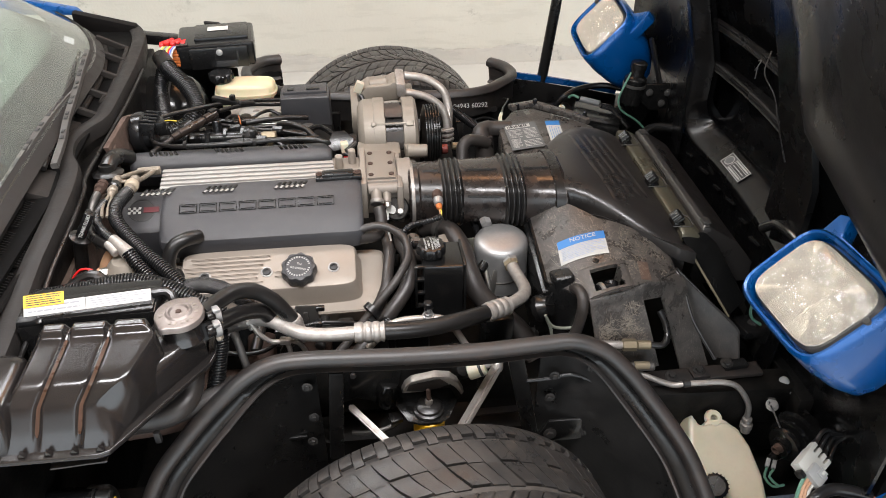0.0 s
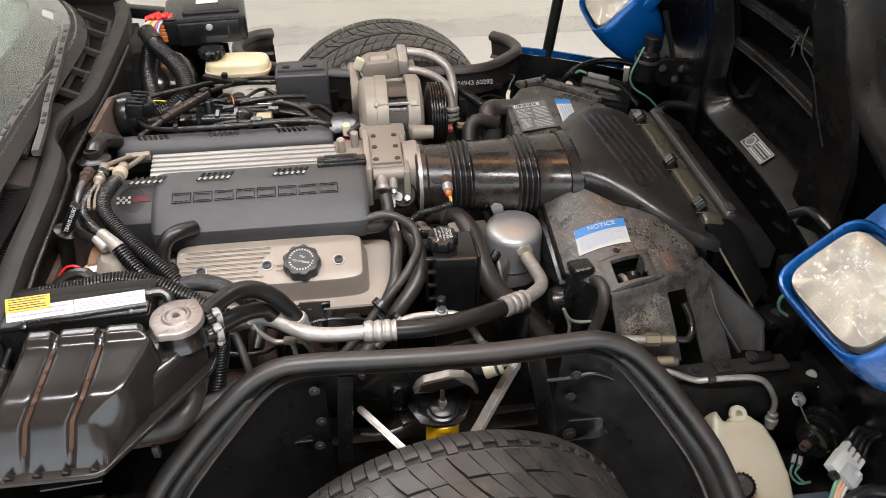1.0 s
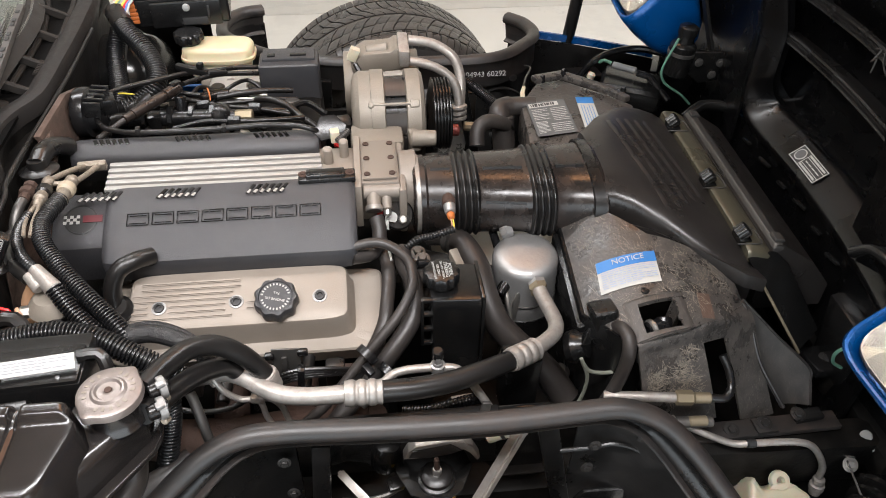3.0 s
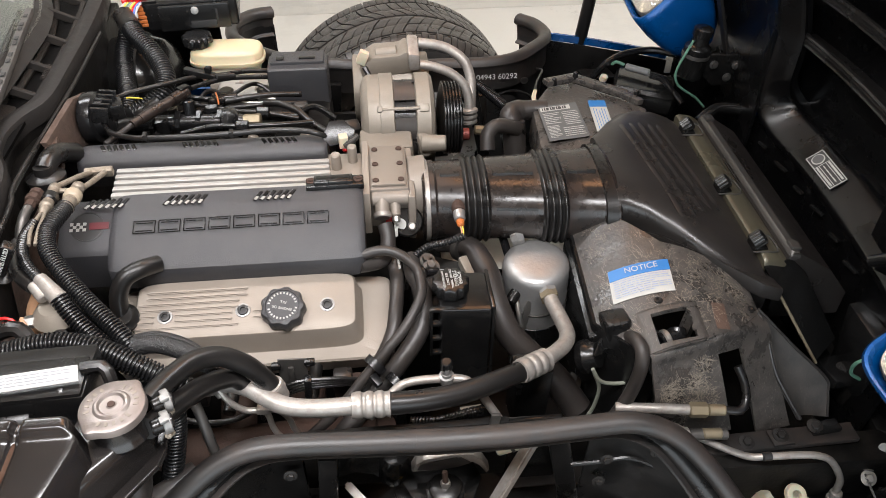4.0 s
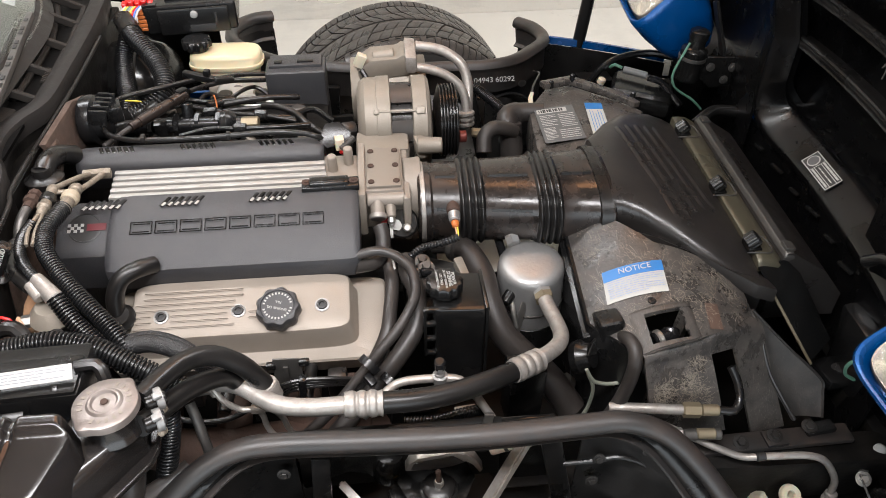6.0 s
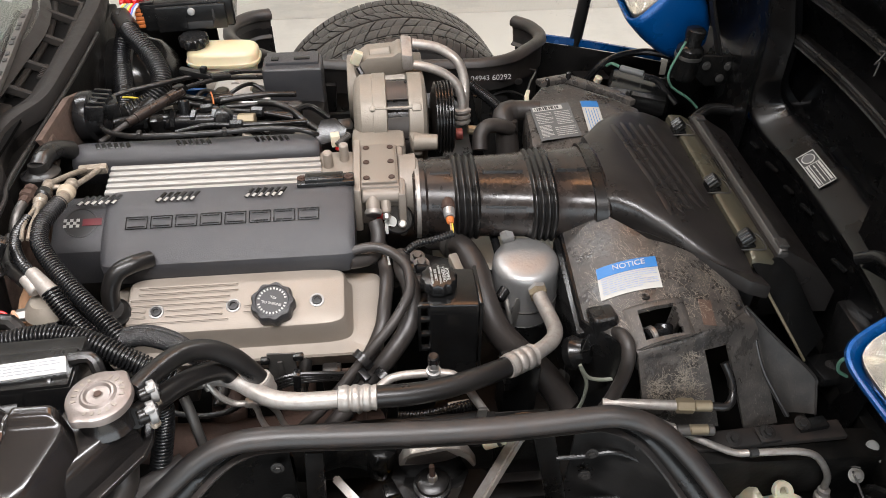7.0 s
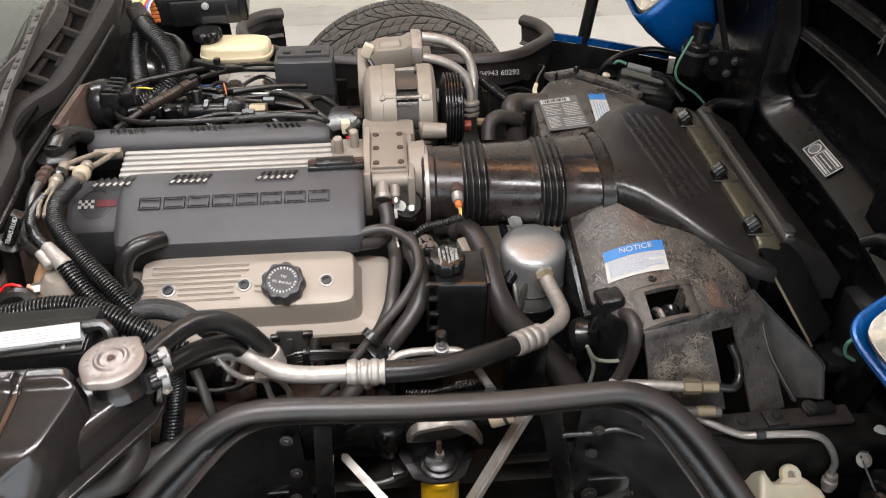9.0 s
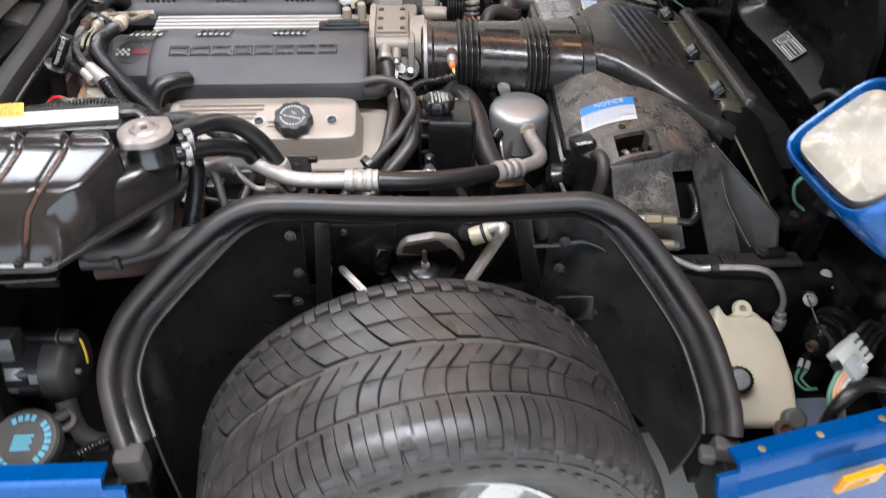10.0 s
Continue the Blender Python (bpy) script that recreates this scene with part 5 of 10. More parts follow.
        part("arm", flat_bar((0.735, 0.425, 0.715), (0.700, 0.470, 0.850), 0.020, (0.2, -1, 0.3), 0.008), CHASSIS, root)
        spots = [(0.700, 0.418, 0.715), (0.752, 0.418, 0.712), (0.738, 0.418, 0.682)]
        lead = [(0.640, 0.420, 0.775), (0.617, 0.420, 0.706), (0.622, 0.420, 0.675), (0.638, 0.420, 0.657), (0.675, 0.420, 0.632), (0.703, 0.420, 0.605)]
    bm = BM()
    for p in spots:
        bolt(bm, p, (0, -s, 0.1), 0.006, 0.006)
    each("fastener", bm, DARKSTEEL, root)
    part("lead", tube(BM(), spline(lead, 0.01), 0.0028, 8), GREEN, root, "pale green lead")
    return root


headlamp(-1)
headlamp(1)
prop = thing("hood_prop", (0.45, 0.75, 0.3), "matt black hood support strut", "strut")
part("rod", cyl(BM(), (0.462, 0.75, 0.45), (0.545, 0.75, 1.22), 0.017, 0.015), CHASSIS, prop)
part("end_fitting", cyl(BM(), (0.458, 0.75, 0.40), (0.464, 0.75, 0.47), 0.024), DARKSTEEL, prop)
stop = thing("bump_stop", (0.45, 0.885, 0.5), "black rubber hood bump stop on the fender edge", "bump stop")
part("stud", lathe(BM(), (0.46, 0.885, 0.53), (0, 0, 1), [(0, 0.014), (0.006, 0.014), (0.007, 0.006), (0.024, 0.006), (0.025, 0.013), (0.036, 0.013), (0.038, 0.009)], 18), RUBBER, stop)
shelf = thing("inner_fender_shelf", (0.65, 0.75, 0.4), "black inner fender shelf behind the far wheel arch", "fender")
part("ledge", box(BM(), (0.68, 0.79, 0.52), (0.50, 0.10, 0.012), (0, 3, -3), 0.004), CHASSIS, shelf)
part("inner_wall", box(BM(), (0.68, 0.70, 0.42), (0.50, 0.02, 0.22), (0, 3, -3), 0.004), CHASSIS, shelf)

# ---- engine ----
def vc_z(y):
    return 0.697 + (y + 0.25) * 0.37


def engine():
    root = thing("engine", (-0.28, 0, 0.2), "V8 engine with tan valve cover and charcoal plastic top covers", "engine")
    bm = BM()
    box(bm, (-0.27, 0, 0.40), (0.46, 0.34, 0.42), bev=0.02)
    box(bm, (-0.27, -0.20, 0.52), (0.42, 0.16, 0.20), (-20, 0, 0), 0.01)
    box(bm, (-0.27, 0.20, 0.52), (0.42, 0.16, 0.20), (20, 0, 0), 0.01)
    box(bm, (-0.02, 0.02, 0.42), (0.12, 0.30, 0.36), bev=0.02)
    part("block", bm, BAYBLACK, root, "engine block coloured near-black so the gaps read as shade")

    # near valve cover: a raised cap on a flange, on a slanted plane
    m = flat_frame((-0.27, -0.243, vc_z(-0.243)), (1, 0, 0), (0, 1, 0.37))

    def vring(hx, hy, z, cx=0.0, cy=0.0, power=9.0):
        return [m @ p for p in super_ring((cx, cy, z), (1, 0, 0), (0, 1, 0), hx, hy, power, 64)]
    bm = loft(BM(), [vring(0.212, 0.072, -0.085, 0, -0.010, 14), vring(0.212, 0.072, -0.050, 0, -0.010, 14), vring(0.209, 0.069, -0.047, 0, -0.010, 14), vring(0.178, 0.056, -0.047, -0.012, -0.004),
                     vring(0.174, 0.054, -0.040, -0.012, -0.003), vring(0.168, 0.050, -0.008, -0.010, 0.0), vring(0.165, 0.047, -0.002, -0.010, 0.0), vring(0.160, 0.042, 0.0, -0.010, 0.0)], True)
    cover = part("valve_cover", bm, TAN, root, "tan painted cast valve cover", angle=40)
    bm = BM()
    for k in range(7):
        y = -0.030 + k * 0.0098
        spans = ((-0.172, -0.146), (-0.118, -0.030), (0.0, 0.030)) if k in (1, 2) else ((-0.172, -0.020),) if k < 5 else ((-0.160, -0.008),)
        for a, b in spans:
            t = BM()
            bmesh.ops.create_cube(t, size=1)
            for v in t.verts:
                v.co = Vector((v.co.x * (b - a), v.co.y * 0.0052, v.co.z * 0.0042))
            bmesh.ops.bevel(t, geom=t.edges[:], offset=0.0017, segments=2, affect="EDGES")
            merge(bm, t, m @ pose((a + b) / 2, y, 0.0011))
    each("cast_rib", bm, TAN, cover)
    nrm = m.to_3x3() @ Vector((0, 0, 1))
    for x, y in ((-0.401, -0.254), (-0.285, -0.251), (-0.157, -0.250)):
        p = Vector((x, y, vc_z(y)))
        b = part("cover_bolt", lathe(BM(), p, nrm, [(-0.001, 0.0118), (0.0016, 0.0112), (0.0019, 0.0090), (0.0002, 0.0086)], 24), CANALU, cover, "bright washer of a sunken bolt")
        part("socket_head", lathe(BM(), p, nrm, [(0.0, 0.0080), (0.0032, 0.0075), (0.0036, 0.0045), (0.001, 0.0040), (0.001, 0)], 18), INK, b)
    # oil filler cap
    p = Vector((-0.222, -0.258, vc_z(-0.258)))
    mc = flat_frame(p, (1, 0, 0), (0, 1, 0.37))
    bm = BM()
    rings = []
    for z, r in ((0.0, 0.030), (0.004, 0.0325), (0.020, 0.0325), (0.0245, 0.030), (0.026, 0.0255), (0.0245, 0.0245)):
        rings.append([mc @ Vector(((r + (0.0016 * math.cos(2 * math.pi * 9 * k / 72) if r > 0.027 else 0)) * math.cos(2 * math.pi * k / 72), (r + (0.0016 * math.cos(2 * math.pi * 9 * k / 72) if r > 0.027 else 0)) * math.sin(2 * math.pi * k / 72), z)) for k in range(72)])
    loft(bm, rings)
    cap = part("oil_filler_cap", bm, COVER, cover, "charcoal knurled oil filler cap with pale lettering")
    lettering("cap_print", "ENGINE OIL", 0.0058, mc @ pose(0, 0, 0, 0, 0, 165) @ pose(0, 0.004, 0.0248), PALE, cap)
    lettering("cap_print", "FILL", 0.0058, mc @ pose(0, 0, 0, 0, 0, 165) @ pose(0, -0.006, 0.0248), PALE, cap)
    bm = BM()
    for k in range(26):
        a = 2 * math.pi * k / 26
        if k % 13 in (0,):
            continue
        plate(bm, mc @ pose(0, 0, 0, 0, 0, math.degrees(a)) @ pose(0.0190, -0.0011, 0.0246), 0.0034, 0.0022, 0.0004, 0)
    part("rim_print", bm, PALE, cap, smooth=False)
    # breather elbow at the back of the cover
    bm = tube(BM(), [(-0.410, -0.190, 0.748), (-0.430, -0.210, 0.757), (-0.452, -0.224, 0.752), (-0.464, -0.238, 0.730), (-0.465, -0.250, 0.700)], 0.0135, 16)
    part("breather_elbow", bm, RUBBER, root, "black rubber breather elbow")
    part("grommet", lathe(BM(), (-0.462, -0.252, 0.694), nrm, [(0, 0.024), (0.006, 0.024), (0.010, 0.019), (0.016, 0.017)], 24), RUBBER, root)

    # charcoal covers over the fuel rails
    def rail_cover(s, x0, x1, deep):
        prof = [(0.052, 0.765), (0.060, 0.786), (0.068, 0.7915), (0.090, 0.7905), (0.106, 0.786), (0.150, 0.772), (0.188, 0.750), (0.197, 0.742), (0.200, 0.732), (0.196, 0.705), (0.15, 0.70), (0.07, 0.72)]
        if s > 0:
            prof = [(0.043, 0.752), (0.0435, 0.768), (0.047, 0.777), (0.053, 0.784), (0.062, 0.7885), (0.080, 0.7905), (0.090, 0.788), (0.099, 0.780), (0.106, 0.765), (0.110, 0.735), (0.10, 0.72), (0.06, 0.72)]
        rings = []
        xs = [x0, x0 + 0.004, x0 + 0.012, x0 + 0.03, (x0 + x1) / 2, x1 - 0.03, x1 - 0.012, x1 - 0.004, x1]
        for i, x in enumerate(xs):
            k = (0.86, 0.94, 0.985, 1, 1, 1, 0.985, 0.94, 0.86)[i]
            cyy, czz = (0.125, 0.74) if s < 0 else (0.078, 0.75)
            rings.append([Vector((x, s * (cyy + (yy - cyy) * k), czz + (zz - czz) * k)) for yy, zz in prof])
        return loft(BM(), rings)
    near = part("fuel_rail_cover", rail_cover(-1, -0.488, -0.094, 1), COVER, root, "charcoal grained plastic cover with raised emblem bars", angle=28)
    # lower shelf of the near cover at its rear end
    bm = BM()
    prof = [(-0.050, 0.760), (-0.062, 0.778), (-0.085, 0.778), (-0.115, 0.764), (-0.145, 0.748), (-0.152, 0.738), (-0.155, 0.70), (-0.15, 0.67), (-0.06, 0.67)]
    loft(bm, [[Vector((x, -0.12 + (y + 0.12) * k, 0.735 + (z - 0.735) * k)) for y, z in prof] for x, k in ((-0.574, 0.85), (-0.570, 0.95), (-0.560, 1), (-0.482, 1.0))])
    part("cover_tail", bm, COVER, near, angle=28)
    m2 = flat_frame((-0.530, -0.112, 0.7655), (1, 0, 0), (0, 1, 0.5))
    bm = BM()
    lathe(bm, m2 @ Vector((0.0, 0, -0.0005)), m2.to_3x3() @ Vector((0, 0, 1)), [(0, 0.026), (0.0012, 0.026), (0.0016, 0.024), (0.0008, 0.0235), (0.0008, 0)], 32)
    emb = part("badge", bm, INK, near, "round badge with red and chequered bars")
    bm = BM()
    for i in range(5):
        for j in range(3):
            if (i + j) % 2 == 0:
                plate(bm, m2 @ pose(-0.026 + i * 0.005, -0.008 + j * 0.005, 0.0012), 0.005, 0.005, 0.0008, 0)
    part("badge_chequer", bm, PALE, emb, smooth=False)
    bm = BM()
    plate(bm, m2 @ pose(0.004, -0.006, 0.0012), 0.030, 0.012, 0.001, 0)
    part("badge_red", bm, surface("faded_red_print", (0.09, 0.012, 0.016), 0.4, bump=0.0), emb, smooth=False)
    # raised outline bars on the slope of the near cover
    m3 = flat_frame((-0.451, -0.147, 0.7745), (1, 0.006, 0), (0, 1, 0.37))
    bm = BM()
    pitch = 0.0383
    for k in range(8):
        x0 = k * pitch
        w, hgt, t = 0.0335, 0.0225, 0.0009
        for bx, by, bw, bh in ((x0, 0, w, t), (x0, hgt - t, w, t), (x0, 0, t, hgt), (x0 + w - t, 0, t, hgt), (x0 + 0.0038, 0.0038, w - 0.0076, t), (x0 + 0.0038, hgt - 0.0038 - t, w - 0.0076, t)):
            plate(bm, m3 @ pose(bx, by, -0.0012), bw, bh, 0.0022, 0.0003)
    each("emblem_bar", bm, BLACK, near, "row of thin raised outline bars", smooth=False)
    far = part("fuel_rail_cover", rail_cover(1, -0.585, -0.155, 1), COVER, root, "charcoal grained plastic fuel rail cover", angle=28)

    # slots: dark hollows with bright metal showing through in the near ones
    for s, par, groups in ((-1, near, (-0.503, -0.380, -0.240)), (1, far, (-0.520, -0.380, -0.243))):
        for x0 in groups:
            bm, bm2 = BM(), BM()
            for k in range(6):
                c = Vector((x0 - 0.022 + k * 0.0105, s * 0.088, 0.7912)) if s < 0 else Vector((x0 - 0.022 + k * 0.0105, 0.0745, 0.7902))
                box(bm, c, (0.0066, 0.026 if s < 0 else 0.018, 0.002), (0, 0, s * 25), 0.0009, 1)
                if s < 0:
                    box(bm2, c + Vector((-0.002, -0.007, 0.0006)), (0.0050, 0.010, 0.0016), (0, 0, s * 25), 0.0007, 1)
            each("vent_slot", bm, HOODIN, par, smooth=False)
            if s < 0:
                each("slot_metal", bm2, BRIGHT, par, smooth=False)
            else:
                bm2.free()

    # plenum between the covers: bright fins
    bm = BM()
    box(bm, (-0.31, 0.0, 0.735), (0.40, 0.125, 0.06), bev=0.006)
    part("intake_plenum", bm, ALU, root, "cast aluminium intake plenum")
    for k in range(5):
        bm = BM()
        y = -0.044 + k * 0.0172
        box(bm, (-0.326 - 0.0015 * k, y, 0.770), (0.360, 0.0118, 0.014), bev=0.0030)
        part("fin", bm, BRIGHT, root, "bright machined plenum fin" if k == 0 else "")
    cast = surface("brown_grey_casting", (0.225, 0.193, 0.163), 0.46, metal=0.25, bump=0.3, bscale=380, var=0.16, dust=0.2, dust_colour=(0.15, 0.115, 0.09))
    bm = BM()
    box(bm, (-0.124, 0.006, 0.738), (0.062, 0.105, 0.058), bev=0.007)
    cyl(bm, (-0.139, 0.014, 0.758), (-0.139, 0.012, 0.797), 0.0095, 0.0085)
    cyl(bm, (-0.111, 0.032, 0.758), (-0.111, 0.030, 0.800), 0.0090, 0.0080)
    part("plenum_neck", bm, TAN, root)
    part("neck_flange", box(BM(), (-0.0890, -0.004, 0.737), (0.0125, 0.158, 0.086), bev=0.003), TAN, root)
    part("spring_block", box(BM(), (-0.126, 0.062, 0.790), (0.016, 0.018, 0.022), (0, 0, 8), 0.002), CREAM, root)
    part("return_spring", loom(BM(), [(-0.122, 0.046, 0.788), (-0.112, 0.056, 0.792), (-0.100, 0.068, 0.796)], 0.0060, 0.0036, 0.35), DARKSTEEL, root)
    part("throttle_lever", prism(BM(), [(-0.165, 0.074, 0.790), (-0.150, 0.095, 0.812), (-0.125, 0.098, 0.812), (-0.105, 0.082, 0.800), (-0.108, 0.070, 0.785), (-0.150, 0.062, 0.780)], (0, 0.008, -0.006), 0.002), BLACK, root, "black throttle lever plate")
    bm = BM()
    box(bm, (-0.051, -0.002, 0.735), (0.066, 0.128, 0.079), bev=0.004)
    cyl(bm, (-0.020, 0.0, 0.722), (0.010, 0.0, 0.720), 0.058, 0.062, 32)
    box(bm, (-0.014, -0.008, 0.722), (0.014, 0.150, 0.092), bev=0.006)
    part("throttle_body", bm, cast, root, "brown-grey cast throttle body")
    pl = part("cover_plate", box(BM(), (-0.0510, -0.002, 0.7775), (0.0575, 0.116, 0.0045), bev=0.0015), TANPLATE, root, "brown grey riveted throttle plate")
    for x in (-0.0725, -0.0300):
        for y in (-0.048, -0.001, 0.044):
            part("plate_bolt", lathe(BM(), (x, y, 0.7798), (0, 0, 1), [(0, 0.0056), (0.002, 0.0054), (0.0028, 0.0040), (0.0018, 0.0026), (0.0018, 0)], 16), RUST, pl)
    bm = BM()
    cyl(bm, (-0.0815, -0.0665, 0.757), (-0.0170, -0.0665, 0.757), 0.0130, n=22)
    cyl(bm, (-0.0640, -0.066, 0.757), (-0.0640, -0.094, 0.737), 0.0125, 0.0120, n=18)
    cyl(bm, (-0.0430, -0.066, 0.756), (-0.0420, -0.090, 0.735), 0.0095, 0.0085, n=16)
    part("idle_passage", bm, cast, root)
    part("passage_plug", cyl(BM(), (-0.0165, -0.0665, 0.757), (-0.0085, -0.0665, 0.757), 0.0078, n=6), DARKSTEEL, root)
    part("hose_barb", lathe(BM(), (-0.0640, -0.088, 0.7415), (0, -0.82, -0.58), [(0, 0.0142), (0.003, 0.0148), (0.007, 0.0148), (0.009, 0.0130)], 20), ALUTUBE, root)
    part("stop_screw", cyl(BM(), (-0.0420, -0.090, 0.735), (-0.0418, -0.099, 0.728), 0.0066, n=14), STEEL, root)
    ax = Vector((0.05, -0.78, 0.62)).normalized()
    body = lathe(BM(), (-0.024, -0.062, 0.700), ax, [(0, 0.026), (0.012, 0.027), (0.020, 0.027), (0.023, 0.024), (0.023, 0)], 28)
    sens = part("throttle_sensor", body, BLACK, root, "round black throttle sensor")
    part("red_seal", lathe(BM(), (-0.0480, -0.070, 0.705), ax, [(0, 0.012), (0.010, 0.0125), (0.012, 0.010)], 20), RED, sens, "red sealing ring")
    fm = flat_frame(Vector((-0.036, -0.084, 0.712)) + ax * 0.004, (1, 0.05, 0.02), (0, 0.62, 0.78))
    half = [fm @ Vector((0.0105 * math.cos(radians(a)), 0.0105 * math.sin(radians(a)), 0)) for a in range(-60, 181, 15)] + [fm @ Vector((-0.0105, -0.020, 0)), fm @ Vector((-0.0055, -0.020, 0)), fm @ Vector((-0.0050, -0.006, 0))]
    part("sensor_sticker", prism(BM(), half, ax * 0.0012, 0), WHITE, sens)
    part("sensor_bolt", cyl(BM(), (-0.0165, -0.084, 0.706), (-0.0160, -0.096, 0.716), 0.0072, n=12), STEEL, sens)
    # pressure sensor on the plenum
    bm = BM()
    box(bm, (-0.139, -0.068, 0.7925), (0.094, 0.027, 0.012), (0, 0, 2), bev=0.003)
    box(bm, (-0.141, -0.068, 0.7990), (0.064, 0.021, 0.010), (0, 0, 2), bev=0.003)
    key = part("map_sensor", bm, BLACK, root, "black plastic pressure sensor")
    part("sensor_lid", box(BM(), (-0.141, -0.068, 0.8042), (0.054, 0.013, 0.002), (0, 0, 2), bev=0.001), PAINTED, key)
    for x in (-0.178, -0.101):
        part("screw", bolt(BM(), (x, -0.067 + 0.0008, 0.7985), (0, 0, 1), 0.0046, 0.004), RUST, key)
    # exhaust manifold glimpsed below the valve cover
    bm = BM()
    tube(bm, [(-0.46, -0.345, 0.50), (-0.38, -0.37, 0.515), (-0.28, -0.37, 0.515), (-0.16, -0.36, 0.51), (-0.08, -0.33, 0.47)], 0.034, 16)
    for x in (-0.42, -0.31, -0.20, -0.12):
        cyl(bm, (x, -0.28, 0.56), (x, -0.36, 0.515), 0.028)
    part("exhaust_manifold", bm, RUST, root, "rusty exhaust manifold")
    bm = BM()
    for x in (-0.40, -0.30, -0.18):
        cyl(bm, (x, -0.30, 0.615), (x - 0.01, -0.37, 0.60), 0.010, n=12)
        box(bm, (x + 0.04, -0.325, 0.60), (0.03, 0.03, 0.04), bev=0.005)
    each("spark_plug_boot", bm, RUBBER, root)
    return root


engine()

# ---- distributor-end fuel fittings behind the engine ----
fit_root = thing("fuel_line_fittings", (-0.56, -0.07, 0.7), "brown stained metal fuel line fittings behind the engine", "fuel line")
part("clamp_block", box(BM(), (-0.533, 0.006, 0.788), (0.046, 0.013, 0.015), (12, 0, 5), 0.003), STAINED, fit_root, "stained clamp block")
for pts in ([(-0.5205, 0.0063, 0.790), (-0.530, -0.030, 0.797), (-0.538, -0.064, 0.806)], [(-0.5435, 0.0040, 0.790), (-0.553, -0.032, 0.806), (-0.5690, -0.076, 0.8205)]):
    part("rail_pipe", tube(BM(), spline(pts, 0.008), 0.0047, 10), STAINED, fit_root)
part("cross_arm", cyl(BM(), (-0.541, -0.074, 0.811), (-0.570, -0.088, 0.821), 0.0040, n=10), STAINED, fit_root)
a1, e1 = Vector((-0.02, -1, 0.10)), (-0.541, -0.064, 0.811)
part("elbow", lathe(BM(), e1, a1, [(-0.004, 0.0), (-0.003, 0.0075), (0.002, 0.0100), (0.009, 0.0105), (0.012, 0.0080), (0.019, 0.0080), (0.021, 0.0100), (0.025, 0.0100)], 18), STAINED, fit_root)
part("coupling", lathe(BM(), e1, a1, [(0.024, 0.0095), (0.025, 0.0130), (0.030, 0.0138), (0.038, 0.0132), (0.041, 0.0105)], 22), surface("yellowed_coupling", (0.36, 0.30, 0.22), 0.5, var=0.25, vscale=40), fit_root, "yellowed plastic coupling ring")
part("ferrule", lathe(BM(), e1, a1, [(0.040, 0.0095), (0.045, 0.0092), (0.046, 0.0105), (0.053, 0.0105), (0.062, 0.0118), (0.066, 0.0118)], 18), STAINED, fit_root)
a2, e2 = Vector((0.05, -1, 0.08)), (-0.5704, -0.0770, 0.8205)
part("elbow", lathe(BM(), e2, a2, [(-0.004, 0.0), (-0.003, 0.0070), (0.002, 0.0092), (0.010, 0.0092), (0.013, 0.0066), (0.026, 0.0066)], 18), STAINED, fit_root)
part("coupling", lathe(BM(), e2, a2, [(0.026, 0.0080), (0.027, 0.0118), (0.040, 0.0118), (0.043, 0.0085)], 20), RUBBER, fit_root)
part("ferrule", lathe(BM(), e2, a2, [(0.042, 0.0086), (0.050, 0.0086), (0.052, 0.0100), (0.057, 0.0100), (0.060, 0.0072), (0.072, 0.0066), (0.076, 0.0040)], 18), STAINED, fit_root)
for dx in (-0.0045, 0.0045):
    part("thin_pipe", tube(BM(), [(-0.5666 + dx * 0.5, -0.151, 0.8265), (-0.5660 + dx, -0.165, 0.828), (-0.5650 + dx * 1.2, -0.195, 0.829), (-0.5600 + dx, -0.225, 0.827)], 0.0030, 8), STAINED, fit_root)
part("nut", lathe(BM(), (-0.6005, -0.074, 0.812), (-0.04, -1, 0.0), [(0, 0.006), (0.002, 0.0105), (0.011, 0.0105), (0.013, 0.0070), (0.017, 0.0118), (0.027, 0.0118), (0.029, 0.0080), (0.042, 0.0085)], 8), RUST, fit_root, "rusty pipe nut")
part("down_pipe", tube(BM(), spline([(-0.602, -0.112, 0.812), (-0.607, -0.132, 0.806), (-0.611, -0.152, 0.790), (-0.609, -0.172, 0.765), (-0.598, -0.190, 0.735)], 0.008), 0.0078, 12), DARKSTEEL, fit_root)
part("bell", lathe(BM(), (-0.606, -0.026, 0.768), (0, 0.1, 1), [(0, 0.018), (0.015, 0.024), (0.032, 0.031), (0.037, 0.031), (0.040, 0.026), (0.043, 0.016), (0.055, 0.015)], 28), RUBBER, fit_root, "black rubber bell")
part("vacuum_elbow", tube(BM(), [(-0.606, -0.020, 0.812), (-0.604, 0.004, 0.818), (-0.598, 0.034, 0.812), (-0.585, 0.066, 0.79)], 0.0165, 16), RUBBER, fit_root)

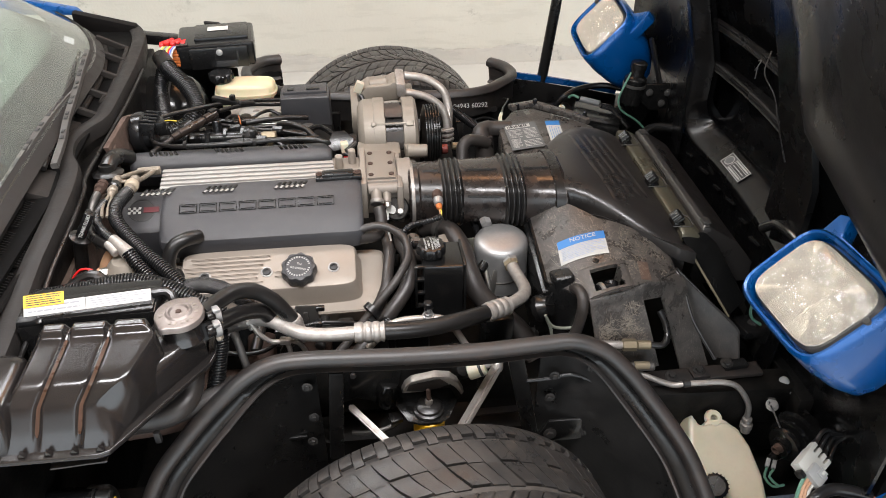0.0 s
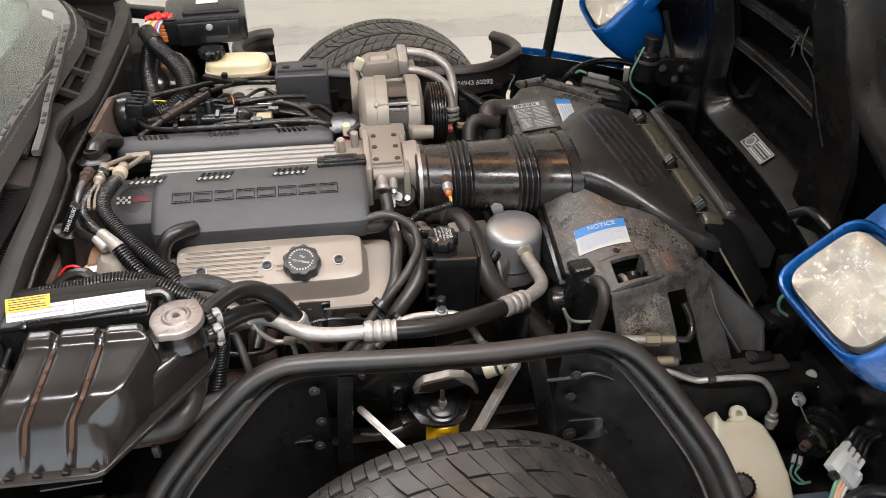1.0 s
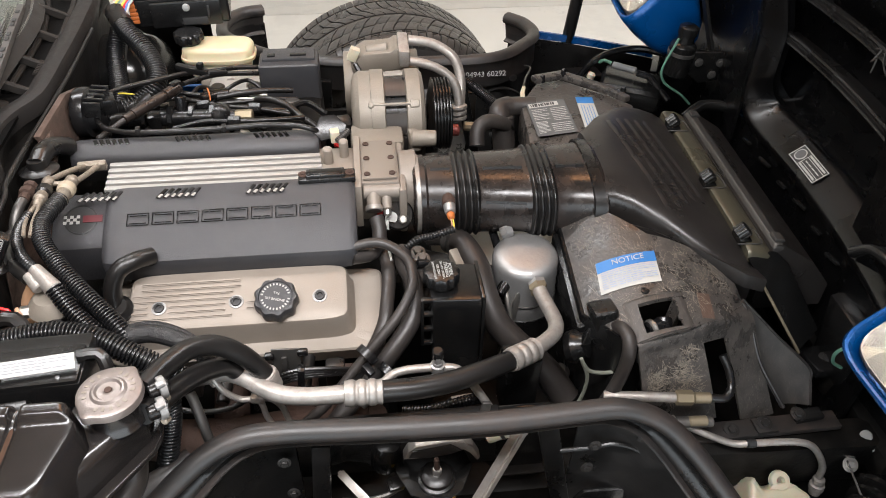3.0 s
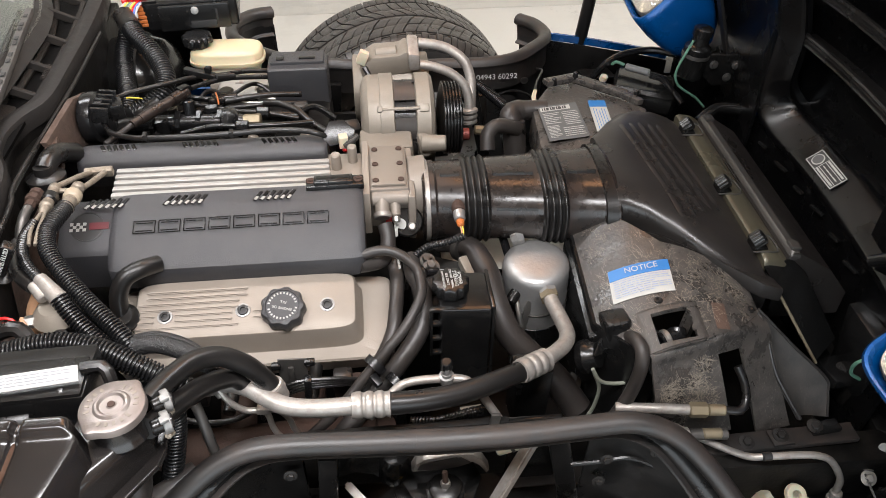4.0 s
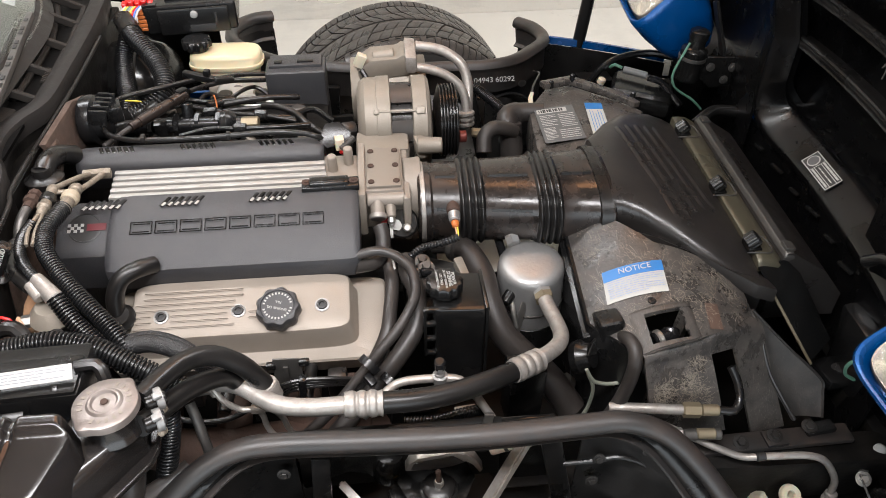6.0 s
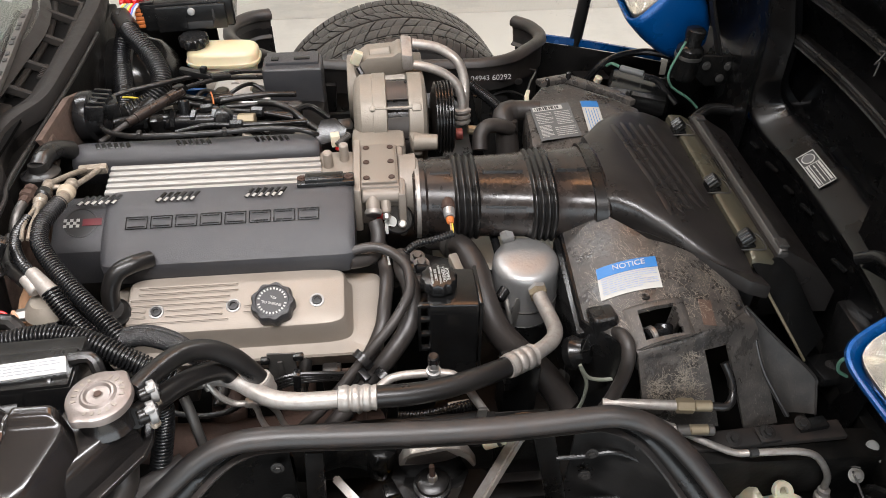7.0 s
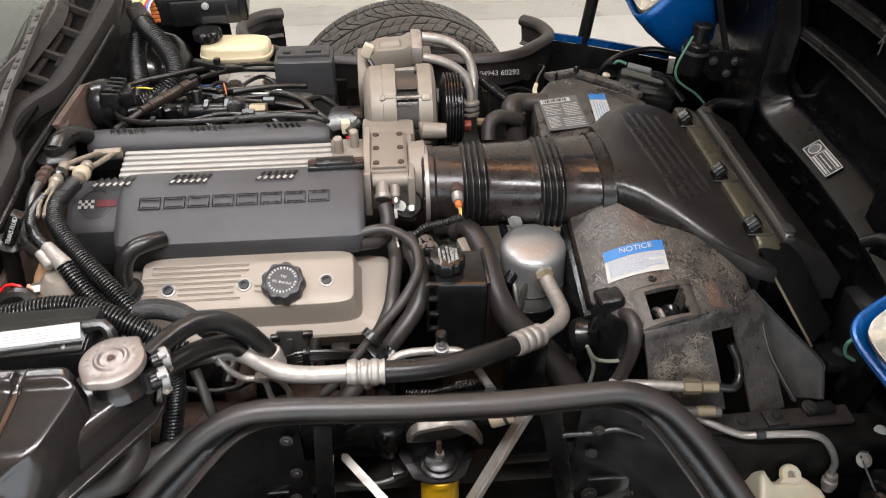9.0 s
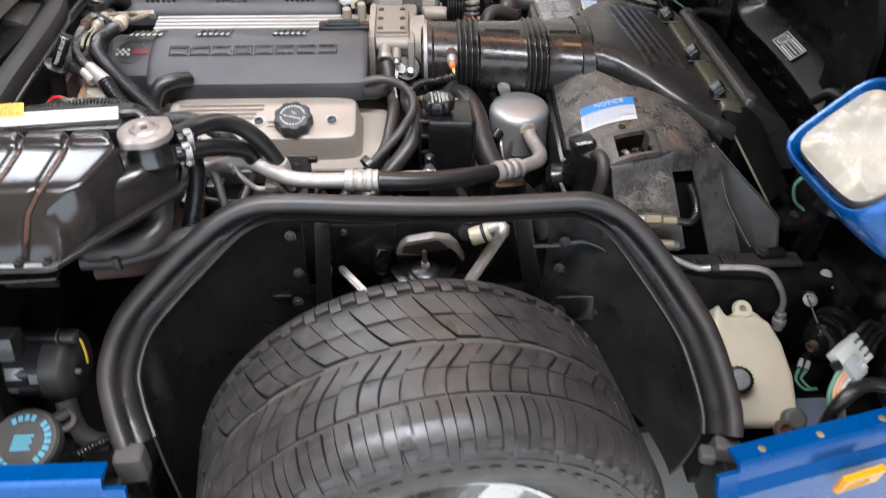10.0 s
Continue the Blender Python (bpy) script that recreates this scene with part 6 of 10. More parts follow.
# ---- alternator, compressor and lines ----
def alternator():
    root = thing("alternator", (-0.02, 0.25, 0.62), "cast aluminium alternator with ribbed drive pulley", "alternator")
    c0, c1 = Vector((-0.096, 0.232, 0.722)), Vector((0.055, 0.232, 0.722))
    ax = (c1 - c0)
    R = 0.092
    bm = lathe(BM(), c0, ax, [(0.0, 0.040), (0.001, 0.070), (0.006, 0.084), (0.012, R - 0.003), (0.016, R), (0.062, R), (0.066, R - 0.004), (0.066, R - 0.02)], 44)
    rear = part("rear_housing", bm, ALU, root, "dull cast aluminium housing")
    part("casting_step", lathe(BM(), c0, ax, [(0.038, R - 0.002), (0.039, R + 0.0022), (0.064, R + 0.0022), (0.0655, R - 0.001)], 44), ALU, rear)
    bm = lathe(BM(), c0, ax, [(0.056, R - 0.012), (0.118, R - 0.012)], 40)
    part("stator_band", bm, RUBBER, root, "dark laminated band")
    bm = lathe(BM(), c0, ax, [(0.106, R - 0.02), (0.106, R - 0.003), (0.108, R + 0.001), (0.134, R + 0.001), (0.141, R - 0.006), (0.145, R - 0.03), (0.146, 0.03)], 44)
    part("front_housing", bm, ALU, root, "dull cast aluminium end housing")
    e = ax.normalized()
    dark = surface("brown_stator_iron", (0.060, 0.053, 0.049), 0.34, metal=0.5, bump=0.1, dust=0.2, dust_colour=(0.10, 0.08, 0.065))
    for a0, a1 in ((92, 123), (146, 173), (175, 205), (222, 292)):
        arc = lambda u, v, p=a0, q=a1: c0 + e * (0.066 + 0.040 * v) + Vector((0, math.cos(radians(p + (q - p) * u)), math.sin(radians(p + (q - p) * u)))) * (R - 0.004)
        part("stator_plate", surf(BM(), arc, 14, 2, 0.004), dark, root, "brown-black stator plate")
    for a in (135, 215, 300):
        d = Vector((0, math.cos(radians(a)), math.sin(radians(a))))
        part("through_bolt", cyl(BM(), c0 + e * 0.040 + d * (R + 0.001), c0 + e * 0.128 + d * (R + 0.001), 0.0030, n=10), ALU, rear)
        part("lug", box(BM(), c0 + e * 0.038 + d * (R + 0.001), (0.010, 0.012, 0.009), (a + 90, 0, 0), 0.003), ALU, rear)
        part("lug", box(BM(), c0 + e * 0.122 + d * (R + 0.001), (0.018, 0.016, 0.009), (a + 90, 0, 0), 0.003), ALU, rear)
    for a in (96, 172, 178):
        d = Vector((0, math.cos(radians(a)), math.sin(radians(a))))
        part("plate_screw", cyl(BM(), c0 + e * 0.104 + d * (R - 0.004), c0 + e * 0.104 + d * (R + 0.001), 0.003, n=8), BOLTGREY, rear)
    bm = BM()
    for a in range(0, 360, 24):
        d = Vector((0, math.cos(radians(a)), math.sin(radians(a))))
        box(bm, c0 + ax.normalized() * 0.011 + d * 0.064, (0.014, 0.010, 0.022), (a + 90, 0, 0), 0.002, 1)
    each("rear_vane", bm, INK, rear)
    bm = BM()
    prof = [(0.0, 0.045)]
    for k in range(6):
        prof += [(0.006 + k * 0.0062, 0.067), (0.0078 + k * 0.0062, 0.073), (0.0100 + k * 0.0062, 0.073), (0.0118 + k * 0.0062, 0.067)]
    lathe(bm, c1 + Vector((0.004, 0.016, -0.008)), ax, prof + [(0.044, 0.066), (0.045, 0.05), (0.030, 0.045), (0.03, 0.0)], 40)
    part("pulley", bm, RUBBER, root, "black ribbed pulley with belt")
    bm = BM()
    cyl(bm, (0.015, 0.115, 0.742), (0.062, 0.112, 0.742), 0.017, 0.015, 20)
    box(bm, (0.018, 0.15, 0.732), (0.02, 0.09, 0.03), (0, 0, 8), 0.006)
    box(bm, (-0.05, 0.13, 0.70), (0.10, 0.07, 0.10), (0, 0, 0), 0.01)
    part("bracket", bm, ALU, root)
    bm = BM()
    box(bm, (-0.115, 0.185, 0.735), (0.034, 0.03, 0.034), (20, 0, 10), 0.008)
    cyl(bm, (-0.118, 0.17, 0.735), (-0.125, 0.15, 0.715), 0.014, n=16)
    part("terminal_boot", bm, RUBBER, root)
    part("terminal_lug", cyl(BM(), (-0.122, 0.155, 0.722), (-0.126, 0.145, 0.71), 0.009, n=14), RED, root)
    return root


alternator()


def compressor():
    root = thing("compressor_manifold", (0.0, 0.40, 0.6), "cast aluminium compressor head with two metal lines", "compressor")
    bm = BM()
    cyl(bm, (-0.11, 0.41, 0.70), (0.05, 0.41, 0.70), 0.072, n=32)
    prism(bm, [(-0.095, 0.36, 0.775), (-0.065, 0.36, 0.795), (-0.01, 0.36, 0.798), (0.0, 0.36, 0.805), (0.025, 0.36, 0.803), (0.03, 0.36, 0.76), (-0.09, 0.36, 0.745)], (0, 0.07, 0), 0.006)
    cyl(bm, (-0.06, 0.385, 0.79), (-0.015, 0.385, 0.795), 0.014)
    part("head", bm, ALU, root)
    bm = BM()
    prism(bm, [(0.006, 0.348, 0.806), (0.030, 0.348, 0.803), (0.030, 0.348, 0.768), (0.008, 0.348, 0.768)], (0, 0.068, 0.014), 0.006)
    part("clamp_block", bm, ALUTUBE, root)
    for j, (pts, r) in enumerate((([(0.03, 0.405, 0.803), (0.07, 0.405, 0.796), (0.10, 0.40, 0.785), (0.128, 0.385, 0.765), (0.140, 0.365, 0.73), (0.137, 0.335, 0.69), (0.132, 0.315, 0.66)], 0.0106),
                                  ([(0.03, 0.358, 0.778), (0.06, 0.355, 0.772), (0.095, 0.35, 0.758), (0.122, 0.34, 0.735), (0.132, 0.325, 0.70), (0.130, 0.31, 0.665)], 0.0098))):
        part("metal_line", tube(BM(), pts, r, 16), ALUTUBE, root, "bent aluminium line")
    bm = BM()
    for z in (0.655, 0.668, 0.681):
        lathe(bm, (0.132, 0.315, z), (-0.1, 0.3, 1), [(0, 0.016), (0.003, 0.0185), (0.008, 0.0185), (0.010, 0.016)], 20)
    each("crimp_collar", bm, ALUTUBE, root)
    part("connector", box(BM(), (-0.087, 0.365, 0.795), (0.020, 0.018, 0.028), (0, 25, 0), 0.003), CREAM, root, "cream plug connector")
    part("lead", tube(BM(), [(-0.085, 0.36, 0.775), (-0.075, 0.345, 0.755), (-0.08, 0.33, 0.72), (-0.082, 0.31, 0.70)], 0.006, 8), RUBBER, root)
    return root


compressor()

# ---- intake duct and air cleaner ----
def duct():
    root = thing("air_intake_duct", (0.16, 0, 0.6), "smoky black plastic intake duct with rubber bellows", "intake duct")

    def ring(x, k=1.0):
        t = max(0.0, min(1.0, (x - 0.0) / 0.335))
        cy, cz = -0.020 + 0.010 * t, 0.712 - 0.012 * t
        return super_ring((x, cy, cz), (0, 1, 0), (0, 0, 1), (0.067 + 0.037 * t) * k, (0.062 - 0.001 * t) * k, 2.3 + 0.4 * t, 48)
    bm = loft(BM(), [ring(0.005, 0.97), ring(0.008, 1.03), ring(0.026, 1.04), ring(0.030, 0.99), ring(0.075, 1.0)])
    first = part("throttle_sleeve", bm, DUCT, root)
    bm = loft(BM(), [ring(0.118, 1.0), ring(0.124, 0.985), ring(0.20, 0.97), ring(0.208, 1.0)])
    mid = part("middle_sleeve", bm, DUCT, root)
    bm = loft(BM(), [ring(0.252, 1.0), ring(0.258, 0.985), ring(0.312, 0.985), ring(0.318, 1.03), ring(0.338, 1.04), ring(0.342, 1.0)])
    end = part("airbox_sleeve", bm, DUCT, root)
    for par, x0, x1 in ((first, 0.036, 0.070), (mid, 0.128, 0.198), (end, 0.258, 0.310)):
        bm = BM()
        for a in (48, 100, 152):
            d = Vector((0, math.cos(radians(a)), math.sin(radians(a))))
            pts = []
            for i in range(8):
                x = x0 + (x1 - x0) * i / 7
                t = x / 0.335
                pts.append(Vector((x, -0.020 + 0.010 * t + d.y * (0.067 + 0.037 * t) * 0.985, 0.712 - 0.012 * t + d.z * 0.0615 * 0.985)))
            tube(bm, pts, 0.0046, 6)
        each("moulded_rib", bm, RUBBER, par)
    for x0 in (0.075, 0.208):
        rings = []
        for i in range(41):
            x = x0 + 0.044 * i / 40
            rings.append(ring(x, 1.0 + 0.065 * (0.5 - 0.5 * math.cos(2 * math.pi * 4 * i / 40)) ** 0.7))
        part("bellows", loft(BM(), rings), RUBBER, root, "black rubber bellows", angle=70)
    bm = loft(BM(), [ring(0.0095, 1.045), ring(0.0105, 1.06), ring(0.0165, 1.06), ring(0.0175, 1.045)])
    part("hose_clamp", bm, ALUTUBE, root, "bare metal hose clamp")
    part("clamp_band", loft(BM(), [ring(0.314, 1.0), ring(0.315, 1.065), ring(0.334, 1.07), ring(0.335, 1.0)]), RUBBER, root, "black rubber clamp band", angle=40)
    bm = BM()
    cyl(bm, (0.063, -0.062, 0.742), (0.063, -0.094, 0.740), 0.0125, 0.0115, 18)
    part("sensor_boss", bm, RUST, root, "brown stained sensor boss")
    ps = part("temperature_sensor", cyl(BM(), (0.063, -0.094, 0.740), (0.063, -0.113, 0.737), 0.0105, 0.0095, 16), CANALU, root, "pale air temperature sensor with an orange end")
    part("sensor_tip", cyl(BM(), (0.063, -0.113, 0.737), (0.0635, -0.125, 0.734), 0.0072, 0.006, 14), ORANGE, ps)
    for k, mt in enumerate((TANWIRE, YELWIRE)):
        part("sensor_wire", tube(BM(), [(0.0625 + 0.003 * k, -0.123, 0.734), (0.0635 + 0.003 * k, -0.134, 0.731), (0.063 + 0.002 * k, -0.146, 0.726)], 0.0014, 6), mt, ps)
    return root


duct()


def air_cleaner():
    root = thing("air_cleaner_housing", (0.48, 0, 0.6), "black ribbed plastic air cleaner housing with clipped lid", "air cleaner")
    # flaring lid from the duct to the wide filter mouth
    secs = []
    for x, yl, yh, zt, zb in ((0.335, -0.105, 0.105, 0.760, 0.648), (0.352, -0.108, 0.125, 0.760, 0.645), (0.38, -0.125, 0.165, 0.757, 0.64), (0.42, -0.165, 0.210, 0.749, 0.63), (0.46, -0.205, 0.245, 0.735, 0.62), (0.505, -0.238, 0.265, 0.717, 0.61), (0.540, -0.250, 0.270, 0.700, 0.60), (0.556, -0.252, 0.270, 0.690, 0.59)):
        cy, hy, cz, hz = (yl + yh) / 2, (yh - yl) / 2, (zt + zb) / 2, (zt - zb) / 2
        secs.append(super_ring((x, cy, cz), (0, 1, 0), (0, 0, 1), hy, hz, 4.5, 56))
    lid = part("lid", loft(BM(), secs), AIRBOX, root, "matt black flared lid", angle=40)
    table = ((0.335, -0.105, 0.105, 0.760, 0.648), (0.352, -0.108, 0.125, 0.760, 0.645), (0.38, -0.125, 0.165, 0.757, 0.64), (0.42, -0.165, 0.210, 0.749, 0.63), (0.46, -0.205, 0.245, 0.735, 0.62), (0.505, -0.238, 0.265, 0.717, 0.61), (0.540, -0.250, 0.270, 0.700, 0.60), (0.556, -0.252, 0.270, 0.690, 0.59))

    def lid_z(x, y):
        for a, b in zip(table, table[1:]):
            if x <= b[0]:
                t = max(0.0, (x - a[0]) / (b[0] - a[0]))
                yl, yh, zt, zb = [p + (q - p) * t for p, q in zip(a[1:], b[1:])]
                q = min(0.995, abs(y - (yl + yh) / 2) / ((yh - yl) / 2))
                return (zt + zb) / 2 + (zt - zb) / 2 * (1 - q ** 4.5) ** (1 / 4.5)
        return 0.69
    for k in range(5):
        x0 = 0.396 + 0.0215 * k
        pts = []
        for i in range(9):
            t = i / 8
            x, y = x0 + 0.042 * t, 0.165 + 0.008 * k - (0.335 - 0.008 * k) * t
            pts.append((x, y, lid_z(x, y) - 0.0002))
        path = spline(pts, 0.008)
        n = len(path) - 1
        bm = sweep(BM(), path, lambda i, d: [(u, 0.006 + (v - 0.006) * min(1.0, i / 4, (n - i) / 4)) for u, v in ((-0.0120, 0.006), (-0.0100, 0.0022), (-0.0060, -0.0006), (-0.002, -0.0014), (0.002, -0.0014), (0.0060, -0.0006), (0.0100, 0.0022), (0.0120, 0.006))])
        part("pressed_rib", bm, AIRBOX, lid, angle=60)
    # lower lip on the near side
    bm = prism(BM(), [(0.345, -0.105, 0.700), (0.40, -0.155, 0.712), (0.46, -0.217, 0.718), (0.53, -0.270, 0.700), (0.572, -0.268, 0.682), (0.575, -0.19, 0.66), (0.42, -0.10, 0.66)], (0, 0, -0.03), 0.006)
    part("side_lip", bm, AIRBOX, lid)
    # flat shoulder beside the duct that carries the stickers
    bm = prism(BM(), [(0.255, 0.150, 0.690), (0.262, 0.300, 0.700), (0.315, 0.385, 0.700), (0.375, 0.405, 0.695), (0.47, 0.335, 0.688), (0.505, 0.27, 0.700), (0.42, 0.14, 0.712), (0.36, 0.09, 0.712)], (0, 0, -0.09), 0.008)
    sh = part("sensor_shoulder", bm, SHROUD, root, "dusty grey-black sensor shoulder with stickers")
    bm = prism(BM(), [(0.30, 0.385, 0.705), (0.375, 0.410, 0.702), (0.475, 0.34, 0.695), (0.50, 0.285, 0.700), (0.485, 0.28, 0.700), (0.46, 0.325, 0.695), (0.372, 0.385, 0.702), (0.31, 0.365, 0.705)], (0, 0, 0.014), 0.004)
    part("rim", bm, SHROUD, sh)
    bm = BM()
    for x, y, z in ((0.325, 0.375, 0.705), (0.49, 0.31, 0.705), (0.375, 0.39, 0.71)):
        cyl(bm, (x, y, z), (x, y, z + 0.018), 0.007, 0.005)
    each("stud", bm, BLACK, sh)
    m = flat_frame((0.272, 0.156, 0.7005), (1, 0, 0.10), (0, 1, -0.02))
    bm = plate(BM(), m @ pose(0, 0, 0.004), 0.082, 0.135, 0.001)
    lab = part("data_sticker", bm, GREYLABEL, sh, "dark grey sticker printed with pale lines")
    bm = BM()
    plate(bm, m @ pose(0.004, 0.112, 0.0052), 0.062, 0.016, 0.0003, 0)
    bars(bm, m @ pose(0, 0, 0.0052), 0.006, 0.040, 0.105, 0.06, 7, 0.3, 11)
    bars(bm, m @ pose(0, 0, 0.0052), 0.045, 0.078, 0.105, 0.05, 8, 0.3, 12)
    bars(bm, m @ pose(0, 0, 0.0052), 0.006, 0.030, 0.055, 0.008, 9, 0.4, 13)
    bars(bm, m @ pose(0, 0, 0.0052), 0.036, 0.078, 0.044, 0.008, 5, 0.3, 14)
    part("sticker_print", bm, PALE, lab, smooth=False)
    bm = BM()
    for k in range(12):
        plate(bm, m @ pose(0.008 + k * 0.0042, 0.1145, 0.0056), 0.0018 + 0.001 * (k % 3), 0.011, 0.0003, 0)
    part("barcode", bm, INK, lab, smooth=False)
    m = flat_frame((0.368, 0.165, 0.7120), (1, -0.12, 0.02), (0, 1, -0.12))
    lab = part("blue_sticker", plate(BM(), m @ pose(0, 0, 0.004), 0.036, 0.150, 0.001), WHITE, sh, "white sticker with a blue head")
    part("sticker_head", plate(BM(), m @ pose(0, 0.118, 0.0051), 0.036, 0.032, 0.0004, 0), LBLUE, lab, smooth=False)
    part("small_print", bars(BM(), m @ pose(0, 0, 0.0051) @ pose(0, 0, 0, 0, 0, 90), 0.006, 0.112, -0.004, -0.032, 5, 0.25, 8), LBLUE, lab, smooth=False)
    # clipped rear edge: olive strip, clips, ridge, front slope
    fold = ((0.557, 0.680), (0.558, 0.6965), (0.5605, 0.6990), (0.566, 0.6995), (0.584, 0.6975), (0.5885, 0.6955), (0.6025, 0.6865), (0.603, 0.680))
    ends = ((0.247, 0.008), (0.244, 0.002), (0.238, 0), (0.05, 0), (-0.195, 0), (-0.205, 0.0012), (-0.212, 0.005), (-0.2155, 0.011))
    bm = loft(BM(), [[Vector((x, y, max(z - drop, 0.676))) for x, z in fold] for y, drop in ends])
    part("clip_strip", bm, OLIVE, root, "folded dark olive metal strip", angle=40)
    # Ridge split off in lighter steel, its bright reflection put into the colour.
    lip = ((0.6035, 0.688), (0.6055, 0.6995), (0.609, 0.7030), (0.618, 0.7030), (0.6225, 0.7005), (0.6235, 0.696))
    part("flange_ridge", loft(BM(), [[Vector((x, y, z - drop)) for x, z in lip] for y, drop in ((-0.206, 0.006), (-0.202, 0.001), (-0.196, 0), (0.0, 0), (0.222, 0), (0.230, 0.005))]), DARKSTEEL, root, "flange ridge in lighter steel that paints its pinkish sheen", angle=40)
    for y in (0.182, -0.015, -0.175):
        bm = BM()
        box(bm, (0.560, y, 0.698), (0.024, 0.032, 0.012), (0, 10, 0), 0.004)
        ring = [[Vector((0.552 + hgt * 0.75, y, 0.706 + hgt * 0.66)) + (Vector((0, 1, 0)) * math.cos(2 * math.pi * i / 48) + Vector((-0.66, 0, 0.75)) * math.sin(2 * math.pi * i / 48)) * (r + (0.0011 if (i // 2) % 2 and r > 0.012 else 0)) for i in range(48)] for hgt, r in ((-0.004, 0.010), (-0.002, 0.0135), (0.016, 0.0135), (0.019, 0.011), (0.020, 0.006))]
        loft(bm, ring)
        clip = part("clip", bm, PAINTED, root, "black knurled lid knob with wire bail")
        part("wire_bail", tube(BM(), [(0.545, y - 0.018, 0.699), (0.570, y - 0.021, 0.700), (0.587, y - 0.020, 0.699), (0.590, y + 0.0, 0.699), (0.587, y + 0.020, 0.699), (0.570, y + 0.021, 0.700)], 0.0014, 6), DARKSTEEL, clip)
    bm = loft(BM(), [[Vector((x, y, z)) for x, z in ((0.602, 0.66), (0.604, 0.694), (0.610, 0.700), (0.622, 0.700), (0.630, 0.694), (0.690, 0.655), (0.735, 0.60), (0.735, 0.55), (0.602, 0.55))] for y in (-0.205, -0.20, 0.0, 0.225, 0.235)])
    part("front_slope", bm, AIRBOX, root, angle=28)
    for y in (-0.188, 0.215):
        part("end_tab", box(BM(), (0.616, y, 0.7045), (0.019, 0.022, 0.007), (0, 10, 0), 0.003), DARKSTEEL, root)
    return root


air_cleaner()

# ---- coolant tank, battery and what stands on the near rear corner ----
def coolant_tank():
    root = thing("coolant_tank", (-0.47, -0.62, 0.7), "black satin plastic coolant tank with ribbed top and metal cap", "coolant tank")
    plan = [(-0.66, -0.555), (-0.66, -0.727), (-0.466, -0.727), (-0.452, -0.722), (-0.338, -0.565), (-0.333, -0.545), (-0.338, -0.495), (-0.42, -0.495), (-0.43, -0.545)]
    part("seam_flange", prism(BM(), [(x, y, 0.758) for x, y in plan], (0, 0, 0.009), 0.003, 3), TANK, root)

    # rows from the seam up the front, over the ledge and the top to the rear ridge: y, z, left x, two groove x, right x
    rows = [(-0.716, 0.764, -0.603, -0.551, -0.495, -0.455), (-0.703, 0.785, -0.600, -0.548, -0.492, -0.456), (-0.680, 0.815, -0.592, -0.545, -0.489, -0.464), (-0.656, 0.838, -0.576, -0.533, -0.475, -0.428),
            (-0.580, 0.850, -0.567, -0.525, -0.467, -0.400), (-0.571, 0.860, -0.565, -0.524, -0.466, -0.412), (-0.558, 0.861, -0.565, -0.523, -0.465, -0.415), (-0.552, 0.852, -0.565, -0.523, -0.465, -0.415), (-0.551, 0.765, -0.565, -0.523, -0.465, -0.415)]
    sink = [(0, 0.2, 0), (0, 0.9, -0.1), (0, 0.75, -0.6), (0, 0.35, -0.9), (0, 0.0, -1), (0, 0.15, -0.9), (0, 0, -1), (0, -0.7, -0.4), (0, -0.3, 0)]

    def column(seg, t):
        out = []
        for k, (y, z, *xs) in enumerate(rows):
            x = xs[seg] + (xs[seg + 1] - xs[seg]) * t
            d = 0.0
            for j in (0, 1, 2):
                q = abs(x - xs[j]) / 0.0048
                d = max(d, math.exp(-q ** 2.4) * (0.006 if k != 5 and k != 6 else 0.011))
            edge = max(0.0, 1 - (xs[3] - x) / 0.008)
            d = max(d, 0.003 * edge * edge)
            out.append(Vector((x, y, z)) + Vector(sink[k]) * d)
        fine_pts = []
        for a, b in zip(out, out[1:]):
            fine_pts += [a.lerp(b, i / 6) for i in range(6)]
        fine_pts.append(out[-1])
        for _ in range(1):
            fine_pts = [fine_pts[0]] + [(fine_pts[i - 1] + fine_pts[i] * 2 + fine_pts[i + 1]) / 4 for i in range(1, len(fine_pts) - 1)] + [fine_pts[-1]]
        return fine_pts
    cols = [column(seg, i / 26) for seg in range(3) for i in range(27) if i or not seg]
    bm = BM()
    grid = [[bm.verts.new(p) for p in col] for col in cols]
    for a, b in zip(grid, grid[1:]):
        for i in range(len(a) - 1):
            bm.faces.new((a[i], b[i], b[i + 1], a[i + 1]))
    # right-hand flank down to the seam
    rim = [Vector(p) for p in ((-0.452, -0.716, 0.764), (-0.446, -0.706, 0.764), (-0.435, -0.683, 0.764), (-0.420, -0.655, 0.764), (-0.388, -0.600, 0.764), (-0.392, -0.575, 0.764), (-0.40, -0.560, 0.764), (-0.41, -0.553, 0.764), (-0.415, -0.551, 0.764))]
    foot = []
    for a, b in zip(rim, rim[1:]):
        foot += [a.lerp(b, i / 6) for i in range(6)]
    foot.append(rim[-1])
    last = grid[-1]
    for t in (0.08, 0.3, 0.65, 1.0):
        row = [bm.verts.new(v.co.lerp(q, t) + Vector((0.004 * math.sin(math.pi * t), -0.003 * math.sin(math.pi * t), 0.002 * math.sin(math.pi * t)))) for v, q in zip(grid[-1], foot)]
        for i in range(len(row) - 1):
            bm.faces.new((last[i], row[i], row[i + 1], last[i + 1]))
        last = row
    body = part("body", bm, TANK, root, "black moulded tank shell with two grooves", angle=70)
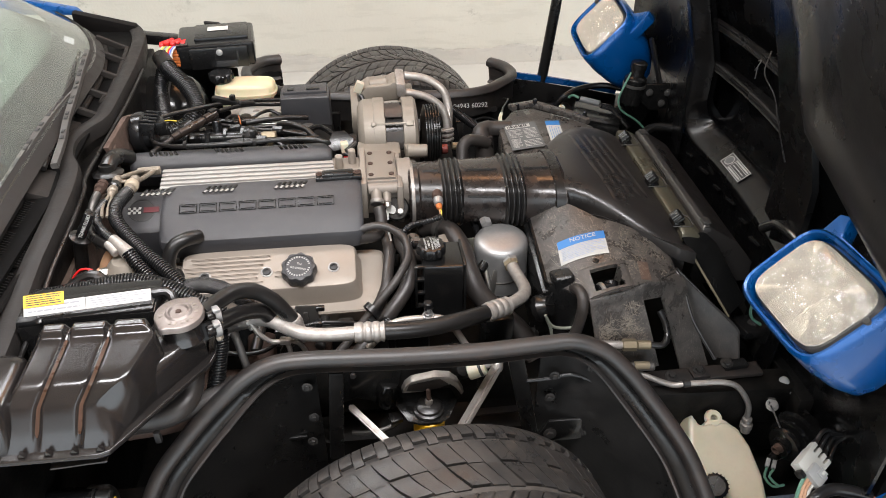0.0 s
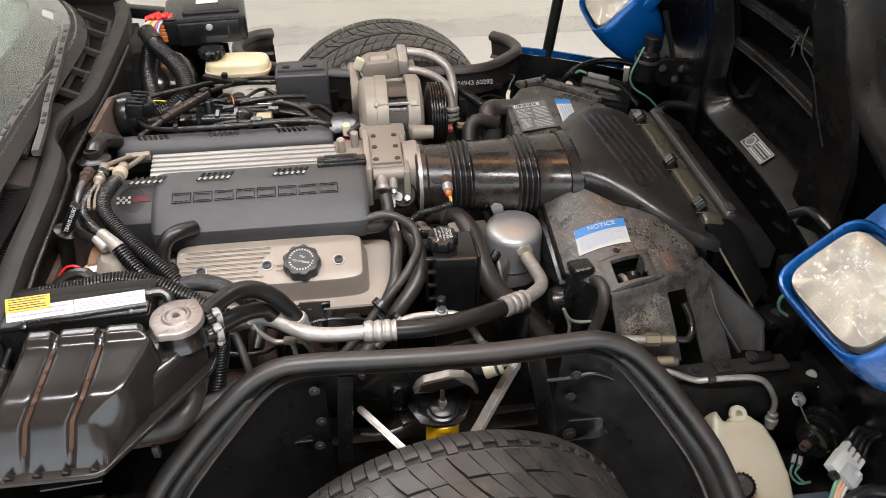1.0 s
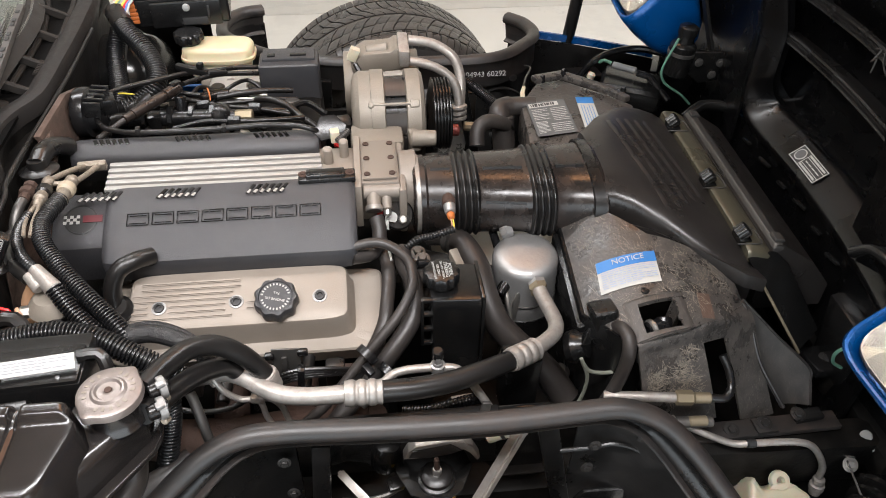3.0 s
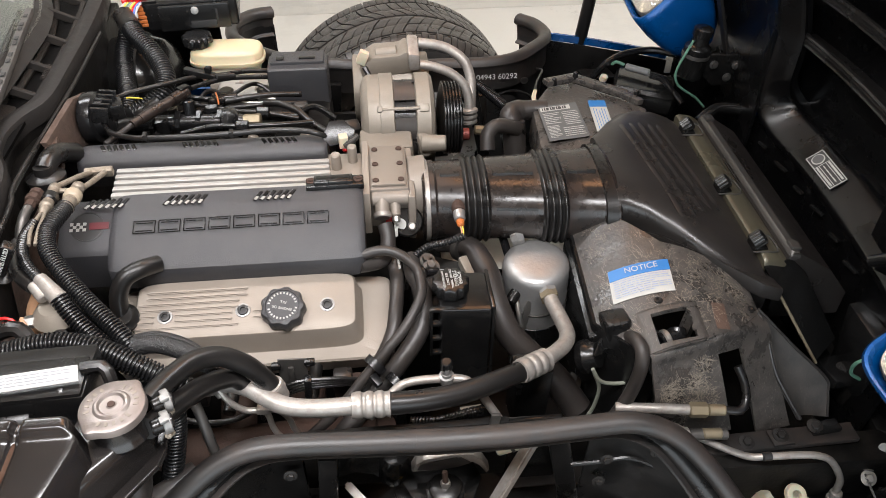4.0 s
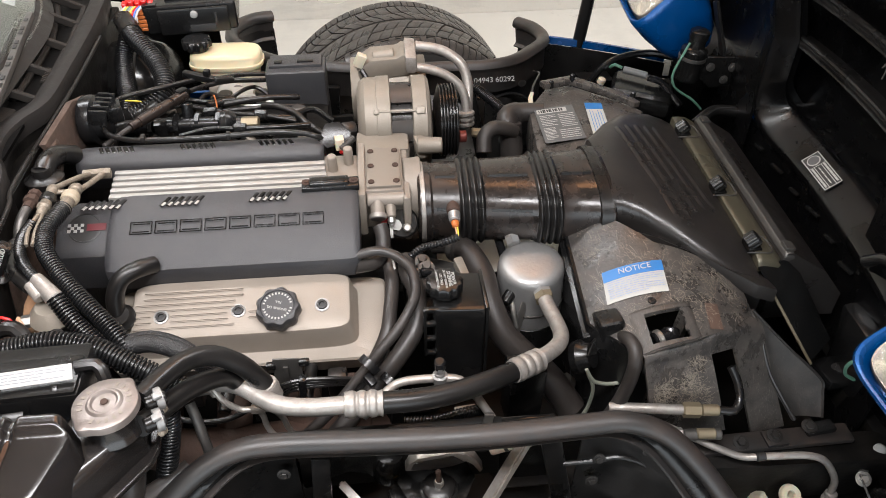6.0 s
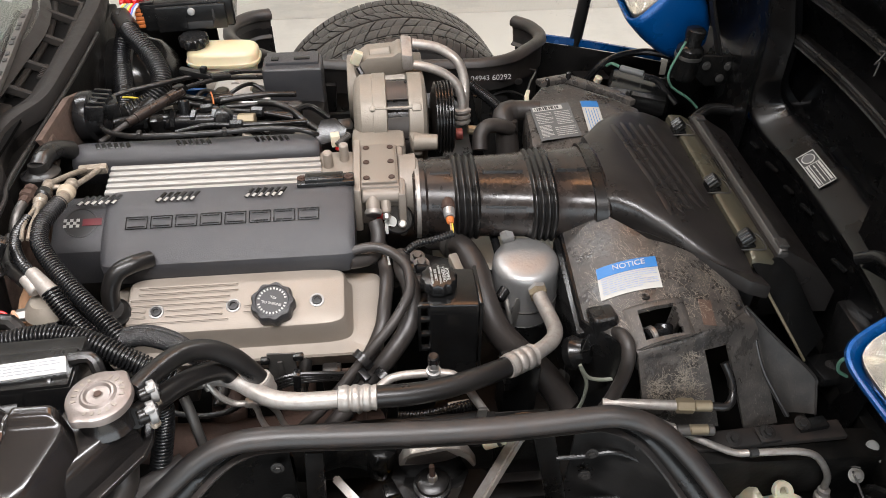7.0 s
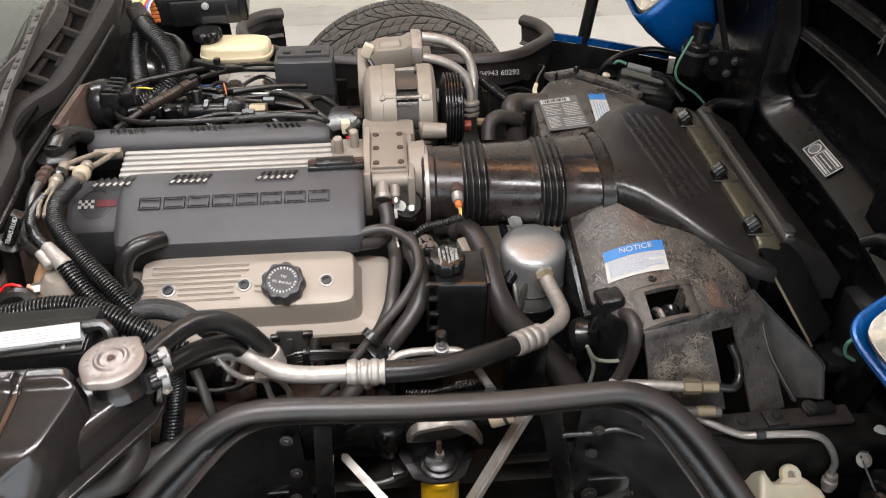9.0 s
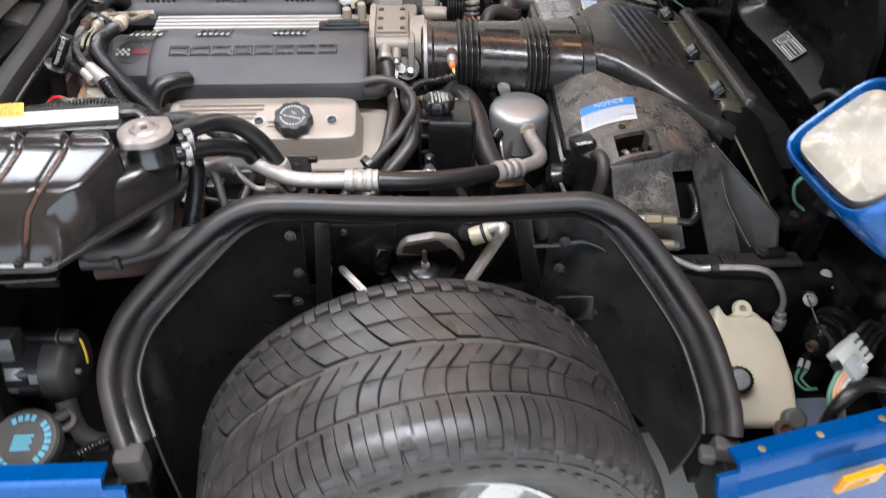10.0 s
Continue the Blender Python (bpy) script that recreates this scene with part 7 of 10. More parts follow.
    # Thin strips along both grooves paint their warm reflection.
    for seg in (1, 2):
        line = column(seg, 0.0)[5:26]
        sag = lambda i: 0.0012 + 0.0028 * math.sin(math.pi * min(1.0, i / 20)) ** 0.5
        bm = BM()
        strip = [[bm.verts.new(p + Vector((k * sag(i), -0.0006, 0.0011))) for k in (-1, 0, 1)] for i, p in enumerate(line)]
        for a, b in zip(strip, strip[1:]):
            for k in range(2):
                bm.faces.new((a[k], a[k + 1], b[k + 1], b[k]))
        bmesh.ops.solidify(bm, geom=bm.faces[:], thickness=0.0005)
        part("groove_sheen", bm, GROOVESHEEN, body, "brown strip painting the warm reflection in the groove")
    bm = BM()
    loft(bm, [super_ring((-0.645, -0.640, z), (1, 0, 0), (0, 1, 0), rx, ry, 6, 48) for z, rx, ry in ((0.762, 0.070, 0.080), (0.800, 0.068, 0.072), (0.822, 0.064, 0.062), (0.830, 0.060, 0.056), (0.833, 0.052, 0.048))])
    part("rear_chamber", bm, TANK, body, angle=60)
    for k in range(5):
        x = -0.60 + 0.034 * k
        part("seam_clip", prism(BM(), [(x - 0.006, -0.716, 0.768), (x + 0.006, -0.716, 0.768), (x, -0.716, 0.778)], (0, -0.007, 0), 0.0015), TANK, body)
    bm = BM()
    loft(bm, [[Vector((x, y, z)) for x, y in pts] for z, pts in (
        (0.768, [(-0.425, -0.505), (-0.348, -0.505), (-0.343, -0.548), (-0.405, -0.634), (-0.44, -0.60)]),
        (0.800, [(-0.425, -0.508), (-0.350, -0.508), (-0.346, -0.546), (-0.402, -0.622), (-0.44, -0.60)]),
        (0.812, [(-0.422, -0.513), (-0.356, -0.513), (-0.352, -0.544), (-0.400, -0.610), (-0.44, -0.595)]),
        (0.815, [(-0.420, -0.520), (-0.362, -0.520), (-0.358, -0.543), (-0.400, -0.602), (-0.44, -0.592)]))])
    part("neck_box", bm, TANK, body, angle=40)
    part("filler_neck", lathe(BM(), (-0.373, -0.541, 0.808), (0.0, 0, 1), [(0, 0.034), (0.006, 0.032), (0.012, 0.029), (0.034, 0.029)], 32), TANK, body)
    bm = BM()
    n = 72
    prof = [(0.0, 0.036), (0.001, 0.0385), (0.0075, 0.0385), (0.0105, 0.0375), (0.0120, 0.0350), (0.0125, 0.0215), (0.0150, 0.0185), (0.0152, 0.0160), (0.0125, 0.0135), (0.0125, 0.0060), (0.0135, 0.0050), (0.0135, 0.0)]
    rings = []
    for hgt, r in prof[:-1]:
        ring = []
        for k in range(n):
            a = 2 * math.pi * k / n
            ear = 0.0052 * (max(0.0, math.cos(a - radians(238))) ** 40 + max(0.0, math.cos(a - radians(58))) ** 40) if r > 0.034 else 0
            ring.append(Vector((-0.373 + (r * 0.945 + ear) * math.cos(a), -0.541 + (r * 0.945 + ear) * math.sin(a), 0.840 + hgt)))
        rings.append(ring)
    cap = part("pressure_cap", loft(bm, rings), surface("worn_cap_metal", (0.235, 0.205, 0.190), 0.38, metal=0.7, bump=0.25, bscale=180, var=0.18, dust=0.3, dust_colour=(0.22, 0.165, 0.14), vscale=30), root, "worn bare metal pressure cap")
    bm = BM()
    for k in range(20):
        a = 360 / 20 * k
        if k % 7 in (5, 6):
            continue
        plate(bm, pose(-0.373, -0.541, 0.8522, 0, 0, a) @ pose(0.0235, -0.0018, 0), 0.0055, 0.0034, 0.0006, 0)
    part("stamped_print", bm, TANPLATE, cap, smooth=False)
    part("rivet", lathe(BM(), (-0.373, -0.541, 0.8535), (0, 0, 1), [(0, 0.0045), (0.0015, 0.004), (0.002, 0.002), (0.002, 0)], 14), RUST, cap)
    for dx, dy, dz in ((0.032, 0.018, -0.006), (0.035, -0.008, -0.012)):
        b = Vector((-0.373 + dx, -0.541 + dy, 0.828 + dz))
        bm = cyl(BM(), b, b + Vector((0.022, 0.012, -0.002)), 0.010, n=16)
        part("outlet_pipe", bm, RUBBER, root)
        hc = part("hose_clip", lathe(BM(), b + Vector((0.011, 0.006, -0.001)), (0.022, 0.012, -0.002), [(0, 0.0128), (0.001, 0.0138), (0.008, 0.0138), (0.009, 0.0128)], 24), CANALU, root, "bare metal worm clip")
        part("worm_screw", cyl(BM(), b + Vector((0.016, -0.004, -0.012)), b + Vector((0.020, 0.006, -0.016)), 0.0048, n=8), STAINED, hc)
        part("worm_housing", box(BM(), b + Vector((0.017, 0.001, 0.0125)), (0.010, 0.009, 0.005), (0, 0, 28), 0.0015), CANALU, hc)
    bm = BM()
    box(bm, (-0.412, -0.655, 0.712), (0.010, 0.009, 0.022), (0, 0, 0), 0.003)
    part("drain_tab", bm, HOODGREY, root)
    return root


coolant_tank()
bracket = thing("tank_bracket", (-0.52, -0.70, 0.6), "black steel tank bracket with two bolts", "bracket")
part("plate", box(BM(), (-0.515, -0.690, 0.718), (0.070, 0.008, 0.040), (24, 0, 0), 0.004), CHASSIS, bracket)
part("lip", box(BM(), (-0.500, -0.712, 0.740), (0.075, 0.018, 0.003), (-8, 0, 4), 0.0012), RAILBLACK, bracket)
for x in (-0.533, -0.514):
    part("bolt", bolt(BM(), (x, -0.6965, 0.722), (0, -1, -0.4), 0.0055, 0.005), CHASSIS, bracket)
part("relay", box(BM(), (-0.575, -0.745, 0.655), (0.10, 0.035, 0.035), (-15, 0, 0), 0.006), BLACK, bracket)
part("yellow_tag", plate(BM(), flat_frame((-0.612, -0.767, 0.668), (1, 0, 0), (0, 0.5, 0.8)), 0.03, 0.010, 0.001), LYEL, bracket)


def battery():
    root = thing("battery", (-0.52, -0.46, 0.62), "black battery with yellow and white warning stickers along its edge", "battery")
    part("case", box(BM(), (-0.522, -0.470, 0.735), (0.205, 0.085, 0.19), (0, 0, 2), 0.006), BLACK, root)
    part("lid", box(BM(), (-0.522, -0.482, 0.828), (0.200, 0.060, 0.012), (0, 0, 3), 0.005), BLACK, root)
    m = flat_frame((-0.606, -0.515, 0.836), (1, 0.11, 0.0), (0, 0.80, 0.60))
    for x0, w, mat_, nm in ((0.0, 0.088, WHITE, "white_sticker"), (0.0885, 0.095, WHITE, "cream_sticker")):
        st = part(nm, plate(BM(), m @ pose(x0, 0.004, 0.002), w, 0.019, 0.001), mat_, root, "white sticker printed with small lines")
        part("small_print", bars(BM(), m @ pose(0, 0, 0.003), x0 + 0.006, x0 + w - 0.006, 0.021, 0.007, 4 if x0 else 2, 0.35, 21 + int(x0 * 100)), PRINT, st, smooth=False)
    st = part("yellow_sticker", plate(BM(), m @ pose(0.0, 0.017, 0.003), 0.058, 0.020, 0.001), LYEL, root, "yellow warning sticker with dark lines")
    part("small_print", bars(BM(), m @ pose(0, 0, 0.004), 0.004, 0.054, 0.036, 0.019, 5, 0.45, 31), INK, st, smooth=False)
    bm = BM()
    for x, y in ((-0.585, -0.512), (-0.445, -0.498)):
        box(bm, (x, y, 0.828), (0.008, 0.010, 0.016), (30, 0, 0), 0.002)
    each("rib_post", bm, BLACK, root)
    part("hold_down", box(BM(), (-0.50, -0.522, 0.81), (0.045, 0.012, 0.02), (30, 0, 6), 0.002), HOODGREY, root)
    part("carry_handle", tube(BM(), [(-0.428, -0.47, 0.835), (-0.405, -0.468, 0.835), (-0.395, -0.480, 0.825), (-0.392, -0.490, 0.80)], 0.008, 10), RUBBER, root)
    return root


battery()

# ---- hoses and pipes ----
def hose(name, pts, r, material, label, category="hose", group="", ribs=False, n=14):
    bm = loom(BM(), pts, r, 0.0050 if r < 0.018 else 0.0068, 0.24 if r < 0.018 else 0.26) if ribs else tube(BM(), pts, r, n)
    return single(name, bm, material, label, category, group, angle=70)


def clip_ring(bm, at, axis, r, w=0.008):
    return lathe(bm, Vector(at), axis, [(-w / 2, r * 1.02), (-w / 2, r * 1.14), (w / 2, r * 1.14), (w / 2, r * 1.02)], 20)


def ac_line():
    root = thing("air_conditioning_line", (-0.1, -0.44, 0.68), "aluminium air conditioning line with a black rubber middle", "pipe")
    a = [(-0.345, -0.395, 0.690), (-0.315, -0.402, 0.703), (-0.285, -0.405, 0.711), (-0.258, -0.415, 0.711), (-0.232, -0.432, 0.707), (-0.205, -0.446, 0.705), (-0.165, -0.452, 0.704), (-0.115, -0.452, 0.704)]
    part("rear_pipe", tube(BM(), a, 0.0125, 18), ALUTUBE, root, "bare aluminium pipe")
    b = [(-0.075, -0.452, 0.703), (-0.03, -0.447, 0.697), (0.017, -0.436, 0.690), (0.06, -0.420, 0.684), (0.10, -0.400, 0.676), (0.128, -0.384, 0.670)]
    hs = part("rubber_section", tube(BM(), b, 0.0155, 18), RUBBER, root, "black rubber hose with pale markings")
    c = [(0.160, -0.362, 0.661), (0.185, -0.343, 0.656), (0.205, -0.322, 0.652), (0.213, -0.298, 0.648), (0.211, -0.262, 0.643), (0.206, -0.225, 0.640), (0.204, -0.198, 0.640)]
    part("front_pipe", tube(BM(), c, 0.0125, 18), ALUTUBE, root, "bare aluminium pipe")
    for p, q in ((Vector((-0.121, -0.452, 0.704)), Vector((-0.068, -0.452, 0.7025))), (Vector((0.120, -0.389, 0.672)), Vector((0.166, -0.359, 0.660)))):
        L = (q - p).length
        prof = [(0, 0.013), (0.001, 0.0175)]
        for k in range(3):
            h0 = 0.004 + k * (L - 0.010) / 3
            d = (L - 0.010) / 3
            prof += [(h0 + d * 0.08, 0.0178), (h0 + d * 0.22, 0.0188), (h0 + d * 0.60, 0.0188), (h0 + d * 0.74, 0.0178), (h0 + d * 0.84, 0.0168), (h0 + d * 0.98, 0.0168)]
        prof += [(L - 0.001, 0.0185), (L, 0.015)]
        part("crimp_ferrule", lathe(BM(), p, q - p, prof, 18), ALUTUBE, root, "crimped aluminium ferrule", angle=40)
    m = flat_frame((0.015, -0.452, 0.694), (1, 0.33, -0.14), (0, 0.7, 0.75))
    lettering("hose_print", "5/8 - - GY", 0.011, flat_frame((0.032, -0.4435, 0.6925), (1, 0.36, -0.15), (0.05, 0.62, 0.78)), PALE, hs, 0.0003)
    part("line_nut", cyl(BM(), (0.204, -0.214, 0.639), (0.203, -0.186, 0.641), 0.0165, n=6), BRASS, root, "brass union nut")
    # small branches under the rear pipe
    for pts, r in (([(-0.2990, -0.412, 0.7080), (-0.2870, -0.420, 0.6900), (-0.2702, -0.420, 0.6713), (-0.2590, -0.420, 0.6685), (-0.2440, -0.420, 0.6684)], 0.0046),
                   ([(-0.2430, -0.420, 0.6684), (-0.2385, -0.422, 0.6540), (-0.2365, -0.424, 0.6360), (-0.2290, -0.428, 0.6180), (-0.2180, -0.430, 0.6050)], 0.0044),
                   ([(-0.2440, -0.420, 0.6700), (-0.2240, -0.420, 0.6640), (-0.2118, -0.421, 0.6444), (-0.2080, -0.424, 0.6290), (-0.1980, -0.428, 0.6100)], 0.0044)):
        part("branch_pipe", tube(BM(), spline(pts, 0.006), r, 10), ALUTUBE, root)
    part("branch_joint", box(BM(), (-0.2440, -0.420, 0.6690), (0.020, 0.012, 0.012), (0, 8, 0), 0.003), ALUTUBE, root)
    part("union", lathe(BM(), (-0.3060, -0.4050, 0.7120), (0.55, -0.35, -0.75), [(0, 0.006), (0.002, 0.0095), (0.008, 0.0095), (0.010, 0.0075), (0.013, 0.0090), (0.019, 0.0090), (0.021, 0.005)], 10), ALUTUBE, root)
    return root


ac_line()
for pts, r in (([(-0.347, -0.518, 0.824), (-0.330, -0.478, 0.815), (-0.308, -0.445, 0.806), (-0.282, -0.425, 0.790), (-0.255, -0.417, 0.762), (-0.236, -0.415, 0.730), (-0.222, -0.415, 0.700)], 0.0135),
               ([(-0.342, -0.548, 0.815), (-0.326, -0.505, 0.795), (-0.308, -0.465, 0.775), (-0.290, -0.435, 0.755), (-0.272, -0.415, 0.735), (-0.262, -0.405, 0.70)], 0.0135)):
    hose("heater_hose", pts, r, RUBBER, "black rubber hose leading from the coolant tank", group="tank hoses", n=18)
for p, ax in (((-0.226, -0.415, 0.708), (0.35, 0, -0.95)),):
    single("hose_clamp", clip_ring(BM(), p, ax, 0.0145, 0.010), ALUTUBE, "bright metal clamp on a black hose end", "clamp")

single("hose_fitting", lathe(BM(), (-0.2290, -0.4150, 0.7160), (0.32, -0.04, -0.95), [(0, 0.014), (0.001, 0.0160), (0.007, 0.0160), (0.009, 0.0145), (0.011, 0.0158), (0.018, 0.0158), (0.020, 0.0140), (0.022, 0.0150), (0.029, 0.0146), (0.031, 0.008), (0.055, 0.007)], 20), ALUTUBE, "ribbed bare metal fitting at a hose end", "fitting")
pb = thing("plug_wire_bracket", (-0.207, -0.345, 0.6), "brown-grey steel bracket holding black plug wires", "bracket")
part("plate", prism(BM(), [(-0.229, -0.345, 0.684), (-0.187, -0.345, 0.682), (-0.188, -0.348, 0.630), (-0.213, -0.348, 0.618), (-0.230, -0.347, 0.632)], (0, 0.003, 0), 0.001), DARKSTEEL, pb)
part("slot_rib", box(BM(), (-0.211, -0.348, 0.655), (0.008, 0.004, 0.030), (0, 0, 0), 0.0015), DARKSTEEL, pb)
part("top_block", box(BM(), (-0.232, -0.346, 0.672), (0.014, 0.010, 0.010), (0, 0, 0), 0.003), BLACK, pb)
part("top_block", box(BM(), (-0.183, -0.346, 0.676), (0.016, 0.010, 0.010), (0, 0, 0), 0.003), BLACK, pb)
part("tie", box(BM(), (-0.1880, -0.362, 0.640), (0.011, 0.016, 0.040), (0, 4, 0), 0.003), LOOM, pb)
for k in range(4):
    part("plug_wire", tube(BM(), spline([(-0.262, -0.372, 0.600 - 0.006 * k), (-0.240, -0.366, 0.630 - 0.007 * k), (-0.215, -0.362, 0.648 - 0.0065 * k), (-0.188, -0.360, 0.653 - 0.006 * k), (-0.160, -0.358, 0.650 - 0.005 * k), (-0.130, -0.352, 0.640 - 0.004 * k), (-0.095, -0.342, 0.622 - 0.003 * k)], 0.010), 0.0034, 8), RUBBER, pb)
hose("plug_wire", spline([(-0.375, -0.400, 0.640), (-0.345, -0.410, 0.640), (-0.3157, -0.412, 0.637), (-0.285, -0.410, 0.640), (-0.262, -0.405, 0.650)], 0.01), 0.0042, RUBBER, "black plug wire sagging below the aluminium pipe", "wire", n=8)
hose("vacuum_hose", [(-0.100, -0.186, 0.738), (-0.074, -0.183, 0.742), (-0.053, -0.185, 0.740), (-0.032, -0.198, 0.736), (-0.016, -0.219, 0.730), (-0.012, -0.245, 0.725), (-0.015, -0.271, 0.718), (-0.039, -0.309, 0.700), (-0.071, -0.334, 0.675), (-0.100, -0.352, 0.648), (-0.150, -0.385, 0.605), (-0.19, -0.402, 0.575)], 0.0080, OLDRUBBER, "slim black rubber hose curving down past the valve cover", group="curved hoses", n=16)
hb = hose("heater_hose", [(-0.022, -0.160, 0.700), (-0.021, -0.200, 0.705), (-0.011, -0.231, 0.700), (-0.010, -0.265, 0.690), (-0.020, -0.300, 0.672), (-0.050, -0.330, 0.645), (-0.086, -0.352, 0.612), (-0.130, -0.385, 0.575), (-0.17, -0.41, 0.540)], 0.0145, OLDRUBBER, "greyish black finely ribbed rubber hose past the valve cover", group="curved hoses", n=30)
hose("heater_hose", [(-0.056, -0.120, 0.695), (-0.053, -0.149, 0.700), (-0.048, -0.190, 0.698), (-0.048, -0.222, 0.695), (-0.053, -0.262, 0.685), (-0.060, -0.295, 0.670), (-0.082, -0.326, 0.642), (-0.12, -0.36, 0.60)], 0.0112, OLDRUBBER, "black rubber hose with pale printed digits past the valve cover", group="curved hoses", n=18)
hose_mark = single("hose_marking", bars(BM(), flat_frame((-0.0455, -0.158, 0.7105), (0.12, -1, -0.06), (1, 0.12, 0.3)), 0.0, 0.034, -0.0022, 0.0022, 1, 0.8, 4, False), PALE, "pale printed digits on a black hose", "marking", smooth=False)
hose("coolant_branch", [(0.020, -0.195, 0.668), (0.008, -0.203, 0.675), (-0.008, -0.208, 0.678), (-0.022, -0.212, 0.680)], 0.0135, OLDRUBBER, "short black coolant branch hose", n=16)
box_low = thing("lower_relay_block", (0.16, -0.345, 0.5), "matt black moulded block below the pipe", "housing")
part("block", box(BM(), (0.153, -0.330, 0.560), (0.058, 0.046, 0.120), (0, 2, 6), 0.006), BLACK, box_low)
part("pale_tab", box(BM(), (0.052, -0.392, 0.590), (0.034, 0.016, 0.014), (0, 0, 6), 0.003), TANPLATE, box_low)
part("loom", loom(BM(), [(-0.04, -0.41, 0.60), (0.0, -0.415, 0.605), (0.05, -0.41, 0.612), (0.085, -0.40, 0.605)], 0.009, 0.005, 0.2), LOOM, box_low)
can_lead = thing("accumulator_lead", (0.15, -0.1, 0.6), "black sleeved lead with a bare metal lower pipe", "pipe")
part("sleeve", tube(BM(), [(0.140, -0.020, 0.660), (0.146, -0.070, 0.656), (0.150, -0.118, 0.650)], 0.0075, 12), LOOM, can_lead)
part("pipe", tube(BM(), [(0.150, -0.118, 0.650), (0.149, -0.152, 0.640), (0.156, -0.192, 0.600), (0.162, -0.206, 0.570)], 0.0045, 10), STEEL, can_lead)
bm = BM()
for p in ((-0.088, -0.352, 0.667), (-0.058, -0.362, 0.636)):
    lathe(bm, Vector(p), (-0.06, -0.045, -0.035), [(-0.006, 0.013), (-0.006, 0.0175), (0.006, 0.0175), (0.006, 0.013)], 18)
box(bm, (-0.088, -0.372, 0.655), (0.012, 0.02, 0.012), (20, 0, 40), 0.003)
single("hose_tie", bm, LOOM, "black plastic tie holding two hoses together", "tie")
hose("crankcase_hose", [(-0.062, -0.118, 0.742), (-0.058, -0.132, 0.730), (-0.060, -0.152, 0.716), (-0.070, -0.172, 0.712), (-0.090, -0.184, 0.716), (-0.105, -0.19, 0.72)], 0.0125, OLDRUBBER, "brownish black rubber hose below the throttle body", n=16)
rh = thing("radiator_hose", (0.1, -0.15, 0.6), "thick black radiator hose with a worm clamp", "hose")
part("hose", tube(BM(), [(0.035, -0.05, 0.64), (0.060, -0.072, 0.655), (0.088, -0.112, 0.665), (0.106, -0.165, 0.655), (0.113, -0.215, 0.635), (0.130, -0.250, 0.605), (0.165, -0.272, 0.570), (0.205, -0.300, 0.540), (0.240, -0.331, 0.495)], 0.0200, 22, r_end=0.0245), OLDRUBBER, rh, angle=70)
part("clamp", clip_ring(BM(), (0.074, -0.090, 0.661), (0.6, -0.75, 0.15), 0.0257, 0.012), DARKSTEEL, rh)
part("clamp", clip_ring(BM(), (0.225, -0.301, 0.513), (0.6, -0.3, -0.6), 0.0257, 0.012), DARKSTEEL, rh)
hose("radiator_hose", [(-0.47, -0.605, 0.695), (-0.425, -0.607, 0.70), (-0.392, -0.597, 0.705), (-0.375, -0.572, 0.715), (-0.372, -0.55, 0.74)], 0.0175, OLDRUBBER, "brownish coolant hose under the tank", n=18)
hose("radiator_hose", [(-0.50, -0.575, 0.652), (-0.44, -0.572, 0.655), (-0.40, -0.555, 0.655), (-0.365, -0.535, 0.658), (-0.325, -0.505, 0.660)], 0.0150, OLDRUBBER, "brownish coolant hose under the tank", n=18)
hose("coolant_pipe", [(-0.50, -0.55, 0.61), (-0.42, -0.54, 0.612), (-0.34, -0.505, 0.62), (-0.29, -0.48, 0.63)], 0.013, RUST, "dull brown metal coolant pipe under the tank", "pipe", n=18)
hose("dipstick_pipe", [(-0.325, -0.440, 0.715), (-0.318, -0.452, 0.700), (-0.305, -0.478, 0.655), (-0.298, -0.492, 0.62)], 0.007, DARKSTEEL, "grey metal pipe beside the ribbed loom", "pipe", n=10)
low = thing("refrigerant_pipe", (0.0, -0.4, 0.62), "bare aluminium pipe with a capped service valve", "pipe")
part("pipe", tube(BM(), [(-0.100, -0.425, 0.640), (-0.078, -0.413, 0.655), (-0.058, -0.398, 0.667), (-0.035, -0.392, 0.672), (0.014, -0.392, 0.673), (0.042, -0.395, 0.670), (0.058, -0.402, 0.655), (0.075, -0.413, 0.630), (0.092, -0.42, 0.60)], 0.0065, 12), ALUTUBE, low)
part("valve_stem", lathe(BM(), (0.0135, -0.392, 0.672), (0, 0, 1), [(-0.006, 0.010), (0.004, 0.0112), (0.008, 0.0112), (0.009, 0.0080), (0.014, 0.0080), (0.015, 0.0070), (0.026, 0.0070)], 16), CANALU, low)
part("valve_cap", lathe(BM(), (0.0135, -0.390, 0.694), (0, 0, 1), [(0, 0.0080), (0.001, 0.0088), (0.013, 0.0084), (0.015, 0.0062), (0.015, 0)], 16), LOOM, low, "black plastic valve cap")

hose("wiring_loom", [(-0.64, -0.420, 0.80), (-0.552, -0.411, 0.806), (-0.500, -0.404, 0.810), (-0.464, -0.404, 0.808), (-0.425, -0.412, 0.800), (-0.390, -0.424, 0.785), (-0.360, -0.432, 0.768), (-0.33, -0.437, 0.745)], 0.0155, LOOM, "black corrugated wiring loom across the battery", "wiring loom", "wiring looms", True)
hose("wiring_loom", [(-0.338, -0.480, 0.775), (-0.337, -0.483, 0.745), (-0.342, -0.490, 0.715), (-0.350, -0.505, 0.68), (-0.362, -0.52, 0.64)], 0.0140, LOOM, "black corrugated wiring loom hanging beside the tank", "wiring loom", "wiring looms", True)
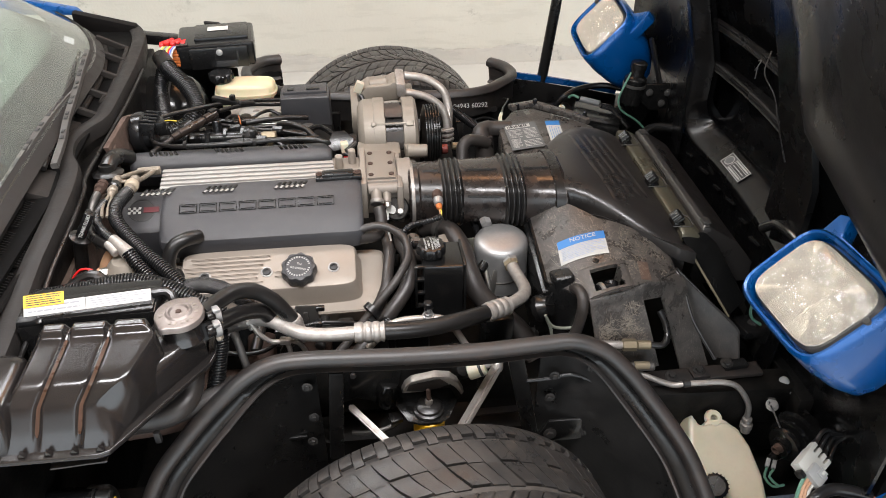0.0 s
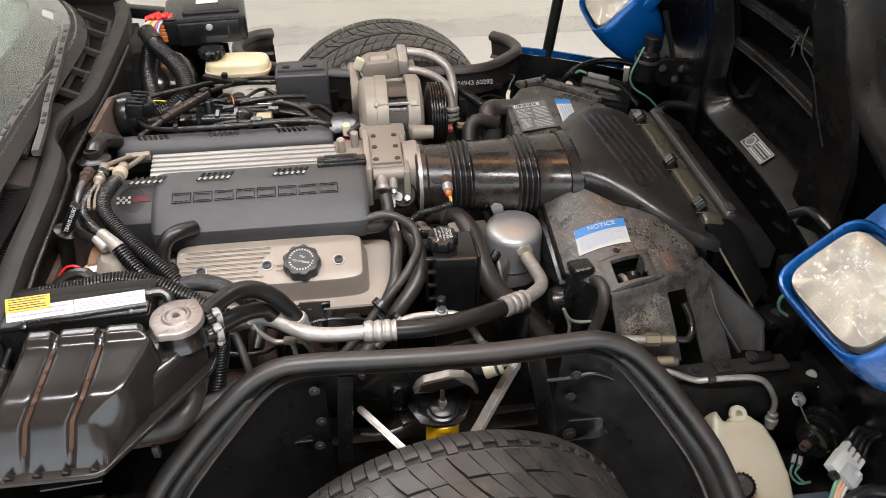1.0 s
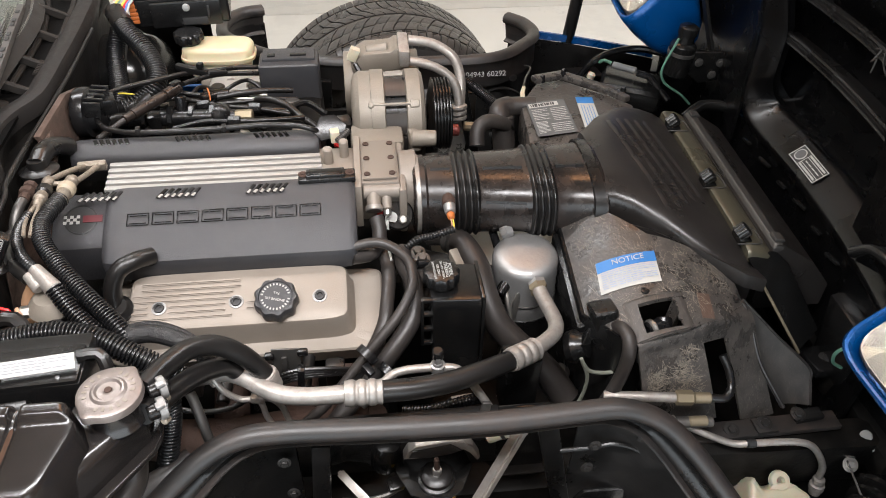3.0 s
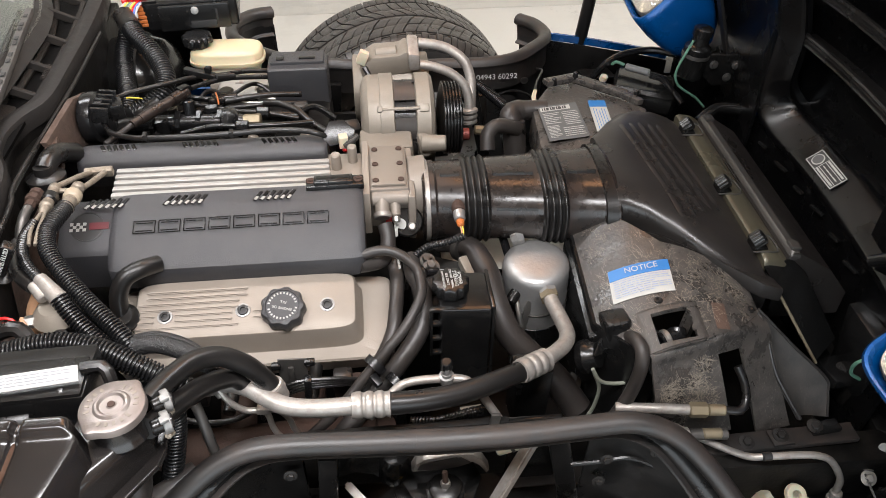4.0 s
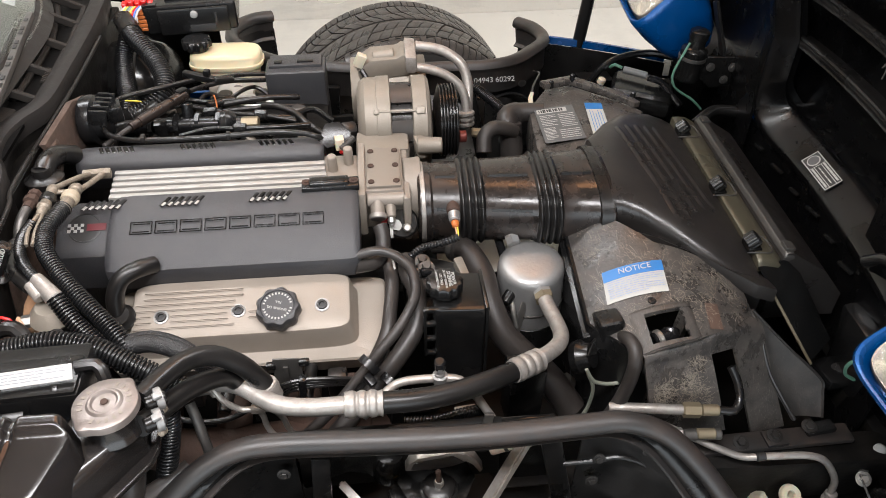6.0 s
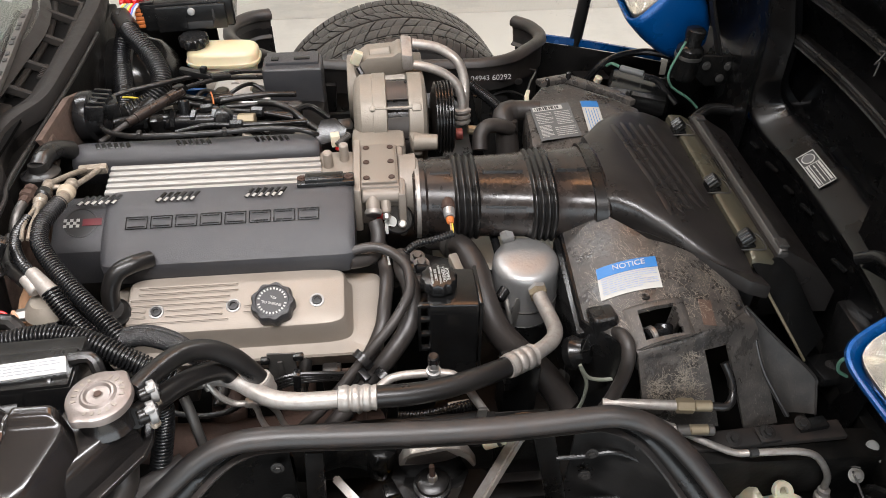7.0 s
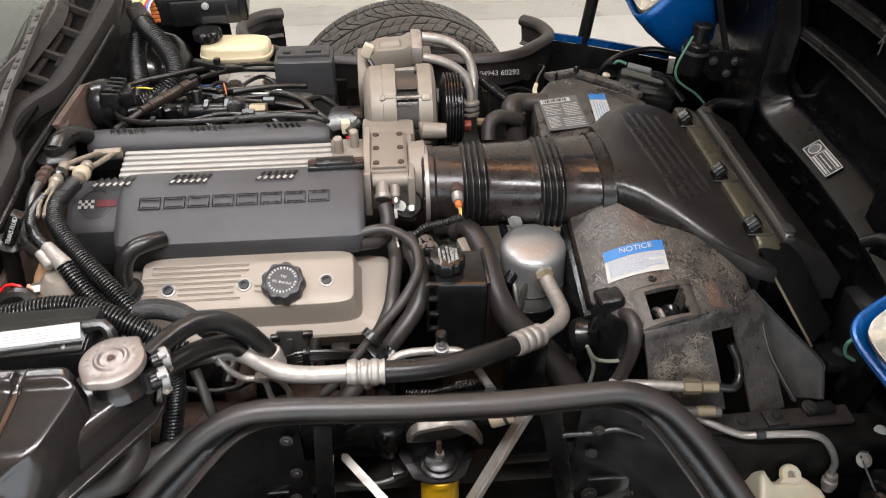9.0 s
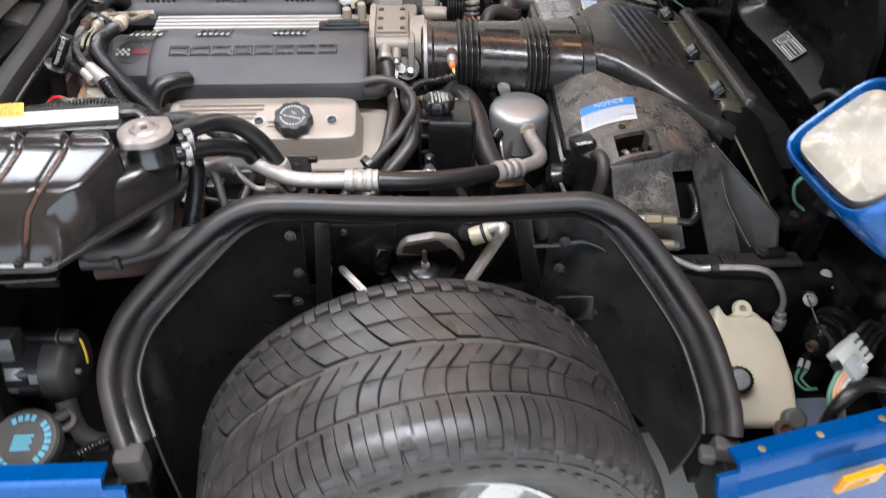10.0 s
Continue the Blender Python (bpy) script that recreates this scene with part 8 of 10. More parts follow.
hose("wiring_loom", [(-0.5425, -0.126, 0.8175), (-0.547, -0.158, 0.821), (-0.550, -0.192, 0.822), (-0.538, -0.232, 0.820), (-0.508, -0.274, 0.810), (-0.478, -0.308, 0.800), (-0.448, -0.338, 0.790), (-0.415, -0.370, 0.776), (-0.40, -0.385, 0.765)], 0.0130, LOOM, "black corrugated loom running from the fuel fittings", "wiring loom", "wiring looms", True)
hose("wiring_loom", [(-0.500, -0.325, 0.815), (-0.483, -0.342, 0.798), (-0.462, -0.360, 0.783), (-0.440, -0.376, 0.770), (-0.42, -0.39, 0.755)], 0.0125, LOOM, "black corrugated loom running from the fuel fittings", "wiring loom", "wiring looms", True)
hose("fuel_hose", [(-0.573, -0.172, 0.826), (-0.577, -0.205, 0.826), (-0.568, -0.242, 0.825), (-0.550, -0.272, 0.824), (-0.532, -0.292, 0.822)], 0.0080, LOOM, "black corrugated fuel hose", "hose", "", True)
hose("fuel_hose", [(-0.598, -0.19, 0.805), (-0.590, -0.23, 0.806), (-0.568, -0.272, 0.812), (-0.540, -0.302, 0.815)], 0.009, RUBBER, "thin black rubber fuel hose beside the battery", "hose")
hose("braided_hose", [(-0.400, -0.385, 0.775), (-0.370, -0.385, 0.778), (-0.335, -0.395, 0.772), (-0.305, -0.408, 0.758), (-0.285, -0.418, 0.742)], 0.0125, BRAID, "black braided sleeve across the valve cover end", "hose", "", False)
hose("braided_hose", [(-0.41, -0.375, 0.772), (-0.375, -0.370, 0.773), (-0.340, -0.378, 0.766), (-0.31, -0.392, 0.75)], 0.010, BRAID, "black braided sleeve across the valve cover end", "hose", "", False)
# fittings where the fuel hoses meet the regulator
reg = thing("fuel_pressure_regulator", (-0.515, -0.315, 0.78), "silver round regulator with metal hose ends", "regulator")
part("can", lathe(BM(), (-0.515, -0.318, 0.772), (0, -0.1, 1), [(0, 0.022), (0.004, 0.030), (0.008, 0.032), (0.012, 0.030), (0.020, 0.024), (0.026, 0.018), (0.028, 0.0)], 28), ALU, reg)
part("hose_end", cyl(BM(), (-0.532, -0.292, 0.824), (-0.498, -0.327, 0.812), 0.0095, 0.0125, 16), ALUTUBE, reg)
part("hose_end", cyl(BM(), (-0.540, -0.300, 0.820), (-0.520, -0.322, 0.812), 0.0075, 0.0085, 14), ALUTUBE, reg)
part("side_nut", cyl(BM(), (-0.555, -0.330, 0.778), (-0.538, -0.327, 0.778), 0.009, n=6), STEEL, reg)
part("bracket", prism(BM(), [(-0.520, -0.345, 0.770), (-0.495, -0.350, 0.775), (-0.472, -0.372, 0.768), (-0.462, -0.395, 0.750), (-0.482, -0.400, 0.745), (-0.495, -0.375, 0.76)], (0, 0, 0.008), 0.003), RUBBER, reg)
part("tan_pipe", tube(BM(), [(-0.560, -0.33, 0.62), (-0.562, -0.318, 0.68), (-0.562, -0.300, 0.735), (-0.556, -0.285, 0.765), (-0.545, -0.27, 0.78)], 0.0125, 14), surface("woven_tan_sleeve", (0.32, 0.18, 0.10), 0.8, bump=0.5, bscale=300), reg, "tan woven heat sleeve")
wires = thing("pigtail_lead", (-0.57, -0.33, 0.76), "short red and tan wires at a black plug", "wires")
part("red_wire", tube(BM(), [(-0.60, -0.335, 0.775), (-0.585, -0.332, 0.79), (-0.565, -0.335, 0.79), (-0.552, -0.345, 0.775)], 0.0022, 8), RED, wires)
part("tan_wire", tube(BM(), [(-0.565, -0.325, 0.765), (-0.556, -0.33, 0.785), (-0.548, -0.345, 0.775), (-0.545, -0.355, 0.76)], 0.0035, 8), TANWIRE, wires)
part("plug", tube(BM(), [(-0.60, -0.36, 0.77), (-0.575, -0.350, 0.785), (-0.552, -0.352, 0.788), (-0.54, -0.362, 0.775)], 0.011, 10), RUBBER, wires)
dip = thing("dipstick", (-0.585, -0.27, 0.8), "black dipstick handle with white lettering", "dipstick")
part("handle", prism(BM(), [(-0.5987, -0.262, 0.8240), (-0.5833, -0.262, 0.8160), (-0.5553, -0.262, 0.8630), (-0.5707, -0.262, 0.8710)], (0, -0.016, 0), 0.003, 3), BLACK, dip)
lettering("handle_print", "TRANS FLUID", 0.0088, flat_frame((-0.577, -0.2784, 0.8435), (0.51, 0, 0.86), (-0.86, 0, 0.51)), PALE, dip, 0.0003)
part("collar", lathe(BM(), (-0.597, -0.268, 0.810), (0.51, 0, 0.86), [(0, 0.014), (0.003, 0.019), (0.006, 0.019), (0.008, 0.012), (0.010, 0.0)], 24), RUBBER, dip)
part("tube", cyl(BM(), (-0.596, -0.268, 0.812), (-0.622, -0.255, 0.70), 0.012, n=16), RUBBER, dip)

# ---- accumulator, power steering reservoir ----
acc = thing("accumulator_can", (0.195, -0.145, 0.5), "silver aluminium accumulator can with dull fittings", "accumulator")
part("can", lathe(BM(), (0.197, -0.135, 0.50), (-0.03, -0.05, 1), [(0, 0.057), (0.02, 0.059), (0.08, 0.059), (0.085, 0.058), (0.150, 0.0575), (0.1565, 0.0565), (0.1615, 0.0535), (0.1650, 0.0485), (0.1670, 0.041), (0.1685, 0.026), (0.1690, 0.0)], 48), CANALU, acc, angle=35)
part("band", lathe(BM(), (0.1955, -0.138, 0.55), (-0.03, -0.05, 1), [(0, 0.056), (0.001, 0.058), (0.022, 0.058), (0.023, 0.056)], 40), ALUTUBE, acc)
part("fitting_boss", cyl(BM(), (0.199, -0.182, 0.645), (0.204, -0.203, 0.640), 0.017, 0.016, 6), CANALU, acc, "dull hexagonal fitting")
part("switch", cyl(BM(), (0.155, -0.178, 0.628), (0.140, -0.195, 0.618), 0.010, n=14), BLACK, acc)
part("top_nut", cyl(BM(), (0.168, -0.105, 0.672), (0.162, -0.075, 0.685), 0.013, n=6), CANALU, acc)
part("inlet_pipe", tube(BM(), [(0.165, -0.095, 0.678), (0.158, -0.065, 0.685), (0.15, -0.03, 0.675), (0.14, 0.02, 0.64)], 0.011, 12), ALUTUBE, acc)
part("wrap", lathe(BM(), (0.197, -0.135, 0.50), (-0.03, -0.05, 1), [(0, 0.0585), (0.001, 0.0605), (0.050, 0.0605), (0.051, 0.0585)], 40), BLACK, acc, "black wrap round the lower can")
part("seam_ring", lathe(BM(), (0.197, -0.135, 0.50), (-0.03, -0.05, 1), [(0.084, 0.0575), (0.0845, 0.0600), (0.087, 0.0600), (0.0875, 0.0575)], 40), DARKSTEEL, acc)
part("fitting_collar", cyl(BM(), (0.2035, -0.201, 0.6405), (0.2055, -0.209, 0.6385), 0.0150, n=20), BRASS, acc, "brass collar")
part("strap", box(BM(), (0.165, -0.19, 0.54), (0.012, 0.012, 0.16), (0, 8, 0), 0.003), STEEL, acc)


def steering_reservoir():
    root = thing("power_steering_reservoir", (0.055, -0.265, 0.55), "black plastic power steering reservoir with lettered cap", "reservoir")
    block = lambda rows: loft(BM(), [super_ring((0.0525, -0.2625, z), (1, -0.06, 0), (0.02, 1, 0), hx, hy, 16, 48) for z, hx, hy in rows])
    body = part("body", block(((0.555, 0.038, 0.040), (0.70, 0.0395, 0.0415), (0.7175, 0.0395, 0.0415), (0.7195, 0.0385, 0.0405), (0.7200, 0.037, 0.039))), BLACK, root, "satin black moulded body", angle=40)
    part("edge_rim", box(BM(), (0.0925, -0.2625, 0.7195), (0.006, 0.086, 0.008), (0, 0, 1), 0.002), BLACK, body)
    part("edge_flange", box(BM(), (0.0935, -0.3020, 0.640), (0.005, 0.007, 0.160), (0, 0, 0), 0.0015), BLACK, body)
    part("ladder_rail", box(BM(), (-0.0010, -0.2995, 0.672), (0.005, 0.008, 0.100), (0, 0, 0), 0.0015), BLACK, body)
    for z in (0.626, 0.658, 0.690, 0.720):
        part("ladder_rung", box(BM(), (0.0070, -0.2990, z), (0.016, 0.009, 0.006), (0, 0, 0), 0.0018), BLACK, body)
    c = Vector((0.032, -0.262, 0.720))
    bm = BM()
    rings = []
    for z, r in ((0.0, 0.022), (0.006, 0.023), (0.008, 0.0275), (0.021, 0.0275), (0.025, 0.0255), (0.026, 0.022)):
        rings.append([c + Vector(((r + (0.0014 * math.sin(k * math.pi / 3) if r > 0.025 else 0)) * math.cos(2 * math.pi * k / 72), (r + (0.0014 * math.sin(k * math.pi / 3) if r > 0.025 else 0)) * math.sin(2 * math.pi * k / 72), z)) for k in range(72)])
    cap = part("cap", loft(bm, rings), BLACK, root, "black ridged cap with pale lettering")
    m = flat_frame(c + Vector((0, 0, 0.0263)), (0.05, -1, 0), (1, 0, 0))
    for k, (word, size) in enumerate((("POWER", 0.0078), ("STEERING", 0.0078), ("DO NOT OVERFILL", 0.0048), ("USE ONLY", 0.0056), ("APPROVED FLUID", 0.0048))):
        lettering("cap_print", word, size, m @ pose(0, 0.0135 - 0.0062 * k, 0), PALE, cap)
    return root


steering_reservoir()
pump = thing("water_pump_housing", (0.06, -0.12, 0.55), "dull cast housing with bolts below the intake duct", "housing")
part("casting", prism(BM(), [(0.015, -0.10, 0.655), (0.06, -0.13, 0.665), (0.09, -0.17, 0.66), (0.08, -0.23, 0.65), (0.03, -0.235, 0.645), (-0.005, -0.17, 0.64)], (0, 0.03, -0.16), 0.01), BAYBLACK, pump)
part("pale_web", prism(BM(), [(0.058, -0.135, 0.676), (0.074, -0.130, 0.676), (0.086, -0.190, 0.672), (0.076, -0.205, 0.670)], (0, 0, -0.03), 0.004), ALU, pump)
part("bolt_flange", prism(BM(), [(0.028, -0.050, 0.672), (0.046, -0.032, 0.676), (0.070, -0.040, 0.674), (0.072, -0.062, 0.672), (0.048, -0.076, 0.670)], (0, 0, -0.012), 0.004), TANPLATE, pump)
part("dark_web", prism(BM(), [(-0.03, -0.17, 0.655), (0.03, -0.15, 0.675), (0.075, -0.175, 0.672), (0.04, -0.205, 0.66), (-0.02, -0.22, 0.65)], (0, 0, -0.04), 0.006), BAYBLACK, pump)
for p in ((0.050, -0.052, 0.674), (0.006, -0.130, 0.668), (0.012, -0.152, 0.672)):
    part("bolt", bolt(BM(), p, (0, -0.3, 1), 0.008, 0.010), BRASS if p[0] > 0.05 else DARKSTEEL, pump)
hose("sensor_lead", [(0.066, -0.143, 0.727), (0.035, -0.150, 0.722), (0.002, -0.157, 0.719), (-0.021, -0.172, 0.706), (-0.034, -0.190, 0.690)], 0.0066, LOOM, "short black corrugated sensor lead", "wiring loom", "", True)
hose("coolant_elbow", [(0.02, -0.19, 0.62), (0.012, -0.215, 0.645), (-0.005, -0.240, 0.648), (-0.025, -0.255, 0.64)], 0.015, OLDRUBBER, "black rubber coolant elbow", n=16)
plug = thing("sensor_plug", (-0.02, -0.185, 0.68), "black sensor plug with a grey lead", "plug")
part("body", box(BM(), (-0.018, -0.190, 0.690), (0.036, 0.020, 0.018), (20, 0, 10), 0.004), BLACK, plug)
part("boot", cyl(BM(), (0.0, -0.186, 0.692), (0.022, -0.183, 0.69), 0.008, 0.006, 12), LOOM, plug)
part("lead", tube(BM(), [(0.02, -0.183, 0.69), (0.035, -0.182, 0.688), (0.05, -0.186, 0.68)], 0.003, 8), GREYPL, plug)
part("foil_tag", box(BM(), (-0.008, -0.215, 0.678), (0.024, 0.022, 0.004), (25, 10, 20), 0.001), STEEL, plug)

# ---- radiator shroud with its notice ----
def shroud_z(x, y):
    return 0.717 + 0.16 * (y + 0.223) - 2.8 * (x - 0.40) ** 2


def lerp_table(tab, x):
    for (a, fa), (b, fb) in zip(tab, tab[1:]):
        if x <= b:
            return fa + (fb - fa) * max(0.0, (x - a) / (b - a))
    return tab[-1][1]


def sheet_with_holes(f, nu, nv, hole, thick, snap=lambda p: p):
    t = BM()
    V = [[t.verts.new(snap(f(i / nu, j / nv))) for j in range(nv + 1)] for i in range(nu + 1)]
    for i in range(nu):
        for j in range(nv):
            c = (V[i][j].co + V[i + 1][j + 1].co) / 2
            if not hole(c):
                t.faces.new((V[i][j], V[i + 1][j], V[i + 1][j + 1], V[i][j + 1]))
    for v in [v for v in t.verts if not v.link_faces]:
        t.verts.remove(v)
    bmesh.ops.recalc_face_normals(t, faces=t.faces)
    bmesh.ops.solidify(t, geom=t.faces[:], thickness=thick)
    return t


def shroud():
    root = thing("radiator_shroud", (0.39, -0.28, 0.5), "dusty fibre-flecked black radiator shroud with a notice sticker", "radiator shroud")
    back = [(0.262, -0.085), (0.335, -0.115), (0.385, -0.180), (0.46, -0.212), (0.52, -0.255)]
    front = [(0.262, -0.290), (0.318, -0.378), (0.395, -0.372), (0.46, -0.350), (0.52, -0.300)]

    def top(u, v):
        x = 0.262 + 0.258 * u
        y = lerp_table(back, x) + (lerp_table(front, x) - lerp_table(back, x)) * v
        return Vector((x, y, shroud_z(x, y)))
    def square(p):
        x, y = p.x, p.y
        if -0.376 < y < -0.306:
            x = next((e for e in (0.334, 0.391) if abs(x - e) < 0.0029), x)
        if 0.330 < x < 0.395:
            y = next((e for e in (-0.369, -0.313) if abs(y - e) < 0.0031), y)
        return Vector((x, y, shroud_z(x, y)))
    t = sheet_with_holes(top, 46, 48, lambda c: 0.334 < c.x < 0.391 and -0.369 < c.y < -0.313, 0.006, square)
    body = part("top_panel", t, SHROUD, root, "scratched fibre-flecked top panel", angle=60)

    def collar(u, v):
        x = 0.313 + 0.096 * u
        y = (lerp_table(front, x) + 0.001) * (1 - v) - 0.299 * v
        if -0.376 < y < -0.306:
            x = next((e for e in (0.334, 0.391) if abs(x - e) < 0.0022), x)
        if 0.330 < x < 0.395:
            y = next((e for e in (-0.3665, -0.313) if abs(y - e) < 0.0021), y)
        edge = min(u, 1 - u, 1.2 * (1 - v), 0.12 + v) / 0.12
        return Vector((x, y, shroud_z(x, y) + 0.0045 * math.sin(min(1.0, edge) * math.pi / 2) - 0.001))
    t = sheet_with_holes(collar, 24, 20, lambda c: 0.334 < c.x < 0.391 and -0.3665 < c.y < -0.313, 0.004)
    part("window_collar", t, SHROUD, root, "raised scuffed collar round the square opening", angle=60)

    def pier(x, mid, foot):
        y = lerp_table(front, x)
        return Vector((x, y, shroud_z(x, y))), Vector(mid), Vector(foot)
    piers = (pier(0.318, (0.322, -0.385, 0.656), (0.347, -0.409, 0.51)), pier(0.432, (0.430, -0.368, 0.655), (0.468, -0.412, 0.520)),
             pier(0.462, (0.474, -0.353, 0.648), (0.521, -0.403, 0.494)), pier(0.520, (0.540, -0.331, 0.624), (0.583, -0.393, 0.490)))
    stops = (0.0, 0.5, 0.7, 1.0)

    def face(u, v):
        k = 0 if u < 0.5 else 1 if u < 0.7 else 2
        t = (u - stops[k]) / (stops[k + 1] - stops[k])
        a, b, c = [p.lerp(q, t) for p, q in zip(piers[k], piers[k + 1])]
        if v < 0.2:
            w = v / 0.2
            knee = Vector((b.x, b.y, a.z)).lerp(a, 0.35)
            return a * (1 - w) ** 2 + knee * 2 * w * (1 - w) + b * w * w
        w = (v - 0.2) / 0.8
        p = b.lerp(c, w)
        p.y -= 0.010 * math.sin(w * math.pi) * (1 - u)
        return p
    t = BM()
    nu, nv = 50, 30
    V = [[t.verts.new(face(i / nu, j / nv)) for j in range(nv + 1)] for i in range(nu + 1)]
    for i in range(nu):
        for j in range(nv):
            if not (25 <= i < 35 and j >= 6):
                t.faces.new((V[i][j], V[i + 1][j], V[i + 1][j + 1], V[i][j + 1]))
    for v in [v for v in t.verts if not v.link_faces]:
        t.verts.remove(v)
    bmesh.ops.recalc_face_normals(t, faces=t.faces)
    bmesh.ops.solidify(t, geom=t.faces[:], thickness=0.005)
    part("front_panel", t, SHROUD, root, "fibre-flecked front panel with a long slot", angle=60)

    rng = random.Random(12)

    def fibres(f, count, hole, lift):
        bm = BM()
        for _ in range(count):
            u, v, a = 0.05 + 0.88 * rng.random(), 0.05 + 0.88 * rng.random(), rng.random() * 6.28
            ln, bend_by = 0.003 + 0.015 * rng.random() ** 3, rng.uniform(-1.2, 1.2)
            base = f(u, v)
            if hole(base) or noise.noise(base * 38.0) < rng.uniform(-0.45, 0.35):
                continue
            eu, ev = (f(min(1, u + 0.02), v) - f(max(0, u - 0.02), v)).normalized(), (f(u, min(1, v + 0.02)) - f(u, max(0, v - 0.02))).normalized()
            n = eu.cross(ev).normalized()
            n = -n if n.dot(lift) < 0 else n
            p, w, pts = base + n * 0.0006, 0.00013 + 0.00019 * rng.random(), []
            for k in range(4):
                d = eu * math.cos(a) + ev * math.sin(a)
                pts.append((p + d.cross(n) * w, p - d.cross(n) * w))
                p = p + d * ln / 3
                a += bend_by / 3
            for (a0, b0), (a1, b1) in zip(pts, pts[1:]):
                bm.faces.new([bm.verts.new(q) for q in (a0, b0, b1, a1)])
        return bm
    part("fibre_fleck", fibres(top, 2500, lambda c: 0.330 < c.x < 0.395 and -0.373 < c.y < -0.309, Vector((0, 0, 1))), FIBRE, body, smooth=False)["kind"] = "stuff"
    part("fibre_fleck", fibres(lambda u, v: face(u * 0.47, 0.1 + 0.9 * v), 3900, lambda c: ((c.x - 0.392) / 0.046) ** 2 + ((c.z - 0.602) / 0.052) ** 2 > 1.0 + 0.9 * noise.noise(c * 45.0), Vector((0, -1, 0.3))), FIBRE, body, smooth=False)["kind"] = "stuff"

    ridge = spline([(0.517, -0.300, 0.668), (0.5257, -0.316, 0.652), (0.546, -0.350, 0.587), (0.568, -0.372, 0.548), (0.594, -0.394, 0.508)], 0.004)
    brim = spline([(0.521, -0.294, 0.668), (0.590, -0.318, 0.600), (0.656, -0.337, 0.537), (0.660, -0.352, 0.515), (0.655, -0.380, 0.487)], 0.004)

    def web(u, v):
        a, b = [Vector(line[min(len(line) - 1, int(v * (len(line) - 1)))]) for line in (ridge, brim)]
        p = a.lerp(b, u)
        p += Vector((-0.25, 0.80, -0.50)) * 0.016 * math.sin(math.pi * u ** 0.7) * min(1, v * 2)
        return p
    part("web", surf(BM(), web, 14, 24, 0.004), SMOOTHSHROUD, root, "smooth glossy black web", angle=70)
    part("ridge", tube(BM(), ridge, 0.0035, 10), AIRBOX, root)
    part("brim", tube(BM(), brim, 0.0024, 8), AIRBOX, root)

    def left(u, v):
        y = -0.085 - 0.293 * u
        x = 0.262 + (0.056 * max(0, (u - 0.7) / 0.3))
        return Vector((x - 0.01 * v, y, shroud_z(x, y) - 0.17 * v))
    part("left_panel", surf(BM(), left, 16, 8, 0.005), BLACK, root)
    bm = BM()
    box(bm, (0.362, -0.340, 0.638), (0.075, 0.075, 0.004), (8, 0, 0), 0)
    part("pocket_floor", bm, INK, root)
    bm = BM()
    cyl(bm, (0.345, -0.345, 0.662), (0.378, -0.335, 0.664), 0.016, n=18)
    cyl(bm, (0.372, -0.352, 0.655), (0.376, -0.325, 0.672), 0.014, n=16)
    part("vacuum_tee", bm, LOOM, root)
    worn = surface("rubbed_brown_plastic", (0.085, 0.050, 0.036), 0.40, bump=0.5, bscale=150, dust=0.35, dust_colour=(0.11, 0.08, 0.065), scratch=0.3)
    patch = lambda u, v: Vector((0.425 + 0.021 * u + 0.006 * v, -0.352 + 0.048 * v, shroud_z(0.425 + 0.021 * u + 0.006 * v, -0.352 + 0.048 * v) + 0.0006))
    part("worn_patch", surf(BM(), patch, 6, 6, 0.0006), worn, body, "brown rubbed patch")
    part("clip", cyl(BM(), (0.350, -0.343, 0.664), (0.359, -0.341, 0.665), 0.0176, n=16), STEEL, root, "bright band clamp")
    bm = BM()
    for x, y in ((0.353, -0.290), (0.502, -0.300)):
        lathe(bm, (x, y, shroud_z(x, y) - 0.001), (0, 0, 1), [(0, 0.007), (0.002, 0.007), (0.003, 0.004), (0.001, 0.0)], 14)
    each("push_rivet", bm, RUBBER, root)
    # notice
    o = Vector((0.290, -0.275, shroud_z(0.290, -0.275) + 0.0015))
    ux = Vector((0.090, -0.004, shroud_z(0.380, -0.279) - shroud_z(0.290, -0.275)))
    m = flat_frame(o, ux, (0, 1, 0.16))

    def bend(h):
        def f(u, v):
            x, y = 0.290 + 0.0915 * u + 0.004 * v, -0.272 - 0.008 * u + 0.060 * v
            return Vector((x, y, shroud_z(x, y) + h))
        return f
    lab = part("notice_sticker", surf(BM(), bend(0.0022), 12, 4, 0.0006), WHITE, root, "white notice sticker with a blue head")
    f = bend(0.0034)
    part("notice_head", surf(BM(), lambda u, v: f(u, 0.66 + 0.34 * v), 12, 2, 0.0004), LBLUE, lab)
    c = f(0.52, 0.83)
    e = f(0.75, 0.83) - f(0.30, 0.83)
    lettering("notice_word", "NOTICE", 0.0145, flat_frame(c + Vector((0, 0, 0.0012)), e, (0, 1, 0.16)), WHITE, lab, 0.0003)
    rng = random.Random(2)
    bm = BM()
    for r in range(8):
        v = 0.585 - r * 0.068
        u = 0.05
        while u < 0.95 - (0.3 if r in (3, 7) else 0):
            w = 0.04 + rng.random() * 0.09
            p0, p1 = f(u, v), f(min(u + w, 0.96), v)
            d = p1 - p0
            plate(bm, flat_frame(p0 + Vector((0, 0, 0.0004)), d, (0, 1, 0.16)), d.length, 0.0013, 0.0003, 0)
            u += w + 0.02
    part("notice_print", bm, LABELINK, lab, smooth=False)
